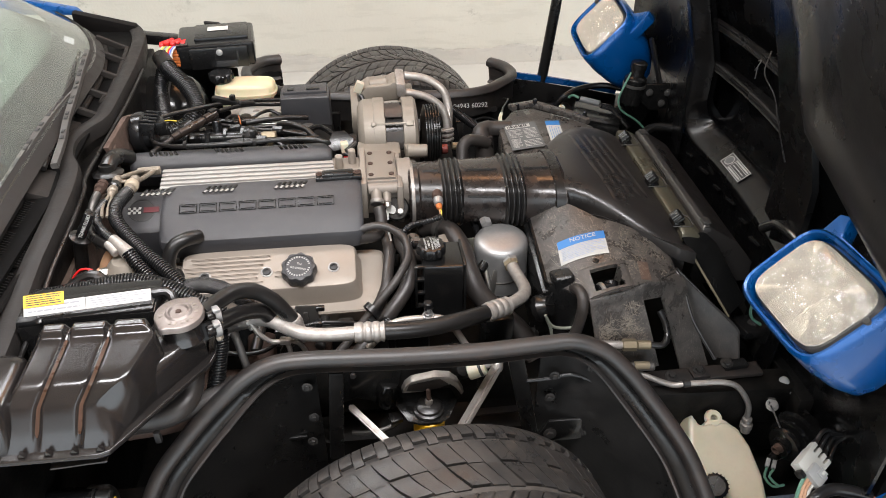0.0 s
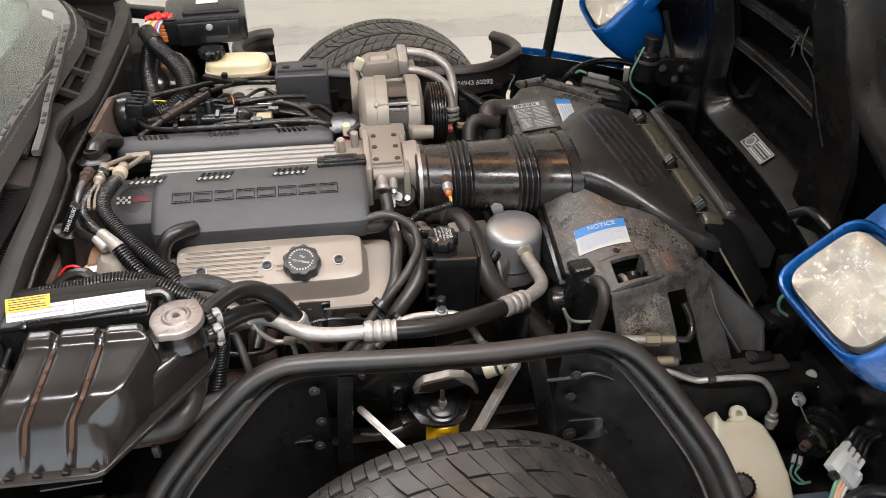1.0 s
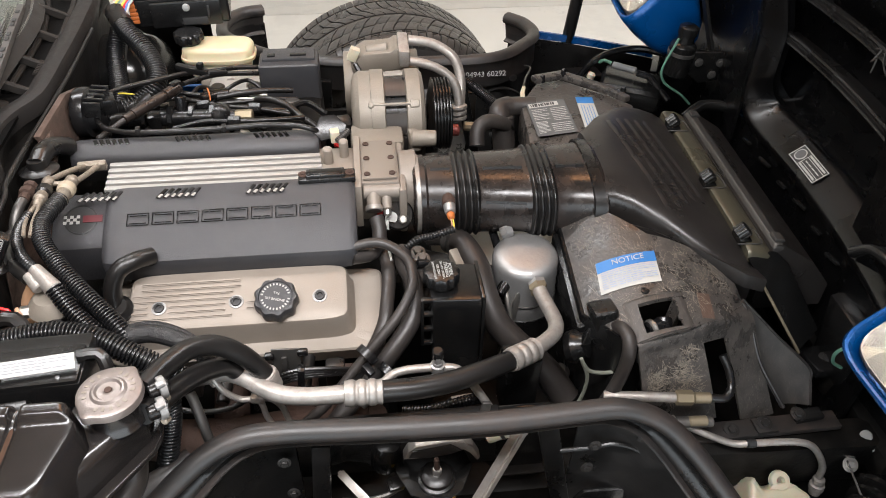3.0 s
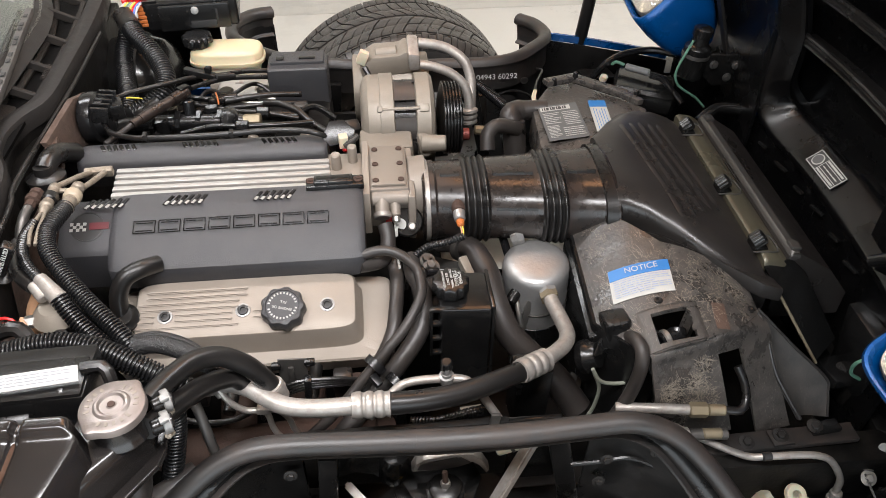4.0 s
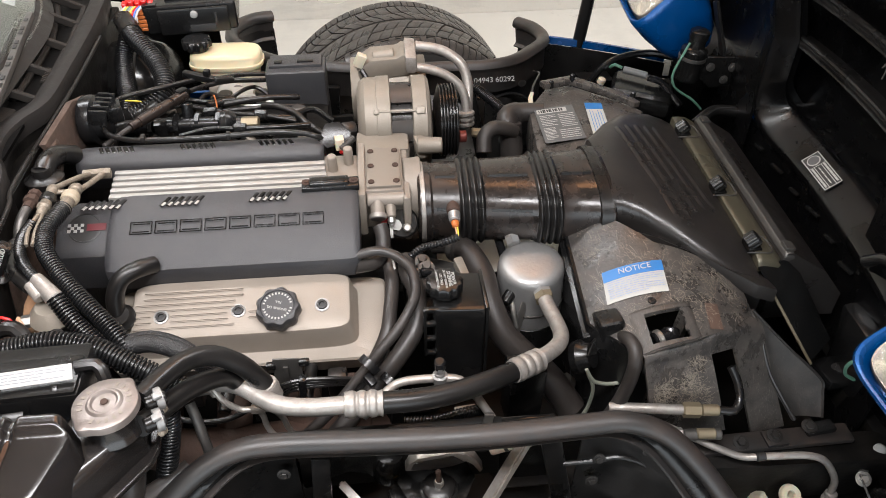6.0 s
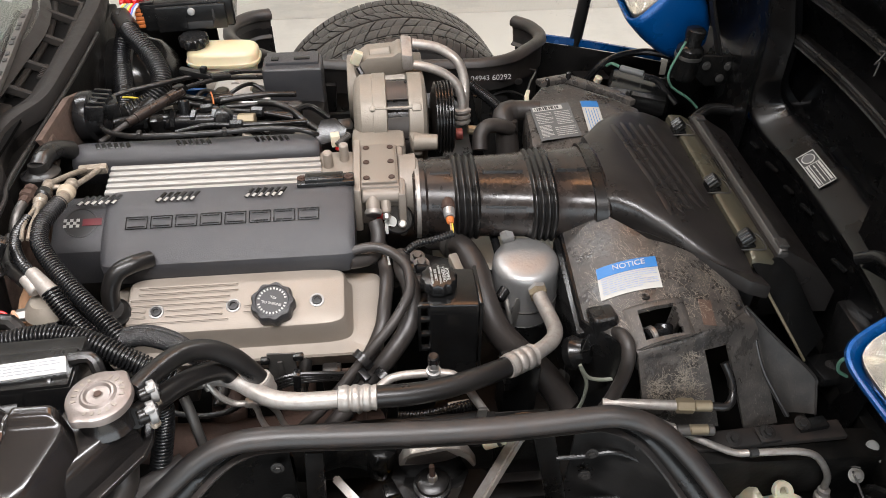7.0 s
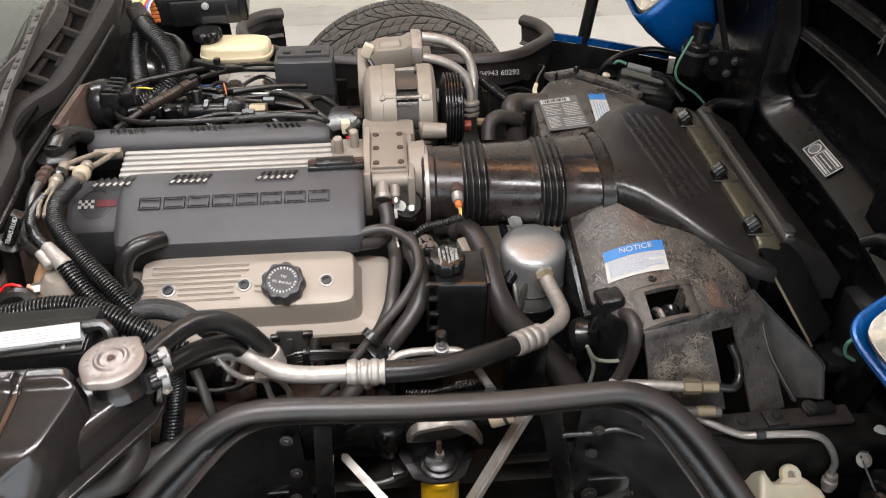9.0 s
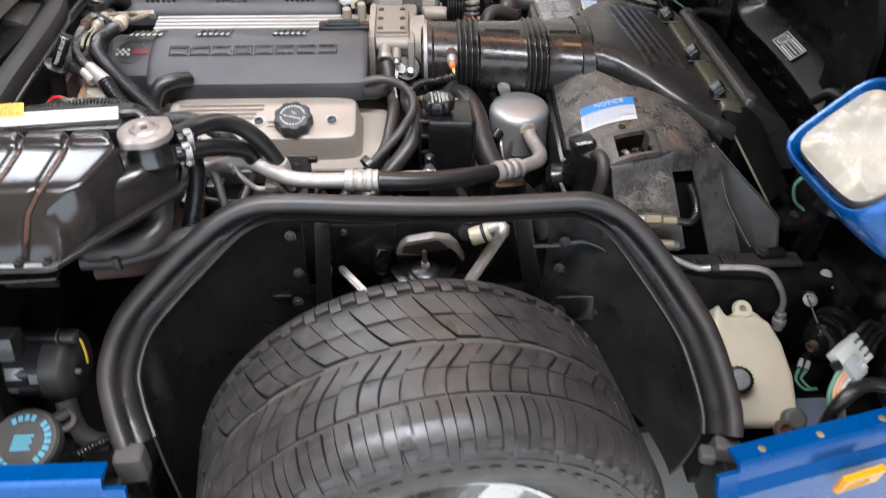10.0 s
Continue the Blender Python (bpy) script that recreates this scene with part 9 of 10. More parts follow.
    part("inner_box", prism(BM(), [(0.264, -0.322, 0.684), (0.305, -0.322, 0.692), (0.326, -0.33, 0.548), (0.299, -0.33, 0.54)], (-0.004, 0.040, -0.006), 0.009, 3), BLACK, root, "gloss black moulded side box")
    part("side_ledge", prism(BM(), [(0.248, -0.100, 0.668), (0.262, -0.098, 0.674), (0.266, -0.300, 0.640), (0.250, -0.300, 0.634)], (0, 0, -0.06), 0.004), BLACK, root)
    # small box, connector and hose at its inner end
    bm = BM()
    for k in range(5):
        box(bm, (0.252 + k * 0.004, -0.318 + k * 0.004, 0.618 - k * 0.004), (0.004, 0.045, 0.05), (0, 20, -30), 0.001, 1)
    part("fan_plug", bm, BLACK, root)
    part("hose", tube(BM(), spline([(0.300, -0.315, 0.650), (0.304, -0.345, 0.676), (0.3075, -0.366, 0.677), (0.3070, -0.380, 0.660), (0.3017, -0.387, 0.627), (0.290, -0.395, 0.596), (0.280, -0.400, 0.577), (0.268, -0.404, 0.555)], 0.008), 0.0108, 14), OLDRUBBER, root)
    for k, pts in enumerate(([(0.243, -0.356, 0.626), (0.252, -0.360, 0.608), (0.2626, -0.360, 0.5972), (0.282, -0.360, 0.592), (0.3029, -0.360, 0.5926)], [(0.246, -0.357, 0.618), (0.2565, -0.360, 0.590), (0.258, -0.360, 0.5637), (0.254, -0.360, 0.5317), (0.245, -0.362, 0.51)])):
        part("pale_lead", tube(BM(), spline(pts, 0.006), 0.0031, 8), PALELEAD, root, "pale grey-green lead")
    part("fan_motor", lathe(BM(), (0.236, -0.318, 0.610), (0.75, -0.35, 0.5), [(0, 0.026), (0.012, 0.028), (0.020, 0.022), (0.030, 0.020), (0.032, 0.012), (0.032, 0)], 24), BLACK, root)
    return root


shroud()
cool = thing("transmission_cooler_line", (0.40, -0.42, 0.55), "metal cooler line with brass union in front of the shroud", "pipe")
part("pipe", tube(BM(), [(0.272, -0.402, 0.588), (0.33, -0.413, 0.593), (0.38, -0.42, 0.593)], 0.0080, 12), ALUTUBE, cool)
part("union_nut", cyl(BM(), (0.380, -0.420, 0.593), (0.408, -0.423, 0.593), 0.0120, n=6), BRASS, cool, "brass union nut")
part("union_end", cyl(BM(), (0.408, -0.423, 0.593), (0.435, -0.426, 0.593), 0.009, n=12), BRASS, cool)
part("rubber_end", tube(BM(), [(0.432, -0.425, 0.593), (0.458, -0.428, 0.592), (0.470, -0.415, 0.600), (0.470, -0.395, 0.618), (0.462, -0.378, 0.635)], 0.0066, 12), RUBBER, cool)
part("lower_pipe", cyl(BM(), (0.352, -0.432, 0.548), (0.385, -0.434, 0.548), 0.012, n=8), ALUTUBE, cool)
part("lower_body", cyl(BM(), (0.385, -0.434, 0.548), (0.445, -0.438, 0.548), 0.009, n=12), DARKSTEEL, cool)
part("lower_end", cyl(BM(), (0.405, -0.436, 0.551), (0.435, -0.438, 0.551), 0.0085, n=12), BRASS, cool)
tray = thing("radiator_support", (0.55, -0.40, 0.45), "black steel radiator support with bolts and tabs", "radiator support")
part("ledge", box(BM(), (0.50, -0.424, 0.498), (0.36, 0.034, 0.010), (0, 1, 2), 0.003), RAILBLACK, tray)
part("tab", box(BM(), (0.549, -0.424, 0.505), (0.036, 0.030, 0.006), (0, 0, 4), 0.002), RAILBLACK, tray)
part("clip_block", box(BM(), (0.628, -0.412, 0.506), (0.050, 0.022, 0.010), (0, 0, 6), 0.003), BLACK, tray)
part("upright", box(BM(), (0.735, -0.30, 0.545), (0.03, 0.10, 0.16), (0, -8, 0), 0.006), BLACK, tray)
part("foot_plate", box(BM(), (0.735, -0.285, 0.485), (0.10, 0.06, 0.02), (0, 10, 12), 0.005), BLACK, tray)
part("end_panel", prism(BM(), [(0.556, -0.218, 0.688), (0.610, -0.205, 0.690), (0.640, -0.212, 0.662), (0.712, -0.258, 0.540), (0.652, -0.306, 0.540), (0.575, -0.240, 0.660)], (0.002, 0.010, -0.006), 0.003), PAINTED, tray, "gloss black end panel")
part("brass_strip", cyl(BM(), (0.580, -0.2465, 0.652), (0.652, -0.3085, 0.540), 0.0026, n=10), BRASS, tray)
for p in ((0.492, -0.427, 0.504), (0.5483, -0.4226, 0.509), (0.610, -0.412, 0.511), (0.725, -0.29, 0.497), (0.755, -0.27, 0.497)):
    part("bolt", bolt(BM(), p, (0, -0.2, 1), 0.0075, 0.006), BOLTGREY, tray)
brk = thing("brake_pipe", (0.5, -0.45, 0.42), "thin bare metal pipe bent down beside the washer bottle", "pipe")
part("pipe", tube(BM(), spline([(0.335, -0.41, 0.565), (0.4049, -0.43, 0.5336), (0.4375, -0.445, 0.5249), (0.4779, -0.458, 0.5134), (0.5046, -0.465, 0.5198), (0.5529, -0.468, 0.5211), (0.5821, -0.47, 0.5189), (0.6054, -0.472, 0.5082), (0.6256, -0.474, 0.4827), (0.6418, -0.476, 0.4506), (0.6442, -0.478, 0.4228)], 0.008), 0.0058, 12), ALUTUBE, brk)
part("nut", lathe(BM(), (0.6455, -0.4790, 0.420), (0.0, -0.15, -1), [(-0.002, 0.006), (0.0, 0.0098), (0.006, 0.0105), (0.008, 0.0085), (0.011, 0.0085), (0.013, 0.0125), (0.023, 0.0125), (0.025, 0.0095), (0.034, 0.0095), (0.034, 0)], 12), ALUTUBE, brk, "bare aluminium pipe fitting")
part("clip", cyl(BM(), (0.4966, -0.4650, 0.5198), (0.5126, -0.4650, 0.5198), 0.0072, n=12), INK, brk)


def washer_bottle():
    root = thing("washer_bottle", (0.575, -0.55, 0.25), "cream translucent washer bottle with black cap", "washer bottle")
    pts = [(0.515, -0.488, 0.448), (0.524, -0.483, 0.450), (0.534, -0.502, 0.440), (0.590, -0.495, 0.438), (0.614, -0.507, 0.425), (0.630, -0.535, 0.405), (0.640, -0.585, 0.375), (0.640, -0.640, 0.335), (0.628, -0.655, 0.327), (0.505, -0.660, 0.342), (0.500, -0.60, 0.38), (0.503, -0.535, 0.42)]
    part("bottle", prism(BM(), pts, (0.0, 0.075, -0.115), 0.010, 3), CREAM, root, angle=60)
    part("ear", lathe(BM(), (0.566, -0.486, 0.437), (0, -0.55, 0.83), [(0, 0.0062), (0.007, 0.0062), (0.0085, 0.0075), (0.0085, 0.0140), (0.007, 0.0160), (0, 0.0175), (0, 0.0062)], 28), CREAM, root)
    part("ear_web", prism(BM(), [(0.540, -0.503, 0.440), (0.551, -0.494, 0.443), (0.581, -0.494, 0.443), (0.598, -0.499, 0.434)], (0, 0.012, -0.020), 0.004), CREAM, root)
    cap = part("cap", lathe(BM(), (0.537, -0.600, 0.378), (-0.35, -0.5, 0.8), [(0, 0.022), (0.004, 0.024), (0.018, 0.023), (0.022, 0.018), (0.022, 0)], 24), RUBBER, root, "black ribbed washer bottle cap")
    bm = BM()
    for k in range(20):
        a = 2 * math.pi * k / 20
        f = flat_frame((0.537, -0.600, 0.378), (0.92, -0.2, 0.28), (0.1, 0.85, 0.5))
        box(bm, f @ Vector((0.0236 * math.cos(a), 0.0236 * math.sin(a), 0.011)), (0.0022, 0.0022, 0.012), (32, -18, 0), 0.0006, 1)
    each("grip", bm, RUBBER, cap)
    part("pump", lathe(BM(), (0.615, -0.658, 0.345), (0, -0.6, 0.8), [(0, 0.019), (0.018, 0.019), (0.022, 0.014), (0.022, 0)], 20), FOOT, root, "brown-grey rubber pump cap")
    part("mount_bush", lathe(BM(), (0.585, -0.685, 0.355), (0.2, -0.7, 0.7), [(0, 0.016), (0.010, 0.016), (0.012, 0.010), (0.004, 0.008), (0.004, 0)], 20), RUST, root, "rusty bush under the bottle")
    return root


washer_bottle()
horn = thing("horn", (0.66, -0.57, 0.40), "round black ribbed horn on a steel bracket", "horn")
ha = Vector((0.90, 0.44, 0.04))
part("body", lathe(BM(), (0.679, -0.551, 0.411), ha, [(0, 0.0), (0, 0.018), (0.010, 0.020), (0.012, 0.033), (0.018, 0.035), (0.020, 0.029), (0.026, 0.029), (0.028, 0.042), (0.035, 0.043), (0.037, 0.037), (0.044, 0.037), (0.046, 0.050), (0.054, 0.052), (0.058, 0.045), (0.085, 0.038), (0.085, 0)], 40), PAINTED, horn, "stacked gloss black discs")
part("centre_nut", lathe(BM(), (0.679, -0.551, 0.411), -ha, [(0, 0.0105), (0.004, 0.0095), (0.012, 0.0090), (0.012, 0.0058), (0.005, 0.005), (0.005, 0)], 12), RUST, horn, "rusty hollow nut")
part("strap", flat_bar((0.6905, -0.466, 0.4480), (0.690, -0.548, 0.428), 0.017, (-0.55, -0.35, 0.75), 0.003), CHASSIS, horn)
part("strap_tab", box(BM(), (0.690, -0.463, 0.453), (0.022, 0.003, 0.014), (25, 0, -18), 0.001), DARKSTEEL, horn)
part("strap_bolt", bolt(BM(), (0.6916, -0.4747, 0.4473), (-0.1, -0.6, 0.8), 0.0075, 0.007), STEEL, horn)
hc = thing("horn_connector", (0.684, -0.535, 0.34), "small white two-way connector with green wires below the horn", "connector")
for k in range(2):
    part("socket", box(BM(), (0.6800 + 0.010 * k, -0.5355 - 0.006 * k, 0.3475), (0.008, 0.018, 0.012), (25, 0, -32), 0.002), GREYPL, hc)
part("boot", tube(BM(), [(0.689, -0.531, 0.349), (0.700, -0.524, 0.352), (0.715, -0.520, 0.352)], 0.010, 12), RUBBER, hc)
for k in range(2):
    part("wire", tube(BM(), [(0.676 + 0.01 * k, -0.544 - 0.006 * k, 0.343), (0.668 + 0.01 * k, -0.556, 0.330), (0.680 + 0.012 * k, -0.572, 0.320), (0.705, -0.570, 0.318)], 0.0026, 8), GREEN, hc)
plugw = thing("harness_plug", (0.655, -0.675, 0.42), "grey-white multi-way plug with green and tan wires", "connector")
pm = flat_frame((0.664, -0.662, 0.490), (0.79, 0.58, 0.12), (-0.38, 0.62, 0.55))


def plug_box(name, c, size, material, label="", bev=0.002):
    t = box(BM(), c, size, (0, 0, 0), bev)
    bmesh.ops.transform(t, matrix=pm, verts=t.verts)
    return part(name, t, material, plugw, label)


plug_box("shell", (0.002, 0.006, -0.004), (0.046, 0.044, 0.020), PALEPLUG, "off-white plug half", 0.003)
plug_box("housing", (-0.008, -0.008, 0.004), (0.030, 0.034, 0.020), GREYPL, "grey plug half with a latch", 0.003)
plug_box("latch_frame", (0.000, -0.011, 0.0155), (0.016, 0.015, 0.004), GREYPL, "", 0.001)
plug_box("latch", (0.001, -0.011, 0.0178), (0.007, 0.005, 0.003), PALEPLUG, "", 0.0008)
plug_box("end_cap", (-0.027, 0.010, 0.000), (0.010, 0.014, 0.014), RUBBER)
for k in range(4):
    plug_box("finger", (0.030, 0.024 - 0.0125 * k, -0.002), (0.024, 0.0085, 0.014), PALEPLUG, "", 0.002)
    plug_box("seal", (0.046, 0.024 - 0.0125 * k, -0.002), (0.010, 0.0075, 0.010), RUBBER, "", 0.002)
    q = pm @ Vector((0.050, 0.024 - 0.0125 * k, -0.002))
    part("lead", tube(BM(), [q, q + Vector((0.022, 0.014 + 0.003 * k, 0.010)), (0.745 + 0.003 * k, -0.607 - 0.002 * k, 0.508), (0.775, -0.603 - 0.003 * k, 0.510)], 0.0042, 8), LOOM, plugw)
for k, mt in enumerate((GREEN, TANWIRE, TANWIRE, WHITE)):
    q = pm @ Vector((-0.022, 0.002 - 0.0065 * k, 0.002))
    part("wire", tube(BM(), [q, q + Vector((-0.014, -0.012, -0.004)), (0.620 + 0.006 * k, -0.706 - 0.003 * k, 0.462), (0.630 + 0.006 * k, -0.722, 0.430), (0.645 + 0.005 * k, -0.728, 0.400)], 0.0030, 8), mt, plugw)
part("loom_tail", loom(BM(), [(0.765, -0.601, 0.508), (0.80, -0.605, 0.510), (0.835, -0.620, 0.508), (0.88, -0.630, 0.500), (0.93, -0.625, 0.49)], 0.012), LOOM, plugw)
lp = thing("loop_loom", (0.66, -0.72, 0.42), "black taped loom looping over the front corner", "loom")
part("sheath", tube(BM(), spline([(0.622, -0.724, 0.410), (0.625, -0.722, 0.445), (0.645, -0.712, 0.472), (0.680, -0.700, 0.480), (0.715, -0.705, 0.478), (0.748, -0.715, 0.470)], 0.01), 0.011, 14), RUBBER, lp)
part("core", tube(BM(), [(0.746, -0.7145, 0.470), (0.760, -0.719, 0.466), (0.775, -0.724, 0.460)], 0.004, 8), ORANGE, lp, "orange inner wire")
part("grey_tube", tube(BM(), [(0.745, -0.742, 0.468), (0.775, -0.725, 0.478), (0.82, -0.71, 0.485)], 0.008, 10), DARKSTEEL, lp)
gw = thing("ground_lead", (0.70, -0.47, 0.44), "thin lead with a pale ring end", "wire")
part("ring_end", lathe(BM(), (0.723, -0.444, 0.479), (-0.3, -0.6, 0.7), [(0, 0.0), (0, 0.0095), (0.003, 0.0105), (0.006, 0.0085), (0.007, 0.004), (0.007, 0)], 18), GREYPL, gw, "pale ring terminal")
part("crimp", cyl(BM(), (0.727, -0.452, 0.474), (0.733, -0.466, 0.466), 0.0042, n=10), GREYPL, gw)
part("wire", tube(BM(), spline([(0.733, -0.466, 0.466), (0.742, -0.492, 0.455), (0.760, -0.520, 0.445), (0.788, -0.548, 0.440), (0.815, -0.570, 0.440)], 0.008), 0.003, 8), HOODGREY, gw)
panel = single("splash_panel", prism(BM(), [(0.625, -0.60, 0.33), (0.72, -0.60, 0.33), (0.74, -0.73, 0.29), (0.62, -0.74, 0.29)], (0, 0, -0.01), 0.002), BLUSHCLOTH, "grey-blue splash panel below the horn", "panel")

# ---- near rear corner below the tank ----
blow = thing("blower_motor", (-0.60, -0.62, 0.36), "gloss black round heater blower motor below the tank", "motor")
ba = Vector((1, -0.06, 0.0))
bc = lambda x: Vector((x, -0.600 - 0.06 * (x + 0.62), 0.463))
part("volute", lathe(BM(), bc(-0.78), ba, [(0, 0.13), (0.08, 0.13), (0.095, 0.122), (0.100, 0.104), (0.108, 0.101), (0.112, 0.086), (0.122, 0.082), (0.126, 0.060), (0.126, 0)], 48), BLACK, blow, "stepped black fan housing")
can = part("can", lathe(BM(), bc(-0.664), ba, [(0, 0.054), (0.004, 0.056), (0.010, 0.053), (0.079, 0.053), (0.081, 0.050)], 44), CANBLACK, blow, "gloss black steel motor can")
bm = BM()
for a0, h0, w0, l0 in ((62, 0.022, 0.020, 0.030), (96, 0.020, 0.012, 0.034), (70, 0.058, 0.016, 0.014)):
    f = Matrix.Translation(bc(-0.664 + h0)) @ pose(0, 0, 0, a0 - 90, 0, 0)
    box(bm, f @ Vector((l0 / 2, -0.0530, 0.0)), (l0, 0.0016, w0), (a0 - 90, 0, 0), 0.0006, 1)
each("label_plate", bm, CANALU, can)
part("end_cap", lathe(BM(), bc(-0.588), ba, [(0, 0.051), (0.001, 0.0565), (0.026, 0.0565), (0.034, 0.052), (0.040, 0.042), (0.040, 0)], 44), SMOOTHSHROUD, blow, "dull black end cap")
part("vent_elbow", tube(BM(), spline([(-0.572, -0.640, 0.420), (-0.566, -0.656, 0.400), (-0.556, -0.668, 0.372), (-0.535, -0.672, 0.352), (-0.51, -0.672, 0.346)], 0.008), 0.017, 16), SMOOTHSHROUD, blow)
part("top_lead", cyl(BM(), (-0.640, -0.60, 0.5255), (-0.558, -0.605, 0.5265), 0.012, n=14), LOOM, blow)
part("lead_tip", cyl(BM(), (-0.560, -0.605, 0.5265), (-0.535, -0.607, 0.5265), 0.0095, n=12), SMOOTHSHROUD, blow)
part("lead_ring", cyl(BM(), (-0.564, -0.605, 0.5265), (-0.560, -0.605, 0.5265), 0.0128, n=14), DARKSTEEL, blow)
part("yellow_tag", tube(BM(), [(-0.530, -0.608, 0.524), (-0.524, -0.618, 0.508), (-0.523, -0.625, 0.488)], 0.0022, 8), LYEL, blow, "short yellow lead")
part("stud", cyl(BM(), (-0.548, -0.625, 0.470), (-0.538, -0.626, 0.470), 0.005, n=10), STEEL, blow)
fl = thing("fluid_reservoir", (-0.56, -0.77, 0.36), "dark fluid reservoir with a cyan lettered cap", "reservoir")
part("body", lathe(BM(), (-0.562, -0.768, 0.36), (0, 0, 1), [(0, 0.05), (0.10, 0.052), (0.115, 0.042)], 32), BLACK, fl)
capf = part("cap", lathe(BM(), (-0.562, -0.770, 0.474), (-0.05, -0.35, 0.9), [(0, 0.047), (0.004, 0.050), (0.018, 0.050), (0.022, 0.047), (0.022, 0)], 40), OLDRUBBER, fl, "dusty brown-black cap with cyan print")
m = flat_frame(Vector((-0.562, -0.770, 0.474)) + Vector((-0.05, -0.35, 0.9)).normalized() * 0.0222, (1, 0, 0.05), (0, 0.93, 0.36))
bm = BM()
for k in range(24):
    if k in (4, 9, 10, 11, 12, 18, 19, 20):
        continue
    plate(bm, m @ pose(0, 0, 0, 0, 0, 15 * k) @ pose(0.031, -0.0032, 0), 0.0090, 0.0062, 0.0005, 0)
for k in range(5):
    plate(bm, m @ pose(-0.015 + 0.0005 * k, -0.011 + 0.0046 * k, 0), 0.028 - 0.003 * (k % 2), 0.0030, 0.0005, 0)
part("cap_print", bm, CYAN, capf, smooth=False)
part("cap_ear", lathe(BM(), (-0.517, -0.738, 0.486), (-0.05, -0.35, 0.9), [(0, 0.010), (0.0, 0.0165), (0.008, 0.0165), (0.010, 0.0145), (0.010, 0.010), (0, 0.010)], 24), OLDRUBBER, capf)
part("hose_clip", loom(BM(), [(-0.515, -0.755, 0.43), (-0.49, -0.745, 0.438), (-0.46, -0.735, 0.446)], 0.008), LOOM, fl)
part("cap_tab", box(BM(), (-0.528, -0.735, 0.495), (0.028, 0.018, 0.012), (-20, 0, 40), 0.004), OLDRUBBER, capf)

# ---- far side: brakes, modules, looms ----
def brake_reservoir():
    root = thing("brake_fluid_reservoir", (-0.39, 0.51, 0.66), "cream plastic brake fluid reservoir with black cap", "reservoir")
    shell = lambda rows: loft(BM(), [super_ring((-0.388, 0.515, z), (1, -0.03, 0), (0.03, 1, 0), hx, hy, 3.4, 44) for z, hx, hy in rows])
    part("tank", shell(((0.690, 0.066, 0.032), (0.720, 0.072, 0.037), (0.729, 0.072, 0.037))), CREAM, root, "translucent cream tank", angle=50)
    part("lid", shell(((0.726, 0.079, 0.042), (0.729, 0.082, 0.045), (0.736, 0.082, 0.045), (0.738, 0.079, 0.0425), (0.751, 0.078, 0.0415), (0.758, 0.074, 0.038), (0.761, 0.067, 0.031))),
         surface("yellowed_cream_plastic", (0.55, 0.475, 0.31), 0.36, bump=0.05, bscale=120, var=0.1, sss=0.25), root, "yellowed cream lid with a raised seam", angle=50)
    c = Vector((-0.448, 0.520, 0.760))
    rings = []
    for z, r in ((0, 0.024), (0.006, 0.026), (0.008, 0.031), (0.022, 0.031), (0.026, 0.028), (0.027, 0.022)):
        rings.append([c + Vector(((r + (0.002 * math.cos(a * 10) if r > 0.027 else 0)) * math.cos(a), (r + (0.002 * math.cos(a * 10) if r > 0.027 else 0)) * math.sin(a), z)) for a in (2 * math.pi * k / 60 for k in range(60))])
    part("cap", loft(BM(), rings), BLACK, root, "black scalloped cap")
    part("master_cylinder", cyl(BM(), (-0.43, 0.50, 0.675), (-0.24, 0.485, 0.68), 0.028, n=24), ALU, root, "bare aluminium master cylinder")
    bm = BM()
    for x in (-0.36, -0.29):
        cyl(bm, (x, 0.47, 0.69), (x, 0.44, 0.70), 0.012, n=12)
    each("outlet", bm, ALUTUBE, root)
    return root


brake_reservoir()
boost = thing("brake_booster", (-0.55, 0.56, 0.58), "round black brake booster", "brake booster")
part("shell", lathe(BM(), (-0.65, 0.545, 0.665), (1, -0.06, 0.02), [(0, 0.10), (0.05, 0.105), (0.07, 0.108), (0.08, 0.104), (0.115, 0.094), (0.135, 0.075), (0.150, 0.04), (0.155, 0)], 44), PAINTED, boost)
part("rim", lathe(BM(), (-0.585, 0.541, 0.6665), (1, -0.06, 0.02), [(0, 0.107), (0.002, 0.111), (0.010, 0.111), (0.012, 0.107)], 44), DARKSTEEL, boost)


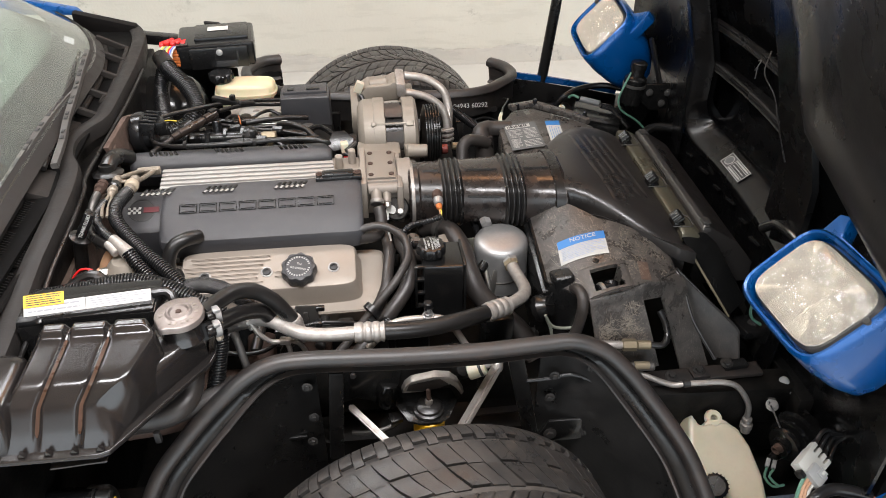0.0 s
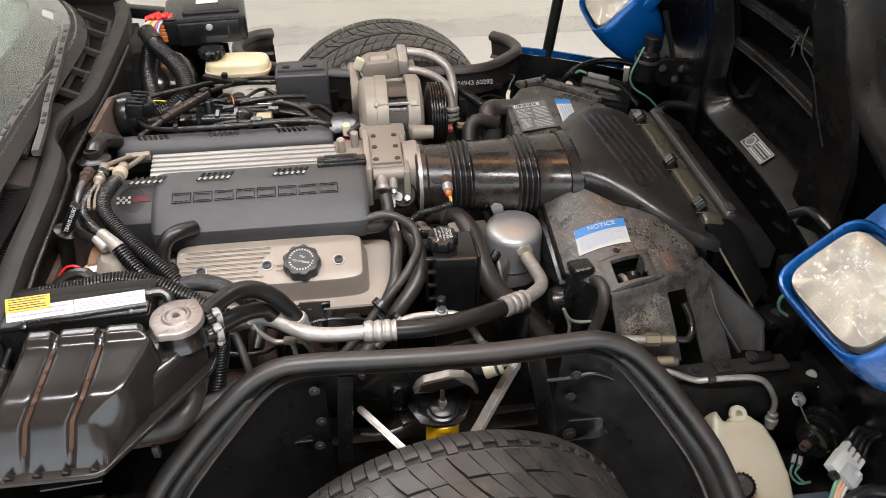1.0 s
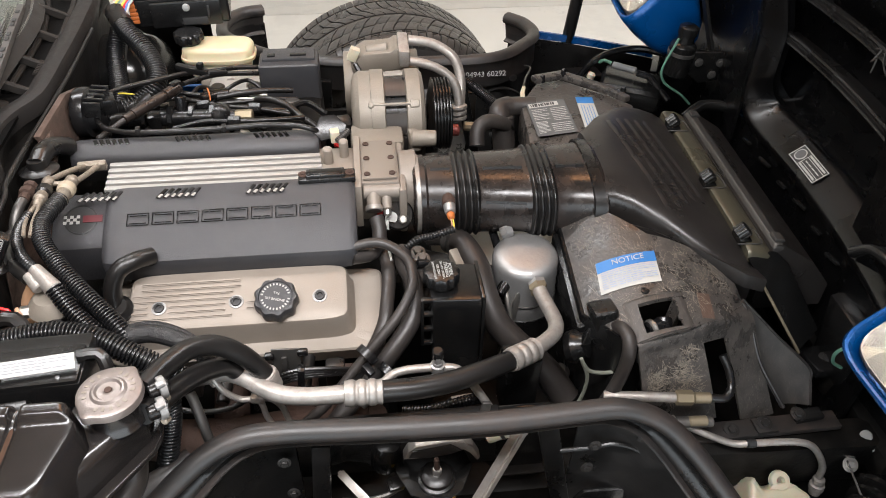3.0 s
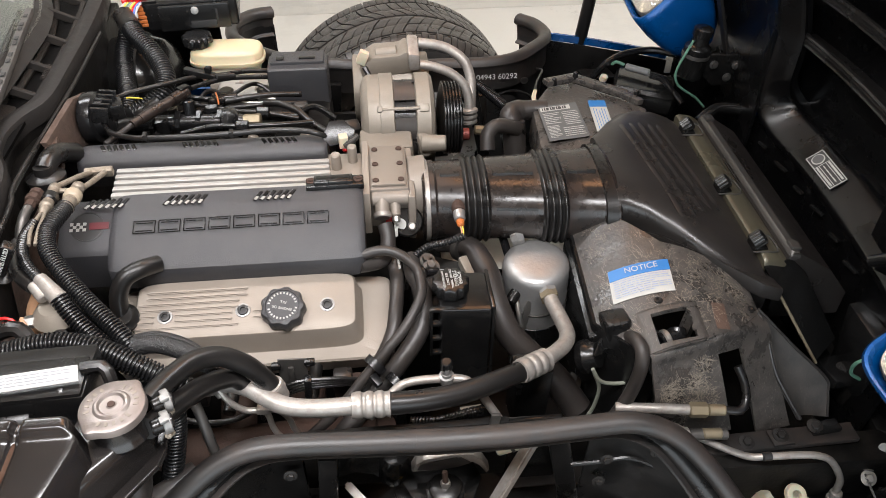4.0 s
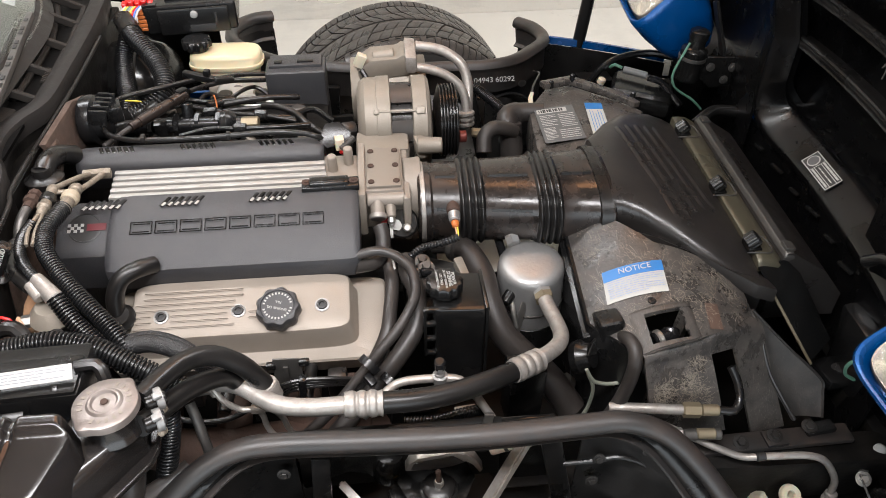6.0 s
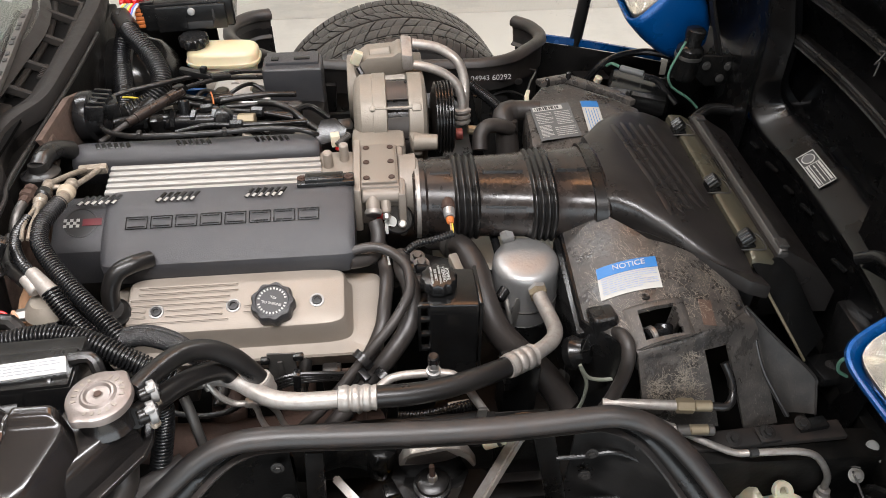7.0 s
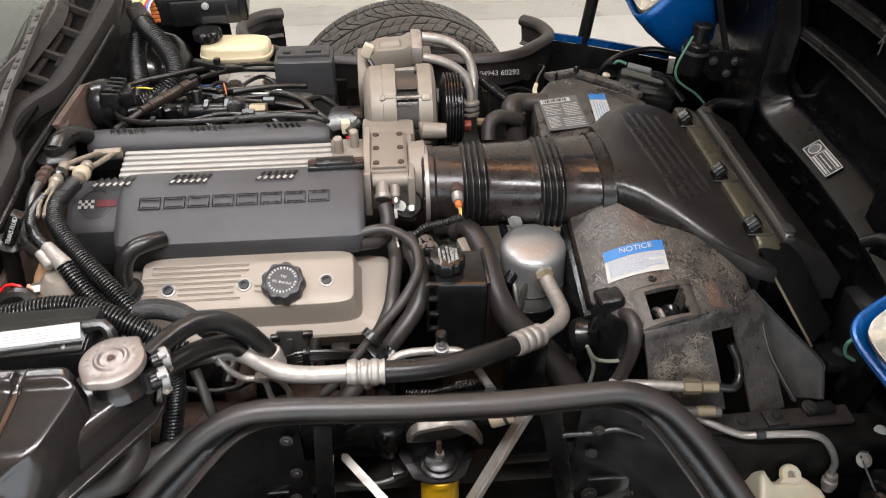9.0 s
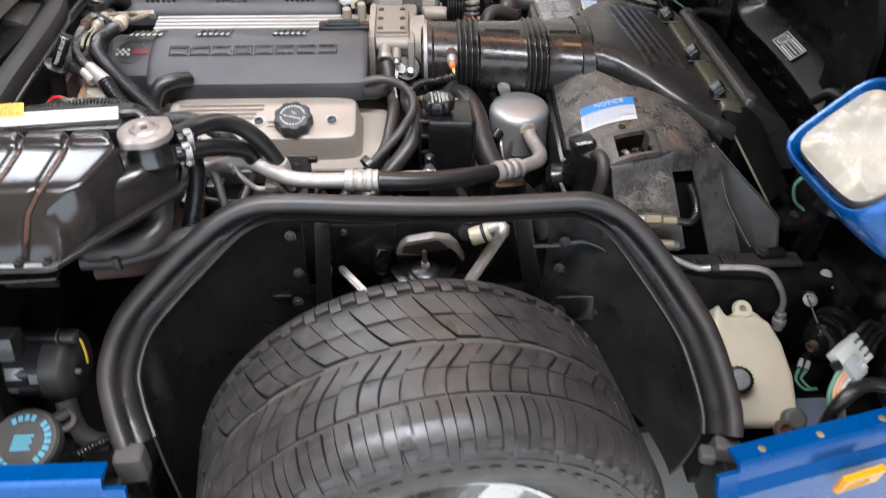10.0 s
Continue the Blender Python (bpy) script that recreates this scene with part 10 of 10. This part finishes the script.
def control_module():
    root = thing("control_module", (-0.46, 0.62, 0.78), "black plastic control module with red plug bank", "control module")
    R = (0, 0, 6)
    part("case", box(BM(), (-0.466, 0.640, 0.814), (0.200, 0.155, 0.066), R, 0.010, 3), BLACK, root)
    part("top_step", box(BM(), (-0.45, 0.645, 0.850), (0.14, 0.11, 0.012), R, 0.005), BLACK, root)
    part("paper_label", plate(BM(), pose(-0.485, 0.635, 0.857, 0, 0, 6), 0.055, 0.030, 0.001), WHITE, root, "white paper label")
    bm = BM()
    box(bm, (-0.450, 0.556, 0.812), (0.150, 0.010, 0.056), R, 0.003)
    part("front_bracket", bm, BLACK, root)
    part("bracket_window", box(BM(), (-0.432, 0.5515, 0.797), (0.055, 0.006, 0.016), R, 0.002), INK, root)
    part("bracket_slot", box(BM(), (-0.492, 0.5495, 0.816), (0.005, 0.004, 0.026), R, 0.001), INK, root)
    part("bracket_slot", box(BM(), (-0.402, 0.5560, 0.816), (0.005, 0.004, 0.026), R, 0.001), INK, root)
    part("knob", lathe(BM(), (-0.447, 0.551, 0.829), (0.05, -1, 0.1), [(0, 0.007), (0.003, 0.0085), (0.008, 0.0075), (0.010, 0.004), (0.010, 0)], 18), GREYPL, root, "pale round knob")
    bm = BM()
    rng = random.Random(3)
    for i in range(5):
        for j in range(4):
            box(bm, (-0.596 + i * 0.0135, 0.572 + j * 0.021 + i * 0.002, 0.842 - 0.006 * j + 0.004 * (i % 2)), (0.011, 0.016, 0.022), (10, 0, 6), 0.002, 1)
    each("red_plug", bm, RED, root, "bank of red plugs")
    bm = BM()
    for k in range(5):
        box(bm, (-0.562, 0.562 - 0.002 * k, 0.832 - k * 0.0085), (0.018, 0.012, 0.007), (0, 0, 6), 0.001, 1)
    each("orange_plug", bm, ORANGE, root)
    bm = BM()
    for k in range(7):
        box(bm, (-0.543, 0.566, 0.846 - k * 0.0085), (0.030, 0.02, 0.007), (0, 0, 6), 0.001, 1)
    each("black_plug", bm, BLACK, root)
    for k, mt in enumerate((WHITE, YELWIRE, GREEN, GREYPL, YELWIRE, RED, BLUEWIRE, WHITE)):
        part("wire", tube(BM(), [(-0.592 + 0.005 * k, 0.563, 0.845), (-0.600 + 0.005 * k, 0.548, 0.840), (-0.598 + 0.004 * k, 0.532, 0.826), (-0.592 + 0.003 * k, 0.520, 0.815)], 0.0025, 6), mt, root)
    return root


control_module()
hose("wiring_loom", [(-0.585, 0.520, 0.818), (-0.565, 0.480, 0.812), (-0.535, 0.440, 0.802), (-0.505, 0.395, 0.788), (-0.487, 0.350, 0.772), (-0.492, 0.310, 0.758), (-0.515, 0.285, 0.748), (-0.545, 0.27, 0.74)], 0.0205, LOOM, "thick black corrugated loom from the control module", "wiring loom", "wiring looms", True)
hose("wiring_loom", [(-0.595, 0.53, 0.79), (-0.60, 0.48, 0.76), (-0.588, 0.42, 0.745), (-0.575, 0.37, 0.738), (-0.565, 0.32, 0.73), (-0.56, 0.28, 0.72)], 0.0195, LOOM, "thick black corrugated loom from the control module", "wiring loom", "wiring looms", True)
hose("loom_sleeve", [(-0.598, 0.545, 0.825), (-0.585, 0.520, 0.818), (-0.572, 0.495, 0.814)], 0.0225, RUBBER, "black taped sleeve at the loom end", "sleeve", n=16)
hose("loom_sleeve", [(-0.575, 0.30, 0.72), (-0.54, 0.275, 0.735), (-0.51, 0.272, 0.742), (-0.49, 0.285, 0.75)], 0.0215, RUBBER, "black taped sleeve at the loom end", "sleeve", n=16)
hose("cruise_cable", [(-0.290, 0.430, 0.740), (-0.334, 0.412, 0.750), (-0.381, 0.372, 0.765), (-0.429, 0.348, 0.775), (-0.468, 0.310, 0.785), (-0.536, 0.268, 0.790), (-0.564, 0.240, 0.790), (-0.570, 0.204, 0.790), (-0.565, 0.168, 0.790), (-0.542, 0.128, 0.790), (-0.509, 0.106, 0.792), (-0.475, 0.088, 0.799), (-0.397, 0.080, 0.803), (-0.321, 0.083, 0.803), (-0.252, 0.088, 0.803), (-0.198, 0.083, 0.802), (-0.170, 0.074, 0.800), (-0.152, 0.082, 0.785)], 0.0050, RUBBER, "thin black control cable looping over the rear cover", "cable", n=10)
for x, y in ((-0.470, 0.087), (-0.321, 0.083)):
    single("cable_clip", box(BM(), (x, y, 0.803), (0.008, 0.014, 0.012), (0, 0, 4), 0.002), RUBBER, "small black clip holding a cable", "clip", "cable clips")
hose("throttle_cable", [(-0.285, 0.398, 0.742), (-0.359, 0.357, 0.765), (-0.406, 0.308, 0.780), (-0.424, 0.284, 0.785)], 0.0050, RUBBER, "thin black throttle cable", "cable", n=10)
rod = thing("cable_sheath", (-0.47, 0.23, 0.76), "black plastic cable sheath with clamps", "cable")
brownblack = surface("brown_black_sheath", (0.018, 0.013, 0.011), 0.30, bump=0.06, dust=0.1, dust_colour=(0.09, 0.06, 0.045))
part("sheath", lathe(BM(), (-0.516, 0.169, 0.778), (0.094, 0.118, 0.006), [(0, 0.006), (0.001, 0.0085), (0.020, 0.0085), (0.021, 0.0105), (0.095, 0.0105), (0.097, 0.0085), (0.100, 0.0085), (0.101, 0.0110), (0.135, 0.0115), (0.137, 0.007)], 18), brownblack, rod, "brown-black plastic sheath")
part("thin_end", cyl(BM(), (-0.556, 0.122, 0.768), (-0.512, 0.174, 0.778), 0.0055, n=12), OLDRUBBER, rod)
part("clamp", box(BM(), (-0.436, 0.272, 0.786), (0.022, 0.016, 0.022), (0, 0, 50), 0.003), BLACK, rod)
part("clamp", box(BM(), (-0.416, 0.350, 0.781), (0.070, 0.015, 0.014), (0, 6, -18), 0.004), BLACK, rod)
part("clamp_ear", box(BM(), (-0.398, 0.345, 0.792), (0.012, 0.012, 0.012), (0, 0, -18), 0.002), BLACK, rod)
part("ferrule", cyl(BM(), (-0.385, 0.336, 0.779), (-0.350, 0.362, 0.766), 0.0075, 0.0055, 14), RUBBER, rod)
for p, q in (((-0.400, 0.327, 0.735), (-0.350, 0.340, 0.731)), ((-0.400, 0.300, 0.742), (-0.372, 0.318, 0.738))):
    part("rod_end", cyl(BM(), p, q, 0.0095, 0.0085, 14), BLACK, rod)
for p, q in (((-0.350, 0.341, 0.730), (-0.270, 0.325, 0.730)), ((-0.370, 0.323, 0.728), (-0.270, 0.314, 0.728))):
    part("bright_rod", cyl(BM(), p, q, 0.0028, n=10), STEEL, rod, "thin bright steel rod")
acty = thing("vacuum_valve_assembly", (-0.40, 0.23, 0.70), "black plastic valves on a rail with a brass fitting", "valve")
part("rail", cyl(BM(), (-0.535, 0.245, 0.735), (-0.345, 0.232, 0.738), 0.016, n=18), LOOM, acty)
for x in (-0.505, -0.455, -0.415, -0.375):
    part("collar", cyl(BM(), (x, 0.243, 0.736), (x + 0.012, 0.242, 0.736), 0.023, n=8), BLACK, acty)
part("knob", box(BM(), (-0.478, 0.225, 0.740), (0.026, 0.02, 0.030), (10, 0, 0), 0.006), BLACK, acty)
part("bulb", lathe(BM(), (-0.368, 0.234, 0.738), (1, -0.05, 0), [(0, 0.016), (0.006, 0.026), (0.018, 0.028), (0.03, 0.022), (0.036, 0.014), (0.05, 0.012)], 24), LOOM, acty)
part("brass_fitting", cyl(BM(), (-0.325, 0.230, 0.740), (-0.290, 0.228, 0.741), 0.0125, n=6), BRASS, acty)
part("brass_stem", cyl(BM(), (-0.305, 0.228, 0.742), (-0.305, 0.212, 0.725), 0.007, n=12), BRASS, acty)
part("riser", cyl(BM(), (-0.428, 0.243, 0.74), (-0.428, 0.255, 0.775), 0.011, n=14), LOOM, acty)
part("tube_end", tube(BM(), [(-0.53, 0.245, 0.735), (-0.56, 0.24, 0.735), (-0.575, 0.225, 0.725), (-0.58, 0.20, 0.71)], 0.013, 12), RUBBER, acty)
for k, (pts, r, mt, nm) in enumerate((
        ([(-0.37, 0.315, 0.735), (-0.32, 0.32, 0.74), (-0.27, 0.335, 0.735), (-0.22, 0.35, 0.725)], 0.0065, RUBBER, "vacuum_pipe"),
        ([(-0.37, 0.300, 0.728), (-0.32, 0.302, 0.73), (-0.27, 0.312, 0.727), (-0.21, 0.33, 0.715)], 0.005, RUBBER, "vacuum_pipe"),
        ([(-0.34, 0.285, 0.72), (-0.30, 0.27, 0.725), (-0.26, 0.262, 0.728), (-0.215, 0.27, 0.72)], 0.010, LOOM, "vacuum_pipe"),
        ([(-0.58, 0.33, 0.745), (-0.545, 0.315, 0.752), (-0.505, 0.305, 0.748)], 0.0018, YELWIRE, "thin_wire"),
        ([(-0.385, 0.31, 0.76), (-0.38, 0.295, 0.745), (-0.382, 0.27, 0.735)], 0.0016, ORANGE, "thin_wire"))):
    hose(nm, pts, r, mt, "thin pipe among the valves" if nm == "vacuum_pipe" else "thin coloured wire among the valves", "pipe" if nm == "vacuum_pipe" else "wire", n=8)
under = thing("lower_intake", (-0.33, 0.27, 0.5), "dark castings and harness under the cables", "intake casting")
part("casting", box(BM(), (-0.36, 0.30, 0.63), (0.40, 0.26, 0.12), (0, 0, 0), 0.02, 2), BAYBLACK, under)
rng = random.Random(12)
for k in range(16):
    x, y = -0.55 + rng.random() * 0.36, 0.19 + rng.random() * 0.2
    if k % 2:
        part("fitting", cyl(BM(), (x, y, 0.68), (x + rng.random() * 0.03, y + 0.01, 0.715 + rng.random() * 0.015), 0.008 + rng.random() * 0.008, n=12), (BLACK, DARKSTEEL, LOOM, ALU)[k % 4], under)
    else:
        part("plug_block", box(BM(), (x, y, 0.705), (0.02 + rng.random() * 0.025, 0.018, 0.02), (rng.random() * 30, 0, rng.random() * 80), 0.004), (BLACK, LOOM, BAYBLACK)[k % 3], under)
for k in range(7):
    x, y = -0.52 + rng.random() * 0.28, 0.2 + rng.random() * 0.16
    part("small_hose", tube(BM(), [(x, y, 0.70), (x + 0.03, y + 0.03 * rng.random(), 0.725), (x + 0.07, y + 0.05 * rng.random(), 0.725), (x + 0.11, y + 0.03, 0.70)], 0.004 + 0.003 * rng.random(), 8), (RUBBER, LOOM)[k % 2], under)

cyl_root = thing("brake_master_cylinder", (-0.33, 0.42, 0.62), "dull silver brake master cylinder below the fluid reservoir", "master cylinder")
part("casting", box(BM(), (-0.348, 0.440, 0.680), (0.120, 0.085, 0.050), (0, 0, -2), 0.016, 3), BRIGHT, cyl_root, "dull silver casting")
part("boss", lathe(BM(), (-0.315, 0.418, 0.698), (0.1, -0.5, 0.8), [(0, 0.012), (0.010, 0.011), (0.011, 0.006), (0.004, 0.005), (0.004, 0)], 18), ALU, cyl_root)
part("bore_plug", cyl(BM(), (-0.268, 0.405, 0.675), (-0.250, 0.406, 0.675), 0.018, n=20), ALU, cyl_root)
for x in (-0.385, -0.305):
    part("grommet", lathe(BM(), (x, 0.41, 0.698), (0, 0, 1), [(0, 0.016), (0.010, 0.016), (0.013, 0.012)], 18), RUBBER, cyl_root)
    part("outlet_nut", cyl(BM(), (x + 0.02, 0.372, 0.678), (x + 0.02, 0.352, 0.676), 0.008, n=6), DARKSTEEL, cyl_root)
    part("brake_line", tube(BM(), [(x + 0.02, 0.352, 0.676), (x + 0.025, 0.330, 0.668), (x + 0.05, 0.322, 0.655), (x + 0.09, 0.325, 0.64)], 0.0032, 8), STEEL, cyl_root)
for pts, r, mt in (([(-0.53, 0.33, 0.735), (-0.47, 0.335, 0.742), (-0.42, 0.325, 0.738), (-0.37, 0.33, 0.73), (-0.31, 0.345, 0.722)], 0.006, LOOM),
                   ([(-0.50, 0.27, 0.742), (-0.46, 0.285, 0.752), (-0.41, 0.278, 0.75), (-0.35, 0.262, 0.745), (-0.28, 0.25, 0.742), (-0.22, 0.245, 0.73)], 0.0045, RUBBER),
                   ([(-0.44, 0.20, 0.735), (-0.38, 0.205, 0.745), (-0.32, 0.20, 0.745), (-0.25, 0.205, 0.742), (-0.19, 0.22, 0.735)], 0.0055, LOOM),
                   ([(-0.29, 0.30, 0.735), (-0.26, 0.285, 0.742), (-0.225, 0.27, 0.735), (-0.20, 0.25, 0.72), (-0.17, 0.24, 0.70)], 0.007, RUBBER)):
    hose("engine_harness", pts, r, mt, "black harness run among the valves and cables", "wiring loom", "", False, 10)
for p, q in (((-0.40, 0.27, 0.742), (-0.375, 0.265, 0.748)), ((-0.47, 0.335, 0.742), (-0.445, 0.332, 0.746)), ((-0.30, 0.252, 0.744), (-0.275, 0.25, 0.744)), ((-0.335, 0.20, 0.746), (-0.31, 0.20, 0.746))):
    single("harness_connector", cyl(BM(), p, q, 0.0115, 0.0105, 8), BLACK, "small black connector on the engine harness", "connector", "harness connectors")
relaybox = thing("relay_box", (-0.226, 0.43, 0.66), "matt black relay box with a flat lid", "relay box")
part("case", box(BM(), (-0.226, 0.414, 0.702), (0.126, 0.070, 0.130), (0, 0, 0), 0.007, 3), COVER, relaybox)
part("lid", box(BM(), (-0.226, 0.425, 0.768), (0.112, 0.050, 0.010), (0, 0, 0), 0.003), COVER, relaybox)
part("lid_catch", box(BM(), (-0.262, 0.415, 0.7745), (0.016, 0.014, 0.003), (0, 0, 0), 0.001), BLACK, relaybox)
part("lid_catch", box(BM(), (-0.205, 0.415, 0.7745), (0.034, 0.010, 0.003), (0, 0, 0), 0.001), BLACK, relaybox)
part("cable_tail", tube(BM(), [(-0.27, 0.40, 0.68), (-0.25, 0.385, 0.665), (-0.21, 0.378, 0.66), (-0.18, 0.385, 0.675)], 0.006, 8), RUBBER, relaybox)

pad = thing("bulkhead_pad", (-0.63, 0.2, 0.74), "brown stained heat pad against the bulkhead", "heat pad")
part("pad", prism(BM(), [(-0.598, 0.160, 0.842), (-0.604, 0.250, 0.806), (-0.600, 0.225, 0.74), (-0.598, 0.100, 0.755), (-0.602, 0.045, 0.795), (-0.610, 0.030, 0.835)], (-0.012, 0, 0), 0.003), BROWN, pad)
part("shoulder", box(BM(), (-0.612, 0.050, 0.800), (0.022, 0.06, 0.05), (0, 0, 12), 0.010), BROWN, pad)
servo = thing("wiper_motor", (-0.61, 0.22, 0.74), "round black motor on the bulkhead", "motor")
part("can", lathe(BM(), (-0.594, 0.185, 0.788), (1, -0.1, 0.05), [(0, 0.046), (0.012, 0.048), (0.022, 0.046), (0.026, 0.038), (0.038, 0.036), (0.040, 0.026), (0.044, 0.024), (0.044, 0)], 32), LOOM, servo)
for k in range(5):
    part("ridge", box(BM(), (-0.560, 0.150 + 0.016 * k, 0.812), (0.030, 0.006, 0.030), (0, 12, 10), 0.002), BLACK, servo)
part("plug", box(BM(), (-0.548, 0.195, 0.798), (0.034, 0.036, 0.030), (0, 0, 20), 0.004), BLACK, servo)
sidepad = thing("firewall_insulation", (-0.64, -0.3, 0.6), "dark brown insulation low on the bulkhead", "insulation")
part("pad", box(BM(), (-0.628, -0.14, 0.66), (0.012, 0.36, 0.18), (0, 0, 0), 0.003), BROWN, sidepad)

# ---- hoses between the alternator and the air cleaner ----
hose("breather_hose", [(0.155, 0.195, 0.665), (0.158, 0.215, 0.690), (0.175, 0.228, 0.700), (0.200, 0.236, 0.694), (0.225, 0.245, 0.680)], 0.0155, OLDRUBBER, "black rubber breather hose beside the duct", n=16)
tee = thing("breather_tee", (0.22, 0.27, 0.62), "black rubber breather tee piece", "hose")
part("stem", cyl(BM(), (0.222, 0.238, 0.62), (0.218, 0.262, 0.690), 0.024, n=20), OLDRUBBER, tee)
part("branch", tube(BM(), [(0.213, 0.292, 0.685), (0.235, 0.300, 0.690), (0.265, 0.302, 0.690), (0.295, 0.30, 0.69)], 0.021, 18), OLDRUBBER, tee)
part("elbow", tube(BM(), [(0.218, 0.262, 0.67), (0.214, 0.278, 0.685), (0.222, 0.294, 0.690), (0.24, 0.30, 0.690)], 0.024, 18), OLDRUBBER, tee)
part("clamp", clip_ring(BM(), (0.222, 0.246, 0.676), (0.2, 0.8, 0.3), 0.0165, 0.012), RUBBER, tee)
hose("wiring_loom", [(0.135, 0.455, 0.685), (0.160, 0.440, 0.682), (0.182, 0.415, 0.675), (0.200, 0.385, 0.672), (0.217, 0.352, 0.668)], 0.012, LOOM, "short black corrugated loom behind the duct", "wiring loom", "wiring looms", True)
valve = thing("line_fitting", (0.14, 0.25, 0.62), "red and brass fittings beside the metal lines", "fitting")
part("red_fitting", cyl(BM(), (0.112, 0.275, 0.655), (0.128, 0.275, 0.655), 0.013, n=12), surface("dull_red_fitting", (0.25, 0.06, 0.05), 0.5, metal=0.3), valve)
part("steel_fitting", cyl(BM(), (0.140, 0.290, 0.655), (0.165, 0.290, 0.652), 0.010, n=8), BRASS, valve)
tab = single("white_tab", prism(BM(), [(0.262, 0.290, 0.702), (0.272, 0.292, 0.702), (0.274, 0.318, 0.712), (0.280, 0.335, 0.716), (0.272, 0.338, 0.716), (0.264, 0.318, 0.712)], (0, 0, 0.003), 0.001), CREAM, "small cream plastic tab beside the sticker", "tab")
hose("thin_lead", [(0.272, 0.330, 0.705), (0.292, 0.40, 0.700), (0.318, 0.47, 0.690), (0.312, 0.50, 0.68)], 0.0028, RUBBER, "thin black lead running to the far arch", "wire", n=8)
junk = thing("front_corner_harness", (0.60, 0.58, 0.5), "black harness with grey and green plugs in the far front corner", "harness")
part("cover", box(BM(), (0.62, 0.60, 0.55), (0.16, 0.12, 0.06), (0, 5, -20), 0.02, 3), PAINTED, junk)
part("grey_plug", cyl(BM(), (0.575, 0.635, 0.603), (0.630, 0.605, 0.598), 0.009, n=14), surface("dull_grey_plug", (0.16, 0.165, 0.165), 0.5), junk)
part("green_lead", tube(BM(), [(0.545, 0.655, 0.60), (0.555, 0.648, 0.61), (0.572, 0.637, 0.606)], 0.0042, 8), GREEN, junk)
part("loom", tube(BM(), [(0.50, 0.66, 0.56), (0.53, 0.66, 0.60), (0.58, 0.67, 0.62), (0.65, 0.665, 0.63), (0.71, 0.63, 0.63)], 0.009, 10), LOOM, junk)
part("loom", tube(BM(), [(0.63, 0.60, 0.595), (0.66, 0.585, 0.59), (0.68, 0.56, 0.57), (0.70, 0.53, 0.55)], 0.009, 10), LOOM, junk)
part("cap", cyl(BM(), (0.508, 0.60, 0.585), (0.512, 0.598, 0.600), 0.010, n=14), CREAM, junk)
part("grey_plate", box(BM(), (0.52, 0.69, 0.555), (0.09, 0.05, 0.004), (0, 5, 10), 0.001), HOODGREY, junk)
pipe = hose("vent_pipe", [(0.640, 0.300, 0.640), (0.665, 0.315, 0.650), (0.69, 0.332, 0.652), (0.72, 0.335, 0.650), (0.76, 0.33, 0.645)], 0.013, PAINTED, "gloss black vent pipe beside the air cleaner", "pipe", n=14)
hook = hose("hood_release_cable", [(0.69, -0.275, 0.74), (0.70, -0.30, 0.765), (0.705, -0.335, 0.772), (0.71, -0.37, 0.77)], 0.010, PAINTED, "gloss black cable end on the hood edge", "cable", n=12)
